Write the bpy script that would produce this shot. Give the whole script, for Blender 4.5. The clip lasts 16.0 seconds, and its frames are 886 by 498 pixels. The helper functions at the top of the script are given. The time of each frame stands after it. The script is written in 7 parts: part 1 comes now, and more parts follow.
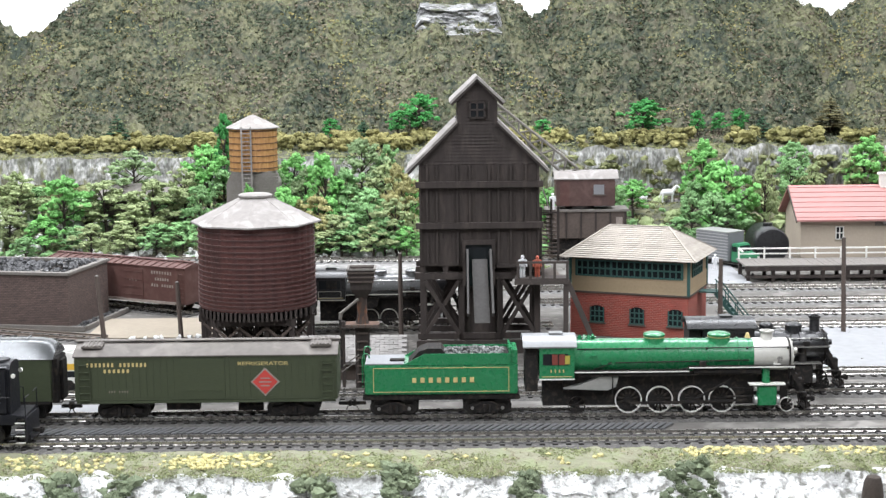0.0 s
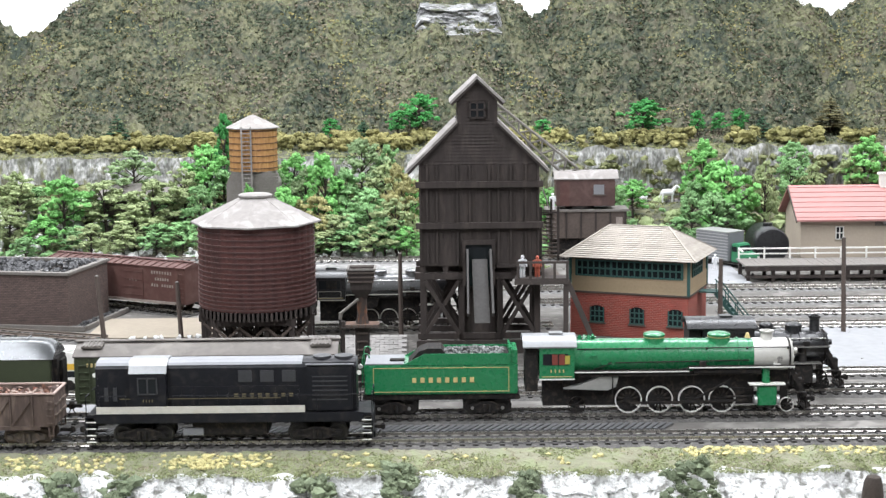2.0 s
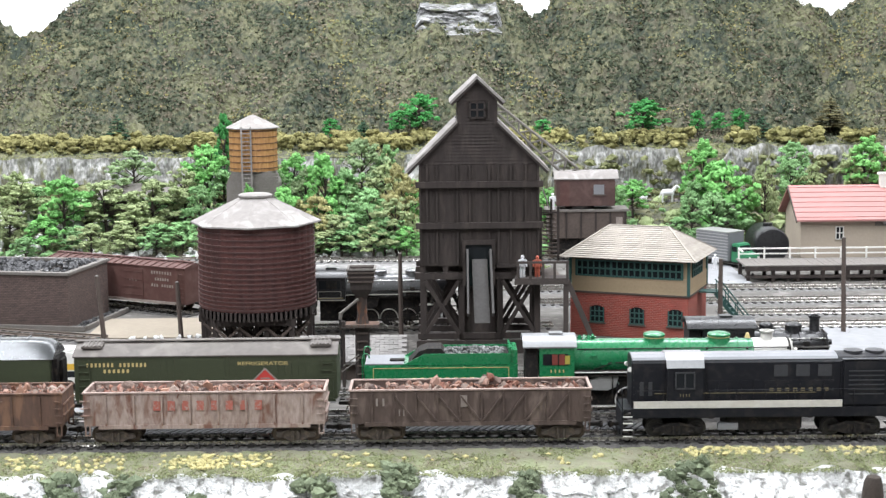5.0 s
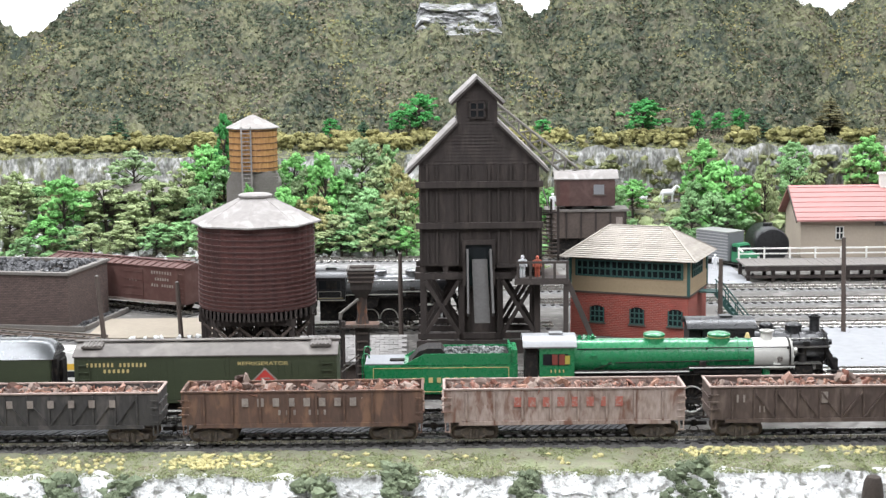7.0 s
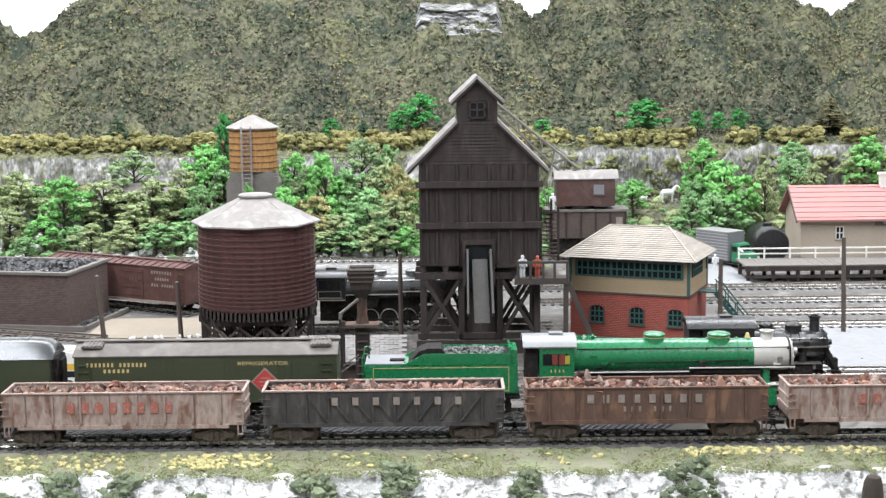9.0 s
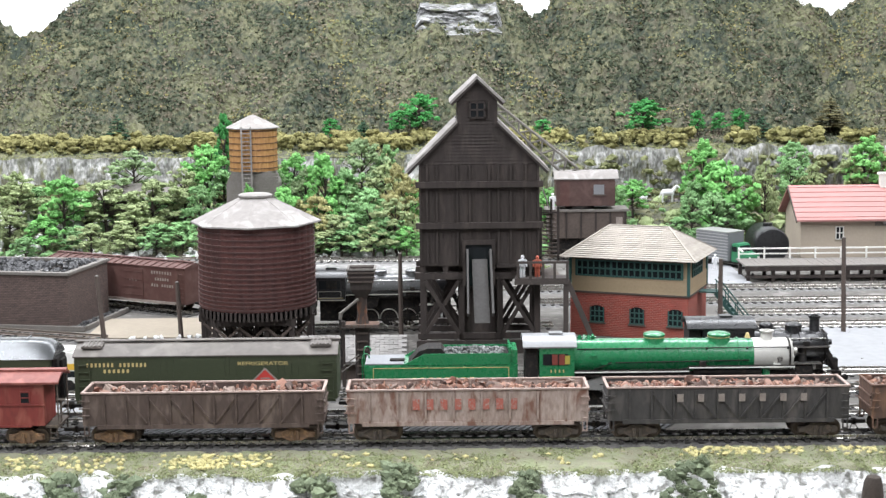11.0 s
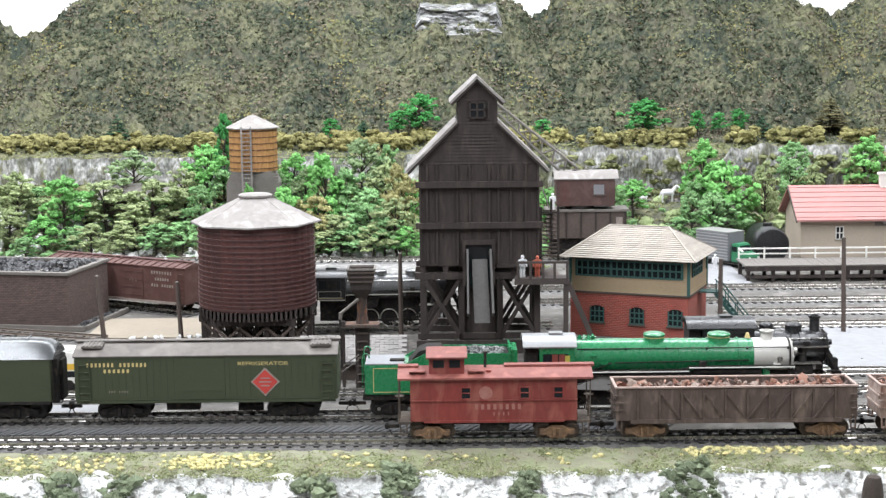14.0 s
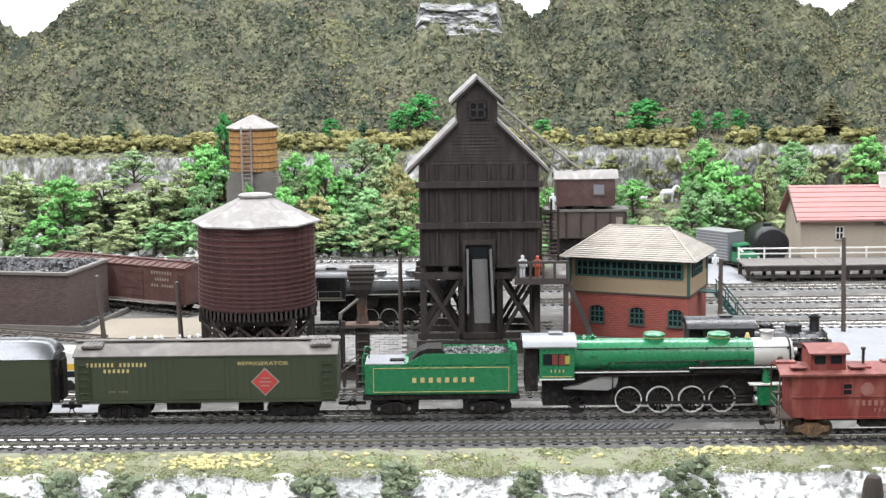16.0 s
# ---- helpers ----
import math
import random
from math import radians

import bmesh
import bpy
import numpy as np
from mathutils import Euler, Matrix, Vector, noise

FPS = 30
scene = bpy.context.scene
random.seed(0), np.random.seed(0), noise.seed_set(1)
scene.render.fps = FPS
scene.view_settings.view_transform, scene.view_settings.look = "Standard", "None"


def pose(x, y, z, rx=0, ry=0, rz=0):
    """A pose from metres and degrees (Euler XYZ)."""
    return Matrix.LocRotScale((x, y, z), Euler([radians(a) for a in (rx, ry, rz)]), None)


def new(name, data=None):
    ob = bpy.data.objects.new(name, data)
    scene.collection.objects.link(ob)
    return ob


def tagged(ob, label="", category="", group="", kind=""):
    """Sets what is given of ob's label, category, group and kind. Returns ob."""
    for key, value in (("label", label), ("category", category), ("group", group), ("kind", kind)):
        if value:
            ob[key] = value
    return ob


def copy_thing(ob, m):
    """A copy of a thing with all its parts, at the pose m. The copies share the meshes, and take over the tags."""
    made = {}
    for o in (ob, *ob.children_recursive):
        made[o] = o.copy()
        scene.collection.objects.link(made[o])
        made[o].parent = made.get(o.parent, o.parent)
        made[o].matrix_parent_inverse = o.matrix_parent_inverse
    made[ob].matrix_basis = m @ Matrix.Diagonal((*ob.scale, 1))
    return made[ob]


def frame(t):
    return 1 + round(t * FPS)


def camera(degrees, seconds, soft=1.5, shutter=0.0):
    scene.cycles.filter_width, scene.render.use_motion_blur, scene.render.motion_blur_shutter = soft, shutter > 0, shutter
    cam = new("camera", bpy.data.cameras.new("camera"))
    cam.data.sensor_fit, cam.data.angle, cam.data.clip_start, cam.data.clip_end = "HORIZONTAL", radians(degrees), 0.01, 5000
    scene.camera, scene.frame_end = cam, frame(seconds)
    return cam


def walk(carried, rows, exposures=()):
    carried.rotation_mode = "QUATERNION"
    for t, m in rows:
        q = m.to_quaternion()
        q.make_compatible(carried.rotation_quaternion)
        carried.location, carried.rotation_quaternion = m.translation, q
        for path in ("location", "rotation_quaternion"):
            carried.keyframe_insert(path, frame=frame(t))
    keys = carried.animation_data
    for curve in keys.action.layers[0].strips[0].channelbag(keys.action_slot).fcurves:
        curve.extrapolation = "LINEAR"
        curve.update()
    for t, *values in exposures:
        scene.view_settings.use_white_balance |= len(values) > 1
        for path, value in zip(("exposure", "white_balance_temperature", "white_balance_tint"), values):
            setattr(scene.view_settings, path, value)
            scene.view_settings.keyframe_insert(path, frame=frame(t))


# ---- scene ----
# All things are built in millimetres (the place is an HO model railway, 1:87) and stored in metres.
MM = 0.001
cam = camera(32.4, 16.0, soft=1.4)
EYE_POSE = pose(0, -1.030, 0.280, 82.0, 0, 0) @ pose(0, 0, 0, 0, 0, -0.6)
walk(cam, [(0.0, EYE_POSE), (16.0, EYE_POSE)], exposures=[(0.0, 0.0), (16.0, 0.0)])

# ---- world and light: a closed white room with fluorescent ceiling lamps ----
world = bpy.data.worlds.new("world")
scene.world = world
world.use_nodes = True
world.node_tree.nodes["Background"].inputs[0].default_value = (0.9, 0.95, 1.0, 1)
world.node_tree.nodes["Background"].inputs[1].default_value = 0.25


def lamp(name, x, y, z, sx, sy, watts, colour=(0.96, 0.99, 1.05)):
    data = bpy.data.lights.new(name, "AREA")
    data.shape, data.size, data.size_y = "RECTANGLE", sx, sy
    data.energy, data.color = watts, colour
    ob = new(name, data)
    ob.matrix_world = pose(x, y, z)
    return ob


lamp("ceiling_lamp", -0.9, -0.7, 1.58, 0.35, 2.4, 66)
lamp("ceiling_lamp", 0.9, -0.7, 1.58, 0.35, 2.4, 52)
lamp("ceiling_lamp", -0.2, 1.0, 1.58, 2.8, 0.35, 72)


# ---- materials ----
def mat(name, c1, c2=None, rough=0.7, metal=0.0, scale=300.0, bump=0.2, fine=4.0, c3=None, spread=0.5,
        stretch=(1, 1, 1), vary=0.0, detail=6.0, relief=0.0006, coat=0.0, spec=0.5):
    """Two-scale noise: c1 to c2 by the large noise, c3 by patches; grain and bump by the fine one."""
    c2 = c2 or tuple(v * 0.75 for v in c1)
    m = bpy.data.materials.new(name)
    m.use_nodes = True
    nt = m.node_tree
    n, l = nt.nodes, nt.links
    b = n["Principled BSDF"]
    b.inputs["Metallic"].default_value = metal
    b.inputs["Specular IOR Level"].default_value = spec
    if coat:
        b.inputs["Coat Weight"].default_value = coat
        b.inputs["Coat Roughness"].default_value = 0.25
    tc = n.new("ShaderNodeTexCoord")
    mp = n.new("ShaderNodeMapping")
    mp.inputs["Scale"].default_value = stretch
    l.new(tc.outputs["Object"], mp.inputs["Vector"])
    n1 = n.new("ShaderNodeTexNoise")
    n1.inputs["Scale"].default_value, n1.inputs["Detail"].default_value = scale * 0.22, 3
    n2 = n.new("ShaderNodeTexNoise")
    n2.inputs["Scale"].default_value, n2.inputs["Detail"].default_value = scale * fine * 0.5, detail
    l.new(mp.outputs[0], n1.inputs["Vector"])
    l.new(mp.outputs[0], n2.inputs["Vector"])
    r1 = n.new("ShaderNodeValToRGB")
    e = r1.color_ramp.elements
    e[0].position, e[0].color = 0.5 - spread * 0.5, (*c1, 1)
    e[1].position, e[1].color = 0.5 + spread * 0.5, (*c2, 1)
    add = n.new("ShaderNodeMath")
    add.operation = "MULTIPLY_ADD"
    add.inputs[1].default_value = 0.5
    l.new(n2.outputs[0], add.inputs[0])
    half = n.new("ShaderNodeMath")
    half.operation = "MULTIPLY_ADD"
    half.inputs[1].default_value, half.inputs[2].default_value = 0.5, 0.0
    l.new(n1.outputs[0], half.inputs[0])
    l.new(half.outputs[0], add.inputs[2])
    l.new(add.outputs[0], r1.inputs[0])
    col = r1.outputs[0]
    if c3:
        n3 = n.new("ShaderNodeTexNoise")
        n3.inputs["Scale"].default_value, n3.inputs["Detail"].default_value = scale * 0.6, 8
        n3.inputs["Distortion"].default_value = 0.6
        l.new(mp.outputs[0], n3.inputs["Vector"])
        r3 = n.new("ShaderNodeValToRGB")
        r3.color_ramp.elements[0].position, r3.color_ramp.elements[1].position = 0.5, 0.66
        l.new(n3.outputs[0], r3.inputs[0])
        mx = n.new("ShaderNodeMix")
        mx.data_type = "RGBA"
        l.new(r3.outputs[0], mx.inputs[0])
        l.new(col, mx.inputs[6])
        mx.inputs[7].default_value = (*c3, 1)
        col = mx.outputs[2]
    if vary:
        oi = n.new("ShaderNodeObjectInfo")
        geo = n.new("ShaderNodeNewGeometry")
        sm = n.new("ShaderNodeMath")
        sm.operation = "ADD"
        l.new(oi.outputs["Random"], sm.inputs[0])
        l.new(geo.outputs["Random Per Island"], sm.inputs[1])
        rng = n.new("ShaderNodeMapRange")
        rng.inputs[2].default_value = 2.0
        rng.inputs[3].default_value, rng.inputs[4].default_value = 1 - vary, 1 + vary
        l.new(sm.outputs[0], rng.inputs[0])
        hs = n.new("ShaderNodeHueSaturation")
        l.new(rng.outputs[0], hs.inputs["Value"])
        l.new(col, hs.inputs["Color"])
        col = hs.outputs[0]
    l.new(col, b.inputs["Base Color"])
    rr = n.new("ShaderNodeMapRange")
    rr.inputs[3].default_value, rr.inputs[4].default_value = max(rough - 0.12, 0.02), min(rough + 0.12, 1)
    l.new(n2.outputs[0], rr.inputs[0])
    l.new(rr.outputs[0], b.inputs["Roughness"])
    if bump:
        bp = n.new("ShaderNodeBump")
        bp.inputs["Strength"].default_value, bp.inputs["Distance"].default_value = bump, relief
        l.new(n2.outputs[0], bp.inputs["Height"])
        l.new(bp.outputs[0], b.inputs["Normal"])
    return m


# ---- mesh helpers (millimetres) ----
def box(bm, x, y, z, sx, sy, sz, bev=0.0, m=None):
    """A box centred in x and y, standing on z."""
    q = Matrix.Translation((x, y, z + sz / 2)) @ Matrix.Diagonal((sx, sy, sz, 1))
    vs = bmesh.ops.create_cube(bm, size=1.0, matrix=(m @ q) if m else q)["verts"]
    if bev:
        es = list({e for v in vs for e in v.link_edges})
        bmesh.ops.bevel(bm, geom=es, offset=bev, segments=2, affect="EDGES")
    return vs


def bar(bm, p, q, w, h=None, twist=0.0):
    """A square bar from p to q."""
    p, q = Vector(p), Vector(q)
    d = q - p
    m = Matrix.Translation((p + q) / 2) @ d.to_track_quat("Y", "Z").to_matrix().to_4x4() @ Matrix.Rotation(twist, 4, "Y")
    bmesh.ops.create_cube(bm, size=1.0, matrix=m @ Matrix.Diagonal((w, d.length, h or w, 1)))


def rod(bm, p, q, r, seg=8, r2=None):
    p, q = Vector(p), Vector(q)
    d = q - p
    m = Matrix.Translation((p + q) / 2) @ d.to_track_quat("Z", "Y").to_matrix().to_4x4()
    bmesh.ops.create_cone(bm, cap_ends=True, segments=seg, radius1=r, radius2=r if r2 is None else r2, depth=d.length, matrix=m)


def prism(bm, pts, a, b, axis="x"):
    """A closed outline, pulled from a to b along an axis. Outline: (y, z) along x, (x, z) along y, (x, y) along z."""
    def at(p, s):
        return {"x": (s, p[0], p[1]), "y": (p[0], s, p[1]), "z": (p[0], p[1], s)}[axis]
    v0 = [bm.verts.new(at(p, a)) for p in pts]
    v1 = [bm.verts.new(at(p, b)) for p in pts]
    n = len(pts)
    fs = [bm.faces.new((v0[i], v0[(i + 1) % n], v1[(i + 1) % n], v1[i])) for i in range(n)]
    fs += [bm.faces.new(v0[::-1]), bm.faces.new(v1)]
    bmesh.ops.recalc_face_normals(bm, faces=fs)


def lathe(bm, prof, seg=32, m=None, turn=0.0):
    """Turns (r, z) points round the z axis."""
    rings = []
    for r, z in prof:
        ring = []
        for i in range(seg):
            a = 2 * math.pi * i / seg + turn
            v = Vector((r * math.cos(a), r * math.sin(a), z))
            ring.append(bm.verts.new(m @ v if m else v))
        rings.append(ring)
    fs = []
    for p, q in zip(rings, rings[1:]):
        for i in range(seg):
            j = (i + 1) % seg
            fs.append(bm.faces.new((p[i], p[j], q[j], q[i])))
    fs += [bm.faces.new(rings[0][::-1]), bm.faces.new(rings[-1])]
    bmesh.ops.recalc_face_normals(bm, faces=fs)


ALONG_X = Matrix.Rotation(radians(90), 4, "Y")


def mesh_of(name, bm, material, smooth=False):
    bm.transform(Matrix.Scale(MM, 4))
    me = bpy.data.meshes.new(name)
    bm.to_mesh(me)
    bm.free()
    me.materials.append(material)
    if smooth:
        me.shade_smooth()
        me.set_sharp_from_angle(angle=radians(38))
    return me


def part(name, bm, material, parent=None, label="", smooth=False, at=None):
    ob = new(name, mesh_of(name, bm, material, smooth))
    ob.parent = parent
    if at:
        ob.location = Vector(at) * MM
    return tagged(ob, label)


def again(ob, parent, at=(0, 0, 0), rz=0.0, ry=0.0, rx=0.0):
    """Another piece on the same mesh."""
    o = new(ob.name.split(".")[0], ob.data)
    o.parent = parent
    o.matrix_basis = pose(at[0] * MM, at[1] * MM, at[2] * MM, rx, ry, rz)
    return o


def thing(name, x, y, z, rz=0.0, label="", category="", group="", kind=""):
    ob = new(name)
    ob.empty_display_size = 0.01
    ob.matrix_basis = pose(x * MM, y * MM, z * MM, 0, 0, rz)
    return tagged(ob, label, category, group, kind)


def quick(fn, *args, **kw):
    bm = bmesh.new()
    fn(bm, *args, **kw)
    return bm


def grid_mesh(name, xs, ys, fn, material, smooth=True):
    """A sheet over xs and ys with heights (or shifted points) from fn."""
    vs = []
    for y in ys:
        for x in xs:
            p = fn(x, y)
            vs.append((p[0] * MM, p[1] * MM, p[2] * MM))
    w = len(xs)
    fs = [(j * w + i, j * w + i + 1, (j + 1) * w + i + 1, (j + 1) * w + i) for j in range(len(ys) - 1) for i in range(w - 1)]
    me = bpy.data.meshes.new(name)
    me.from_pydata(vs, [], fs)
    me.materials.append(material)
    if smooth:
        me.shade_smooth()
    return new(name, me)


def fbm(x, y, s, seed=0.0, octaves=5):
    return noise.fractal(Vector((x / s, y / s, seed)), 1.0, 2.0, octaves)


def smooth_step(a, b, x):
    t = min(max((x - a) / (b - a), 0), 1)
    return t * t * (3 - 2 * t)


# ---- the terrain ----
def ridge(x):
    z = 372 + 14 * math.sin(x / 130.0) + 8 * math.sin(x / 57.0 + 1)
    for c, wl, wr, d in ((-747, 42, 138, 106), (154, 74, 60, 66), (690, 70, 66, 58)):
        z -= d * math.exp(-((x - c) / (wl if x < c else wr)) ** 2)
    return z


# folds of the hillside: foot, top, depth, width
FOLDS = [((596, 1330), (706, 1690), 26, 26), ((206, 1430), (160, 1690), 20, 34), ((-800, 1420), (-747, 1690), 22, 30),
         ((-330, 1330), (-250, 1600), 13, 22), ((380, 1300), (300, 1560), 13, 24), ((-560, 1300), (-470, 1620), 12, 24), ((30, 1290), (-60, 1470), 10, 20)]


def lumps(x, y, size, seed):
    """Rounded cushions with creases between them."""
    return 0.55 - noise.voronoi(Vector((x / size, y / size, seed)))[0][0]


def terrain(x, y):
    """Height of the layout's surface behind the yard."""
    z = 46 * smooth_step(920, 1060, y)
    cliff_y = 1142 + 12 * fbm(x, 0, 120, 3)
    z += 62 * smooth_step(cliff_y - 6, cliff_y + 10, y)
    z += 14 * smooth_step(1160, 1215, y)
    if y > 1200:
        k = smooth_step(1200, 1680, y) * 0.75 + 0.25 * min((y - 1200) / 480.0, 1)
        z += (ridge(x) - 122) * k
        amp = 46 * math.sin(math.pi * min(max((y - 1200) / 480.0, 0), 1))
        z += amp * fbm(x, y * 0.6, 230, 7, 4)
        w = smooth_step(1205, 1265, y)
        sx, sy = x + 7 * fbm(x, y, 30, 61, 2), y + 7 * fbm(x, y, 30, 67, 2)
        z += w * (17 * fbm(x, y * 0.8, 62, 9, 4) + 36 * lumps(sx, sy * 0.7, 44, 2.0) + 15 * lumps(sx, sy, 15, 5.0))
        if 1280 < y < 1700:
            for (xa, ya), (xb, yb), d, wd in FOLDS:
                f = (y - ya) / (yb - ya)
                if f > -0.2:
                    q = x - (xa + (xb - xa) * f + 16 * fbm(y, xa, 60, 71, 3))
                    z -= w * d * math.exp(-(q / wd) ** 2) * smooth_step(-0.2, 0.3, f) * (1 - 0.75 * smooth_step(0.75, 1.0, f))
    if y > 1680:
        z -= (y - 1680) * 0.35
    z += 1.2 * fbm(x, y, 22, 1)
    return z


WHITE_PAINT = mat("white_wall_paint", (0.82, 0.82, 0.80), (0.78, 0.78, 0.77), rough=0.8, scale=4, bump=0.05)
ROOM_GREY = mat("grey_room_paint", (0.30, 0.29, 0.28), (0.26, 0.255, 0.25), rough=0.85, scale=4, bump=0.05)
TURF = mat("hill_turf", (0.15, 0.148, 0.085), (0.03, 0.042, 0.03), rough=0.97, scale=64, spread=0.17, c3=(0.10, 0.096, 0.066), bump=1.0, relief=0.004)
GRASS = mat("bank_grass", (0.14, 0.155, 0.088), (0.215, 0.20, 0.145), rough=0.97, scale=110, c3=(0.19, 0.215, 0.115), bump=0.8, relief=0.002)
YARD = mat("pale_yard_plaster", (0.115, 0.108, 0.098), (0.078, 0.072, 0.065), rough=0.95, scale=70, c3=(0.19, 0.18, 0.165), bump=0.5, relief=0.001)
BALLAST = mat("grey_ballast", (0.075, 0.071, 0.067), (0.045, 0.043, 0.041), rough=0.95, scale=700, bump=0.9, c3=(0.125, 0.118, 0.11))
PALE_BALLAST = mat("pale_grey_ballast", (0.14, 0.137, 0.132), (0.085, 0.083, 0.08), rough=0.95, scale=500, bump=0.9, c3=(0.20, 0.195, 0.19))
MAT_GREY = mat("grey_ribbed_strip", (0.095, 0.095, 0.098), (0.062, 0.062, 0.065), rough=0.8, scale=300, vary=0.2)
SAND = mat("beige_sand_lot", (0.26, 0.22, 0.17), (0.21, 0.18, 0.14), rough=0.95, scale=90, bump=0.4)
ROCK_STREAK = mat("streaked_cliff_plaster", (0.54, 0.535, 0.52), (0.085, 0.087, 0.078), rough=0.9, scale=170, c3=(0.15, 0.15, 0.085), bump=1.0, relief=0.003, stretch=(1, 1, 0.4), spread=0.32)
ROCK_LEDGE = mat("layered_ledge_plaster", (0.50, 0.50, 0.50), (0.07, 0.072, 0.075), rough=0.9, scale=150, c3=(0.12, 0.125, 0.09), bump=1.0, relief=0.003, stretch=(0.45, 1, 1.3), spread=0.36)
ROCK_PALE = mat("white_plaster_rock", (0.88, 0.88, 0.87), (0.80, 0.80, 0.79), rough=0.9, scale=260, c3=(0.26, 0.255, 0.235), bump=0.9, relief=0.003)
RAIL = mat("nickel_rail", (0.50, 0.48, 0.45), (0.36, 0.34, 0.31), rough=0.28, metal=0.9, scale=200, bump=0.05)
TIE = mat("black_tie", (0.035, 0.032, 0.03), (0.02, 0.018, 0.017), rough=0.6, scale=900, vary=0.35)
RUSTY_RAIL = mat("rusty_rail", (0.24, 0.20, 0.17), (0.14, 0.115, 0.095), rough=0.5, metal=0.4, scale=300)


def lin(a, b, n):
    return [a + (b - a) * i / n for i in range(n + 1)]


# ---- the room ----
for nm, sx, sy, sz, x, y, z in (("wall_north", 5000, 40, 2700, 0, 1960, -1000), ("wall_south", 5000, 40, 2700, 0, -2200, -1000),
                                ("wall_east", 40, 4120, 2700, 2480, -120, -1000), ("wall_west", 40, 4120, 2700, -2480, -120, -1000),
                                ("floor", 5000, 4200, 40, 0, -120, -1040), ("ceiling", 5000, 4200, 40, 0, -120, 1700)):
    tagged(part(nm, quick(box, 0, 0, 0, sx, sy, sz), WHITE_PAINT if nm in ("wall_north", "ceiling") else ROOM_GREY, at=(x, y, z)),
           "plain painted surface closing the room", nm.split("_")[0], kind="structure")


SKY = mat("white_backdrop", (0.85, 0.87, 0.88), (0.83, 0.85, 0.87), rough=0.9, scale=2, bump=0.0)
# Glow added so the board blows out to white; it is no lamp.
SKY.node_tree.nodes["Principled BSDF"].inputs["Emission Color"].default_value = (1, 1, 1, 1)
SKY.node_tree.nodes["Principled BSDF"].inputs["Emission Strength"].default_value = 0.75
tagged(part("backdrop", quick(box, 0, 0, 0, 4800, 10, 900), SKY, at=(0, 1925, 0)), "plain white sky backdrop behind the hills, given a glow", "backdrop", kind="structure")


# ---- ground, hill and rocks ----
def crumbly(x, y):
    """The hillside with the crumbs of its foam cover."""
    j = 4.0 * smooth_step(1195, 1215, y)
    return (x + random.uniform(-j, j) * 0.4, y, terrain(x, y) + random.uniform(-j, j))



tagged(grid_mesh("ground", lin(-1800, 1800, 90), lin(-18, 905, 40), lambda x, y: (x, y, 0.5 * fbm(x, y, 40)), YARD),
       "pale plaster and gravel ground of the yard", "ground", kind="structure")
tagged(grid_mesh("hill", lin(-1800, -920, 16) + lin(-900, 900, 560) + lin(920, 1800, 16), lin(900, 1190, 60) + lin(1193, 1700, 200) + lin(1706, 1800, 8), crumbly, TURF, False),
       "hillside covered in dark green and olive turf", "hill", kind="structure")


def bank_line(x):
    return -58 + 14 * fbm(x, 0, 70, 21, 4)


def bank(x, k):
    """Front bank: k from 0 at the track to 1 at the foot of the rock."""
    edge = bank_line(x)
    if k < 0.4:
        s = k / 0.4
        return (x, -16 + (edge + 16) * s, 0.3 - 5 * s * s + 0.8 * fbm(x, s * 40, 12, 2))
    s = (k - 0.4) / 0.6
    d = 14 * fbm(x, s * 70, 48, 5, 6) + 9 * (0.5 - abs(fbm(x, s * 90, 21, 6, 5))) + 4 * noise.cell(Vector((x / 11.0 + s * 2, s * 7, 3)))
    return (x, edge - 62 * s - d * min(s * 4, 1), -5 - 90 * s + 4 * fbm(x, s * 60, 20, 8))


ks = lin(0, 0.4, 14)
tagged(grid_mesh("grass_bank", lin(-1800, -430, 24) + lin(-426, 426, 240) + lin(430, 1800, 24), ks, bank, GRASS), "strip of pale grass and gravel beside the track", "grass", kind="structure")
tagged(grid_mesh("rock_bank", lin(-1800, -430, 24) + lin(-426, 426, 420) + lin(430, 1800, 24), lin(0.4, 1.0, 70), bank, ROCK_PALE, False), "white painted plaster rock face below the track", "rock", kind="structure")


bench = thing("layout_table", 0, 880, -1000, 0, "plain wooden table that carries the layout", "table", kind="structure")
BENCH = mat("bench_plywood", (0.35, 0.25, 0.15), (0.28, 0.20, 0.12), rough=0.7, scale=30)
part("tabletop", quick(box, 0, -15, 870, 3600, 1790, 26), BENCH, bench)
part("apron", quick(box, 0, -905, 780, 3600, 20, 116), BENCH, bench)
for bx in (-1740, -580, 580, 1740):
    for by in (-860, 820):
        part("leg", quick(box, bx, by, 0, 70, 70, 868), BENCH, bench)
for bx in (-1790, 1790):
    part("end_board", quick(box, bx, 0, 896, 16, 1760, 100), BENCH, bench)


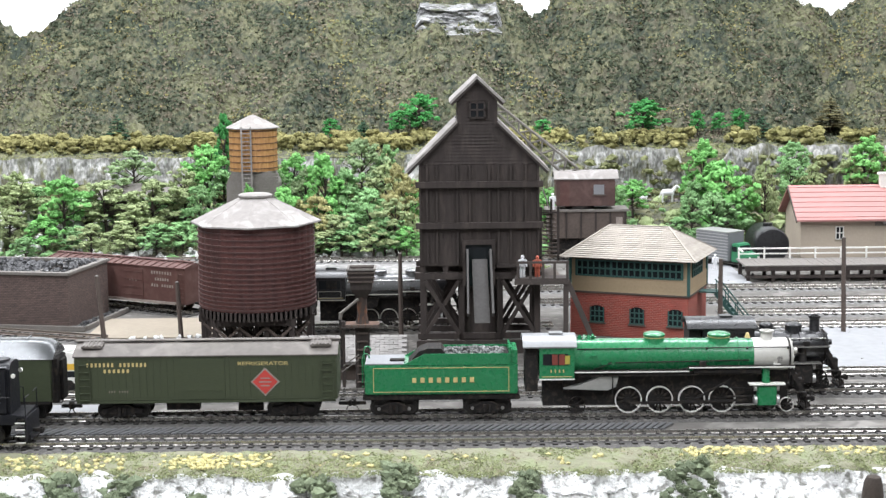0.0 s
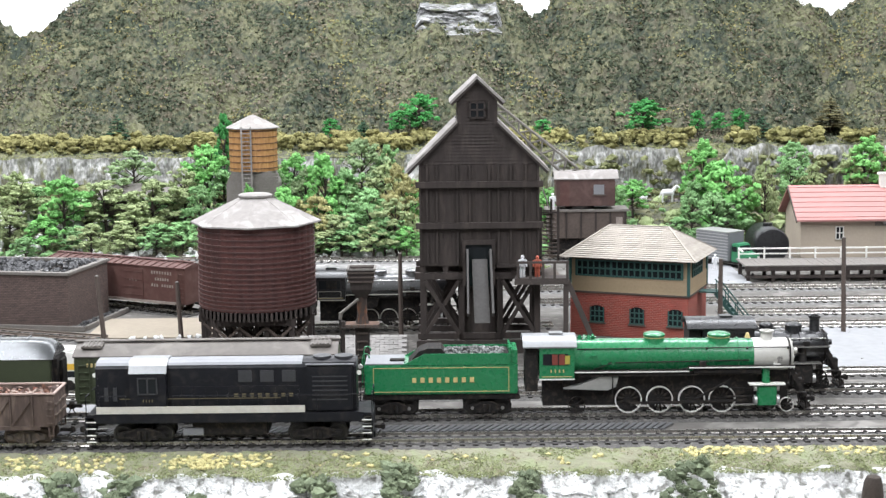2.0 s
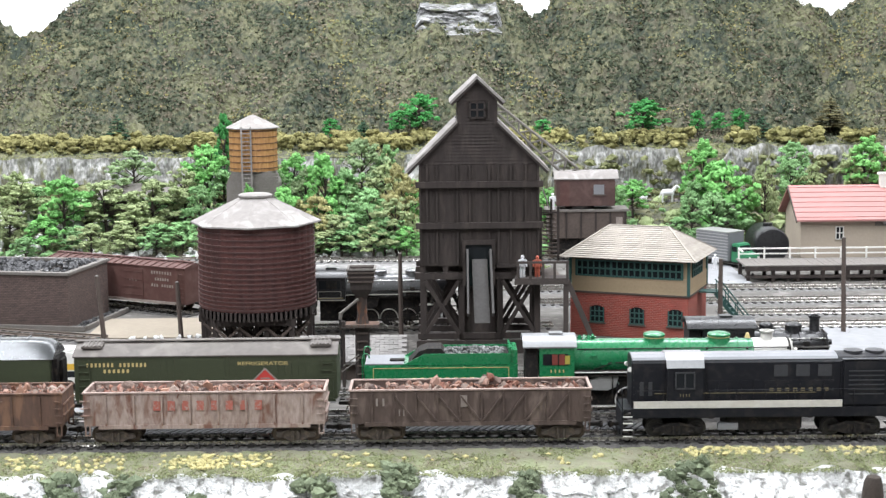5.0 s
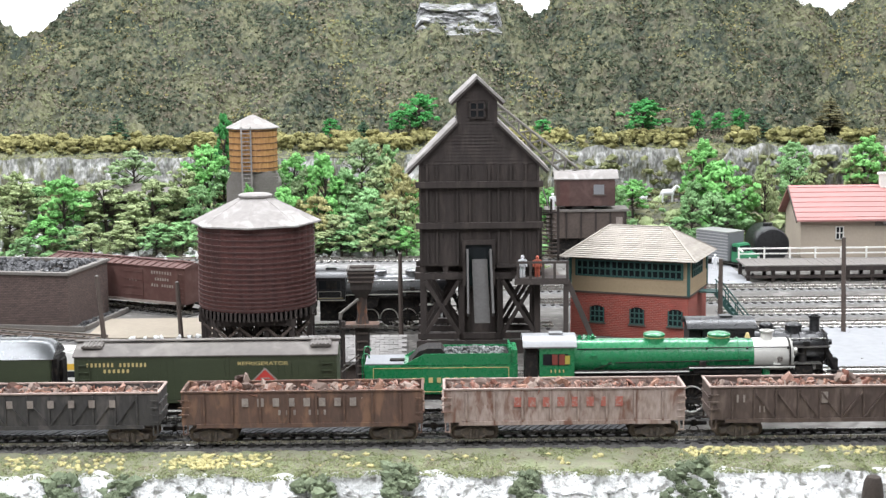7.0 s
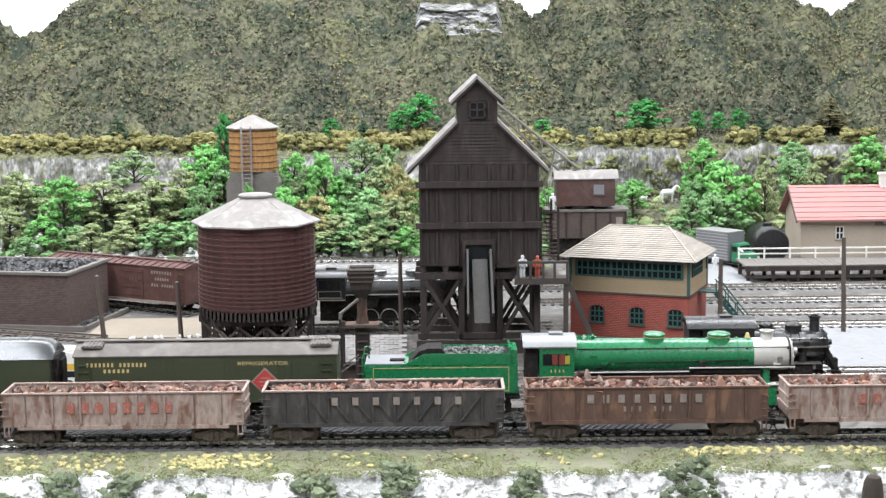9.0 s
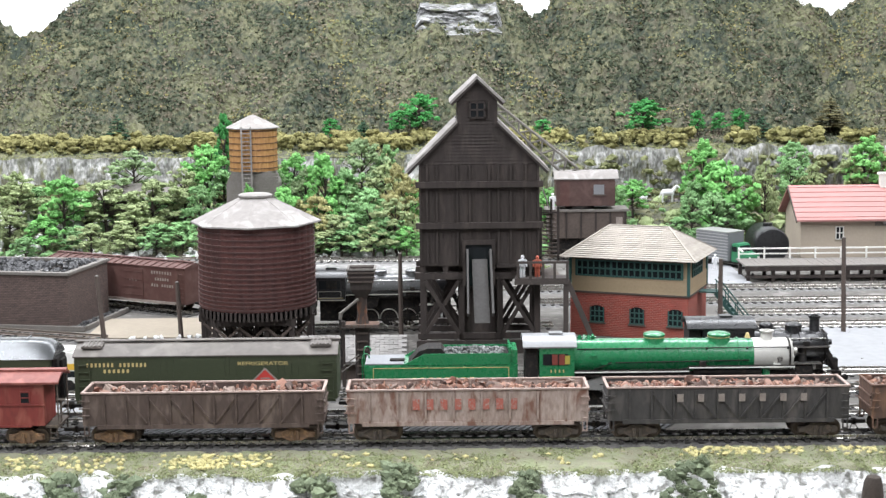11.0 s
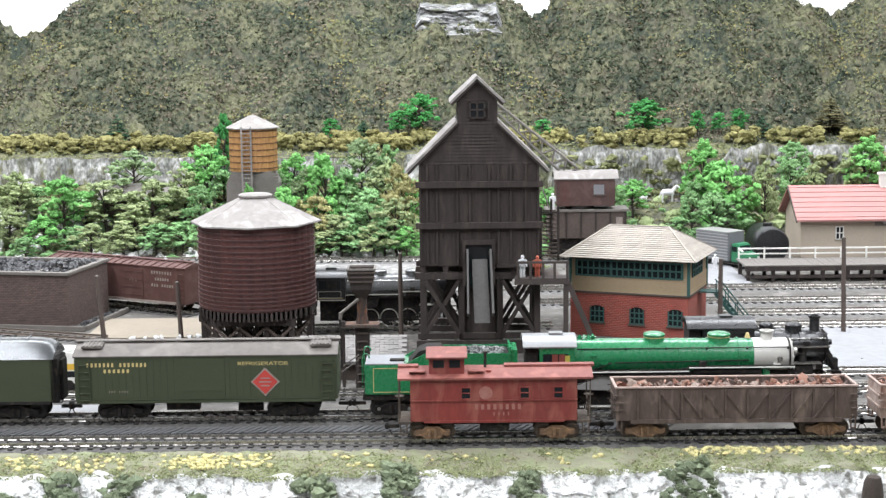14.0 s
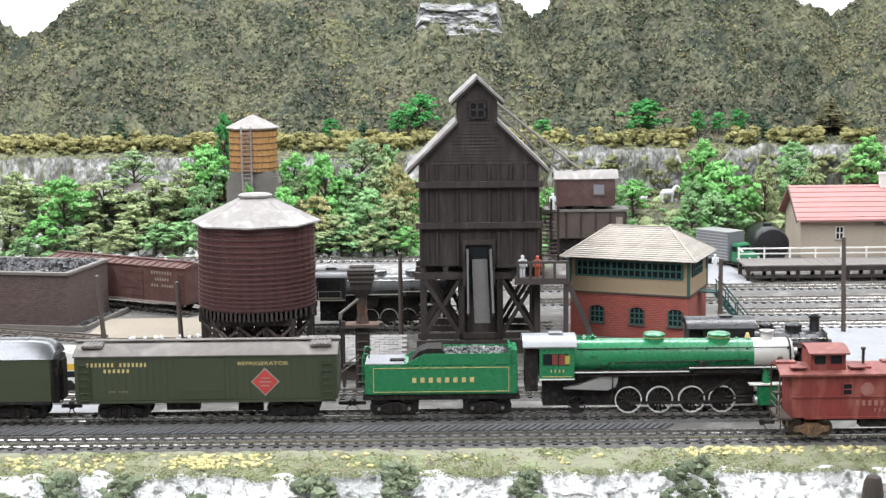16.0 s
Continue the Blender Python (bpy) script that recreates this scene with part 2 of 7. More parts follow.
def rock_face(x0, x1, y0, z0, h, seed, material, lean=0.35, rough=9.0, label="grey and white streaked rock face on the hillside", layered=False):
    def f(x, k):
        e = min(1.0, min(x - x0, x1 - x) / (0.12 * (x1 - x0)))
        top = h * (0.92 + 0.10 * fbm(x, 0, 40, seed)) * (0.5 + 0.5 * min(e * 2, 1))
        if layered:
            d = rough * fbm(x, k * h * 1.6, 26, seed, 5) + rough * 0.9 * noise.cell(Vector((x / 44.0 + k * 2, k * h / 11.0, seed)))
        else:
            d = rough * fbm(x, k * h * 0.3, 15, seed, 6) + rough * 0.8 * lumps(x, k * h * 0.5, 24, seed)
        return (x, y0 + lean * h * k - d * math.sin(math.pi * min(max(k, 0.02), 0.98)) ** 0.5, z0 + top * k)
    n = int((x1 - x0) / 2.2)
    ob = grid_mesh("rock_face", lin(x0, x1, n), lin(0, 1, max(int(h / 2.0), 10)), f, material, smooth=False)
    return tagged(ob, label, "rock", kind="structure")


rock_face(150, 345, 1116, 46, 78, 11, ROCK_STREAK, lean=0.12)
rock_face(385, 800, 1116, 46, 80, 12, ROCK_STREAK, lean=0.12)
rock_face(-800, -330, 1114, 76, 40, 13, ROCK_STREAK, lean=0.12, rough=8.0)
rock_face(-330, -90, 1116, 66, 48, 14, ROCK_STREAK, lean=0.12, rough=6.0)
rock_face(-60, 60, 1116, 60, 58, 15, ROCK_STREAK, lean=0.12)
rock_face(-42, 100, 1482, terrain(30, 1484) - 2, 56, 16, ROCK_LEDGE, lean=0.5, rough=12.0, label="grey layered ledge rock high on the hillside", layered=True)


# ---- tracks ----
def track_tie():
    bm = bmesh.new()
    box(bm, 0, 0, 0, 3.6, 31, 2.1, 0.25)
    for s in (-1, 1):
        box(bm, 0, s * 10.6, 2.0, 2.6, 1.8, 0.8)
        box(bm, 0, s * 7.0, 2.0, 2.6, 1.8, 0.8)
    return bm


TIE_MESH = mesh_of("tie", track_tie(), TIE)


def track(y, x0, x1, near=True, rz=0.0, z=0.0, label="nickel railed track on black plastic ties", rail_mat=None, cx=0.0, ballast=None):
    t = thing("track", cx, y, z, rz, label, "railway track", "yard tracks")
    for s in (-1, 1):
        bm = bmesh.new()
        prism(bm, [(s * 8.9 - 1.0, 2.1), (s * 8.9 + 1.0, 2.1), (s * 8.9 + 0.3, 2.7), (s * 8.9 + 0.3, 3.7), (s * 8.9 + 0.55, 4.0), (s * 8.9 + 0.55, 4.6),
                   (s * 8.9 - 0.55, 4.6), (s * 8.9 - 0.55, 4.0), (s * 8.9 - 0.3, 3.7), (s * 8.9 - 0.3, 2.7)], x0, x1)
        part("rail", bm, rail_mat or RAIL, t)
    n = int((x1 - x0) / 9.1)
    if near:
        for i in range(n):
            o = new("tie", TIE_MESH)
            o.parent = t
            o.matrix_basis = pose((x0 + 4 + i * 9.1 + random.uniform(-0.3, 0.3)) * MM, 0, 0.1 * MM, 0, 0, random.uniform(-0.6, 0.6))
    else:
        bm = bmesh.new()
        for i in range(n):
            box(bm, x0 + 4 + i * 9.1, 0, 0.1, 3.6, 31, 2.1)
        tagged(part("tie", bm, TIE, t), kind="stuff")
    bm = bmesh.new()
    prism(bm, [(-23, -0.4), (23, -0.4), (17, 1.0), (-17, 1.0)], x0, x1)
    part("ballast", bm, ballast or BALLAST, t)
    return t


track(0, -420, 420)
for side in (-1110, 1110):
    track(0, -690, 690, near=False, cx=side)
track(68, -420, 420)
track(137, -420, 420)
track(198, 0, 780, near=False)
track(412, -205, 105, near=False, label="nickel railed track behind the water tank")
for y, x0 in ((403, 290), (471, 275), (540, 100), (623, 40)):
    track(y, x0, 780, near=False, label="bright railed yard track by the signal cabin", rail_mat=RAIL, ballast=PALE_BALLAST)
track(389, -170, 62, near=False, rz=-21.0, cx=-376, label="dull railed track curving past a brick coal bin", rail_mat=RUSTY_RAIL)
track(850, -200, 420, near=False, z=1.4, label="siding under the crane wagon", rail_mat=RAIL, ballast=PALE_BALLAST)
track(880, -760, -110, near=False, z=1.4, ballast=PALE_BALLAST, label="rusty branch line along the trees", rail_mat=RUSTY_RAIL)
track(1098, 200, 760, near=False, z=47, label="rusty upper line along the rock face", rail_mat=RUSTY_RAIL)

strip = thing("ribbed_strip", 0, 34, 0.4, 0, "grey ribbed walkway strip between two tracks", "walkway")
slat = part("slat", quick(box, 0, 0, 0, 3.4, 20, 1.0, 0.2), MAT_GREY, strip, at=(-330, 0, 0))
slat.rotation_euler.z = radians(-28)
for i in range(1, 95):
    again(slat, strip, (-330 + i * 5.2, 0, random.uniform(-0.15, 0.15)), rz=-28 + random.uniform(-1.5, 1.5))
PLASTER = mat("white_plaster_ground", (0.28, 0.285, 0.295), (0.21, 0.212, 0.218), rough=0.95, scale=60, bump=0.4)
tagged(grid_mesh("white_lot", lin(318, 900, 40), lin(222, 392, 14), lambda x, y: (x, y, 1.4 + 0.5 * fbm(x, y, 40)), PLASTER), "white plaster covered lot", "lot", kind="structure")
tagged(grid_mesh("white_strip", lin(-460, -255, 24), lin(91, 114, 3), lambda x, y: (x, y, 1.2 + 0.4 * fbm(x, y, 30)), PLASTER), "white plaster strip between the tracks", "lot", kind="structure")
tagged(grid_mesh("white_apron", lin(255, 345, 12), lin(650, 800, 14), lambda x, y: (x, y, 1.4 + 0.5 * fbm(x, y, 30)), PLASTER), "white plaster apron beside the platform", "lot", kind="structure")
PALE_LOT = mat("pale_gravel_lot", (0.26, 0.255, 0.245), (0.15, 0.145, 0.14), rough=0.95, scale=160, c3=(0.36, 0.355, 0.345), bump=0.6)
tagged(grid_mesh("pale_lot", lin(-700, 70, 70), lin(622, 902, 30), lambda x, y: (x, y, 1.2 + 0.7 * fbm(x, y, 25)), PALE_LOT), "pale gravel ground behind the yard tracks", "lot", kind="structure")
# Dark sheet stands in for the cluttered shade under the tower.
SHADED_GROUND = mat("black_cinder_ground", (0.075, 0.068, 0.06), (0.045, 0.04, 0.036), rough=0.95, scale=150, c3=(0.12, 0.11, 0.10), bump=0.5)
tagged(grid_mesh("cinder_lot", lin(-112, 118, 30), lin(240, 470, 24), lambda x, y: (x, y, 1.0 + 0.6 * fbm(x, y, 25)), SHADED_GROUND), "ground sheet under the coaling tower, its shade painted in", "lot", kind="structure")
tagged(part("sand_lot", quick(box, 0, 0, 0, 120, 100, 1.2, 0.4), SAND, at=(-278, 425, 0.4)), "beige sanded lot beside the water tank", "lot", kind="structure")
# ---- materials of the rolling stock and buildings ----
BLACK = mat("black_engine_paint", (0.018, 0.018, 0.020), (0.011, 0.011, 0.012), rough=0.3, scale=400, bump=0.1, spec=0.5)
NAVY = mat("blue_black_engine_paint", (0.012, 0.0125, 0.016), (0.007, 0.0075, 0.010), rough=0.42, scale=200, c3=(0.022, 0.021, 0.022), bump=0.08, spec=0.25)
SOOT = mat("dark_underframe", (0.022, 0.020, 0.019), (0.012, 0.011, 0.011), rough=0.75, scale=500, c3=(0.045, 0.037, 0.03), spec=0.2)
GREEN = mat("bright_green_engine_paint", (0.013, 0.185, 0.068), (0.010, 0.145, 0.052), rough=0.28, scale=160, bump=0.05, coat=0.35)
REEFER_GREEN = mat("dark_olive_car_paint", (0.050, 0.062, 0.032), (0.036, 0.046, 0.024), rough=0.5, scale=160, bump=0.1, stretch=(1, 1, 3))
ROOF_GREY = mat("weathered_grey_roof", (0.125, 0.11, 0.098), (0.085, 0.076, 0.068), rough=0.72, scale=90, c3=(0.155, 0.14, 0.125), bump=0.2)
SILVER = mat("silver_paint", (0.46, 0.46, 0.45), (0.36, 0.36, 0.35), rough=0.36, metal=0.55, scale=200, bump=0.06)
CAB_SILVER = mat("dull_cab_silver", (0.30, 0.305, 0.31), (0.21, 0.215, 0.22), rough=0.4, metal=0.35, scale=200, bump=0.1)
STRIPE = mat("dirty_white_stripe", (0.62, 0.60, 0.54), (0.42, 0.40, 0.36), rough=0.6, scale=200, c3=(0.50, 0.47, 0.41), bump=0.1)
PALE_SILVER = mat("pale_graphite_paint", (0.56, 0.55, 0.51), (0.44, 0.43, 0.40), rough=0.42, metal=0.15, scale=200, bump=0.06)
DULL_SILVER = mat("dull_silver_roof", (0.10, 0.105, 0.108), (0.06, 0.063, 0.066), rough=0.24, metal=0.3, scale=150, bump=0.1)
STEEL = mat("bare_steel", (0.55, 0.54, 0.52), (0.35, 0.34, 0.33), rough=0.3, metal=0.9, scale=500, bump=0.08)
WHITE = mat("white_trim_paint", (0.80, 0.79, 0.75), (0.66, 0.65, 0.61), rough=0.55, scale=300, bump=0.08)
GOLD = mat("dull_gold_lettering", (0.60, 0.48, 0.20), (0.46, 0.37, 0.16), rough=0.5, scale=600, bump=0.0)
RED_SIGN = mat("red_emblem_paint", (0.52, 0.055, 0.045), (0.42, 0.045, 0.04), rough=0.45, scale=300, bump=0.0)
CABOOSE_RED = mat("weathered_caboose_red", (0.25, 0.036, 0.028), (0.13, 0.026, 0.022), rough=0.62, scale=200, c3=(0.25, 0.075, 0.055), bump=0.2, stretch=(1, 1, 0.35))
ROOF_RED = mat("faded_red_roof_paint", (0.21, 0.058, 0.045), (0.14, 0.042, 0.034), rough=0.62, scale=130, c3=(0.27, 0.09, 0.07), bump=0.15)
RUST_BROWN = mat("rusty_brown_car", (0.135, 0.072, 0.050), (0.075, 0.05, 0.040), rough=0.82, scale=240, c3=(0.19, 0.105, 0.066), bump=0.4, stretch=(1, 1, 0.35))
DUST_BROWN = mat("dusty_brown_car", (0.105, 0.072, 0.058), (0.06, 0.043, 0.037), rough=0.85, scale=240, c3=(0.15, 0.112, 0.092), bump=0.4, stretch=(1, 1, 0.35))
PINK_GREY = mat("faded_pinkish_grey_car", (0.43, 0.345, 0.305), (0.24, 0.175, 0.145), rough=0.85, scale=260, spread=0.3, c3=(0.17, 0.085, 0.06), bump=0.4, stretch=(1, 1, 0.35))
COAL_BLACK = mat("weathered_black_car", (0.060, 0.055, 0.052), (0.035, 0.033, 0.032), rough=0.8, scale=240, c3=(0.09, 0.08, 0.074), bump=0.4, stretch=(1, 1, 0.35))
RUST_TRUCK = mat("rusty_truck_frame", (0.20, 0.115, 0.062), (0.10, 0.065, 0.042), rough=0.8, scale=500, c3=(0.28, 0.165, 0.085))
DARK_TRUCK = mat("dirty_truck_frame", (0.085, 0.065, 0.05), (0.05, 0.042, 0.036), rough=0.8, scale=500, c3=(0.13, 0.10, 0.075))
SCRAP = mat("scrap_load_chunks", (0.20, 0.11, 0.08), (0.08, 0.05, 0.04), rough=0.85, scale=500, bump=0.5)


def island_tints(m, tints):
    """Gives each loose piece one of several colours, under the grain of the material."""
    n, l = m.node_tree.nodes, m.node_tree.links
    b = n["Principled BSDF"]
    geo = n.new("ShaderNodeNewGeometry")
    r = n.new("ShaderNodeValToRGB")
    r.color_ramp.interpolation = "CONSTANT"
    e = r.color_ramp.elements
    while len(e) < len(tints):
        e.new(0.5)
    for i, c in enumerate(tints):
        e[i].position, e[i].color = i / len(tints), (*c, 1)
    l.new(geo.outputs["Random Per Island"], r.inputs[0])
    mx = n.new("ShaderNodeMix")
    mx.data_type = "RGBA"
    mx.inputs[0].default_value = 0.7
    l.new(b.inputs["Base Color"].links[0].from_socket, mx.inputs[6])
    l.new(r.outputs[0], mx.inputs[7])
    l.new(mx.outputs[2], b.inputs["Base Color"])


island_tints(SCRAP, [(0.34, 0.19, 0.13), (0.10, 0.055, 0.042), (0.25, 0.12, 0.08), (0.30, 0.24, 0.20), (0.055, 0.04, 0.036), (0.36, 0.22, 0.17), (0.20, 0.075, 0.05), (0.16, 0.12, 0.10)])
PINK_LETTER = mat("worn_pinkish_lettering", (0.36, 0.19, 0.155), (0.25, 0.075, 0.06), rough=0.8, scale=900, bump=0.0)
# Pinkish rim colour, lightened to hold the bright highlight of the top edge.
RIM = mat("pale_worn_rim", (0.40, 0.31, 0.27), (0.24, 0.175, 0.15), rough=0.8, scale=300, bump=0.2)
FADED_RED = mat("faded_red_lettering", (0.42, 0.085, 0.06), (0.30, 0.13, 0.10), rough=0.8, scale=900, c3=(0.34, 0.25, 0.215), bump=0.0)
FADED_WHITE = mat("faded_white_lettering", (0.34, 0.30, 0.265), (0.15, 0.115, 0.10), rough=0.8, scale=900, bump=0.0)
COAL = mat("coal", (0.05, 0.05, 0.052), (0.025, 0.025, 0.027), rough=0.6, scale=900, vary=0.6, c3=(0.12, 0.12, 0.125), bump=0.8)
GREY_COAL = mat("grey_coal", (0.12, 0.125, 0.12), (0.05, 0.053, 0.05), rough=0.5, scale=900, vary=0.7, c3=(0.26, 0.27, 0.26), bump=0.8)
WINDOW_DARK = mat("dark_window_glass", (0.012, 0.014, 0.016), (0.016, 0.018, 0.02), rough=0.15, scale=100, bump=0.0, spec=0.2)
DARK_PANEL = mat("dark_filter_panel", (0.045, 0.046, 0.05), (0.03, 0.031, 0.034), rough=0.5, scale=300, bump=0.2)
DULL_GOLD = mat("worn_gold_lettering", (0.20, 0.165, 0.085), (0.10, 0.083, 0.045), rough=0.6, scale=900, bump=0.0)
CAB_RED = mat("dull_red_sash", (0.22, 0.045, 0.03), (0.14, 0.03, 0.022), rough=0.6, scale=300, bump=0.0)
YELLOW_SASH = mat("dull_yellow_sash", (0.42, 0.36, 0.06), (0.32, 0.27, 0.05), rough=0.6, scale=300, bump=0.0)
PALE_LINE = mat("pale_engine_lining", (0.52, 0.50, 0.45), (0.38, 0.36, 0.33), rough=0.5, scale=300, bump=0.0)
# Black boiler lightened: its silvery highlights are put into the metallic colour.
HIGHLIT_BLACK = mat("graphite_boiler_paint", (0.22, 0.225, 0.23), (0.15, 0.152, 0.156), rough=0.24, metal=0.6, scale=200, bump=0.05)
GREY_PANEL = mat("grey_filter_panel", (0.22, 0.225, 0.24), (0.17, 0.175, 0.185), rough=0.5, scale=300, bump=0.1)


# ---- rolling stock ----
def bars(parent, text, x0, x1, z, h, y, material, name="lettering", fill=0.5):
    """Plain upright bars in place of letters, one mesh for each word."""
    bm = bmesh.new()
    w = (x1 - x0) / len(text)
    for i, ch in enumerate(text):
        if ch != " ":
            box(bm, x0 + (i + 0.5) * w, y, z, w * (0.3 if ch == "I" else fill), 0.3, h * 0.88)
    return part(name, bm, material, parent)


def words(parent, text, x0, x1, z, y, material):
    data = bpy.data.curves.new("words", "FONT")
    data.body, data.size = text, 1.0
    tmp = bpy.data.objects.new("words", data)
    scene.collection.objects.link(tmp)
    bpy.context.view_layer.update()
    me = bpy.data.meshes.new_from_object(tmp)
    xs = [v.co.x for v in me.vertices]
    k = (x1 - x0) / (max(xs) - min(xs)) * MM
    lo = min(xs)
    for v in me.vertices:
        v.co = (x0 * MM + (v.co.x - lo) * k, y * MM, z * MM + v.co.y * k * 0.72)
    bpy.data.objects.remove(tmp)
    me.materials.clear()
    me.materials.append(material)
    ob = new("lettering", me)
    ob.parent = parent
    return ob


WHEELS = []


def wheelset_mesh(r, material):
    bm = bmesh.new()
    for s in (-1, 1):
        m = Matrix.Rotation(radians(90), 4, "X")
        lathe(bm, [(r * 0.3, s * 7.6), (r * 0.75, s * 7.9), (r * 0.8, s * 7.5), (r + 0.9, s * 7.4), (r + 0.9, s * 8.1), (r, s * 8.3), (r, s * 10.0), (r * 0.82, s * 10.1),
                   (r * 0.78, s * 9.6), (r * 0.35, s * 9.4), (r * 0.3, s * 10.4)], 20, m)
    rod(bm, (0, -12.5, 0), (0, 12.5, 0), 1.1, 8)
    return mesh_of("wheelset", bm, material, True)


WHEEL_FREIGHT = wheelset_mesh(5.2, mat("worn_wheel_steel", (0.16, 0.12, 0.09), (0.08, 0.065, 0.055), rough=0.5, metal=0.5, scale=400))
WHEEL_BIG = wheelset_mesh(6.0, mat("dark_wheel_steel", (0.06, 0.055, 0.05), (0.03, 0.03, 0.03), rough=0.5, metal=0.5, scale=400))


def truck(parent, x, material, half=11.0, heavy=False, turning=False, hub=None):
    """A truck: arched side frames with springs and journal boxes, a bolster, two wheelsets."""
    bm = bmesh.new()
    r = 6.0 if heavy else 5.2
    zc = 4.6 + r
    for s in (-1, 1):
        y = s * 12.6
        out = [(-half - 2.6, zc - 1.6), (-half - 2.6, zc + 2.0), (-half + 2.4, zc + 2.6), (-4.2, zc + 4.6), (4.2, zc + 4.6), (half - 2.4, zc + 2.6), (half + 2.6, zc + 2.0),
               (half + 2.6, zc - 1.6), (half - 2.4, zc - 1.8), (4.4, zc - 4.2), (-4.4, zc - 4.2), (-half + 2.4, zc - 1.8)]
        prism(bm, out, y - 0.9, y + 0.9, "y")
        for sx in (-1, 1):
            box(bm, sx * half, y + s * 1.2, zc - 1.7, 4.0, 2.0, 3.5, 0.4)
            rod(bm, (sx * 2.0, y + s * 1.4, zc - 3.2), (sx * 2.0, y + s * 1.4, zc + 2.6), 1.3, 8)
            bar(bm, (sx * 5, y + s * 1.1, zc + 3.4), (sx * (half - 2), y + s * 1.1, zc + 1.4), 1.1)
            bar(bm, (sx * 5, y + s * 1.1, zc - 3.0), (sx * (half - 2), y + s * 1.1, zc - 0.9), 1.1)
    box(bm, 0, 0, zc - 1, 6, 25, 5.5, 0.5)
    ob = part("truck", bm, material, parent, at=(x, 0, 0))
    if hub:
        for sx in (-1, 1):
            part("journal_cap", quick(rod, (sx * half, -14.6, zc), (sx * half, -15.2, zc), 1.3, 10), hub, ob)
    for sx in (-1, 1):
        w = new("wheelset", WHEEL_BIG if heavy else WHEEL_FREIGHT)
        w.parent = ob
        w.location = (sx * half * MM, 0, zc * MM)
        if turning:
            WHEELS.append((w, sx * half, zc, r))
    return ob


def coupler(parent, x, s, material, reach=9.0):
    bm = bmesh.new()
    box(bm, x + s * reach * 0.4, 0, 10.6, reach * 0.9, 2.6, 2.4, 0.3)
    box(bm, x + s * (reach - 1.0), 0.6, 9.6, 3.4, 4.2, 4.2, 0.7)
    rod(bm, (x + s * (reach - 2.5), 0, 9.6), (x + s * (reach - 4.5), -1.5, 6.0), 0.35, 6)
    part("coupler", bm, material, parent)


def chunk(bm, x, y, z, r, flat=0.6):
    m = Matrix.Translation((x, y, z)) @ Euler([random.uniform(0, 6.28) for _ in range(3)]).to_matrix().to_4x4() @ Matrix.Diagonal((r * random.uniform(0.7, 1.5), r * random.uniform(0.6, 1.2), r * flat * random.uniform(0.5, 1.2), 1))
    vs = bmesh.ops.create_icosphere(bm, subdivisions=1, radius=1.0, matrix=m)["verts"]
    for v in vs:
        v.co += Vector((random.uniform(-1, 1), random.uniform(-1, 1), random.uniform(-1, 1))) * r * 0.22


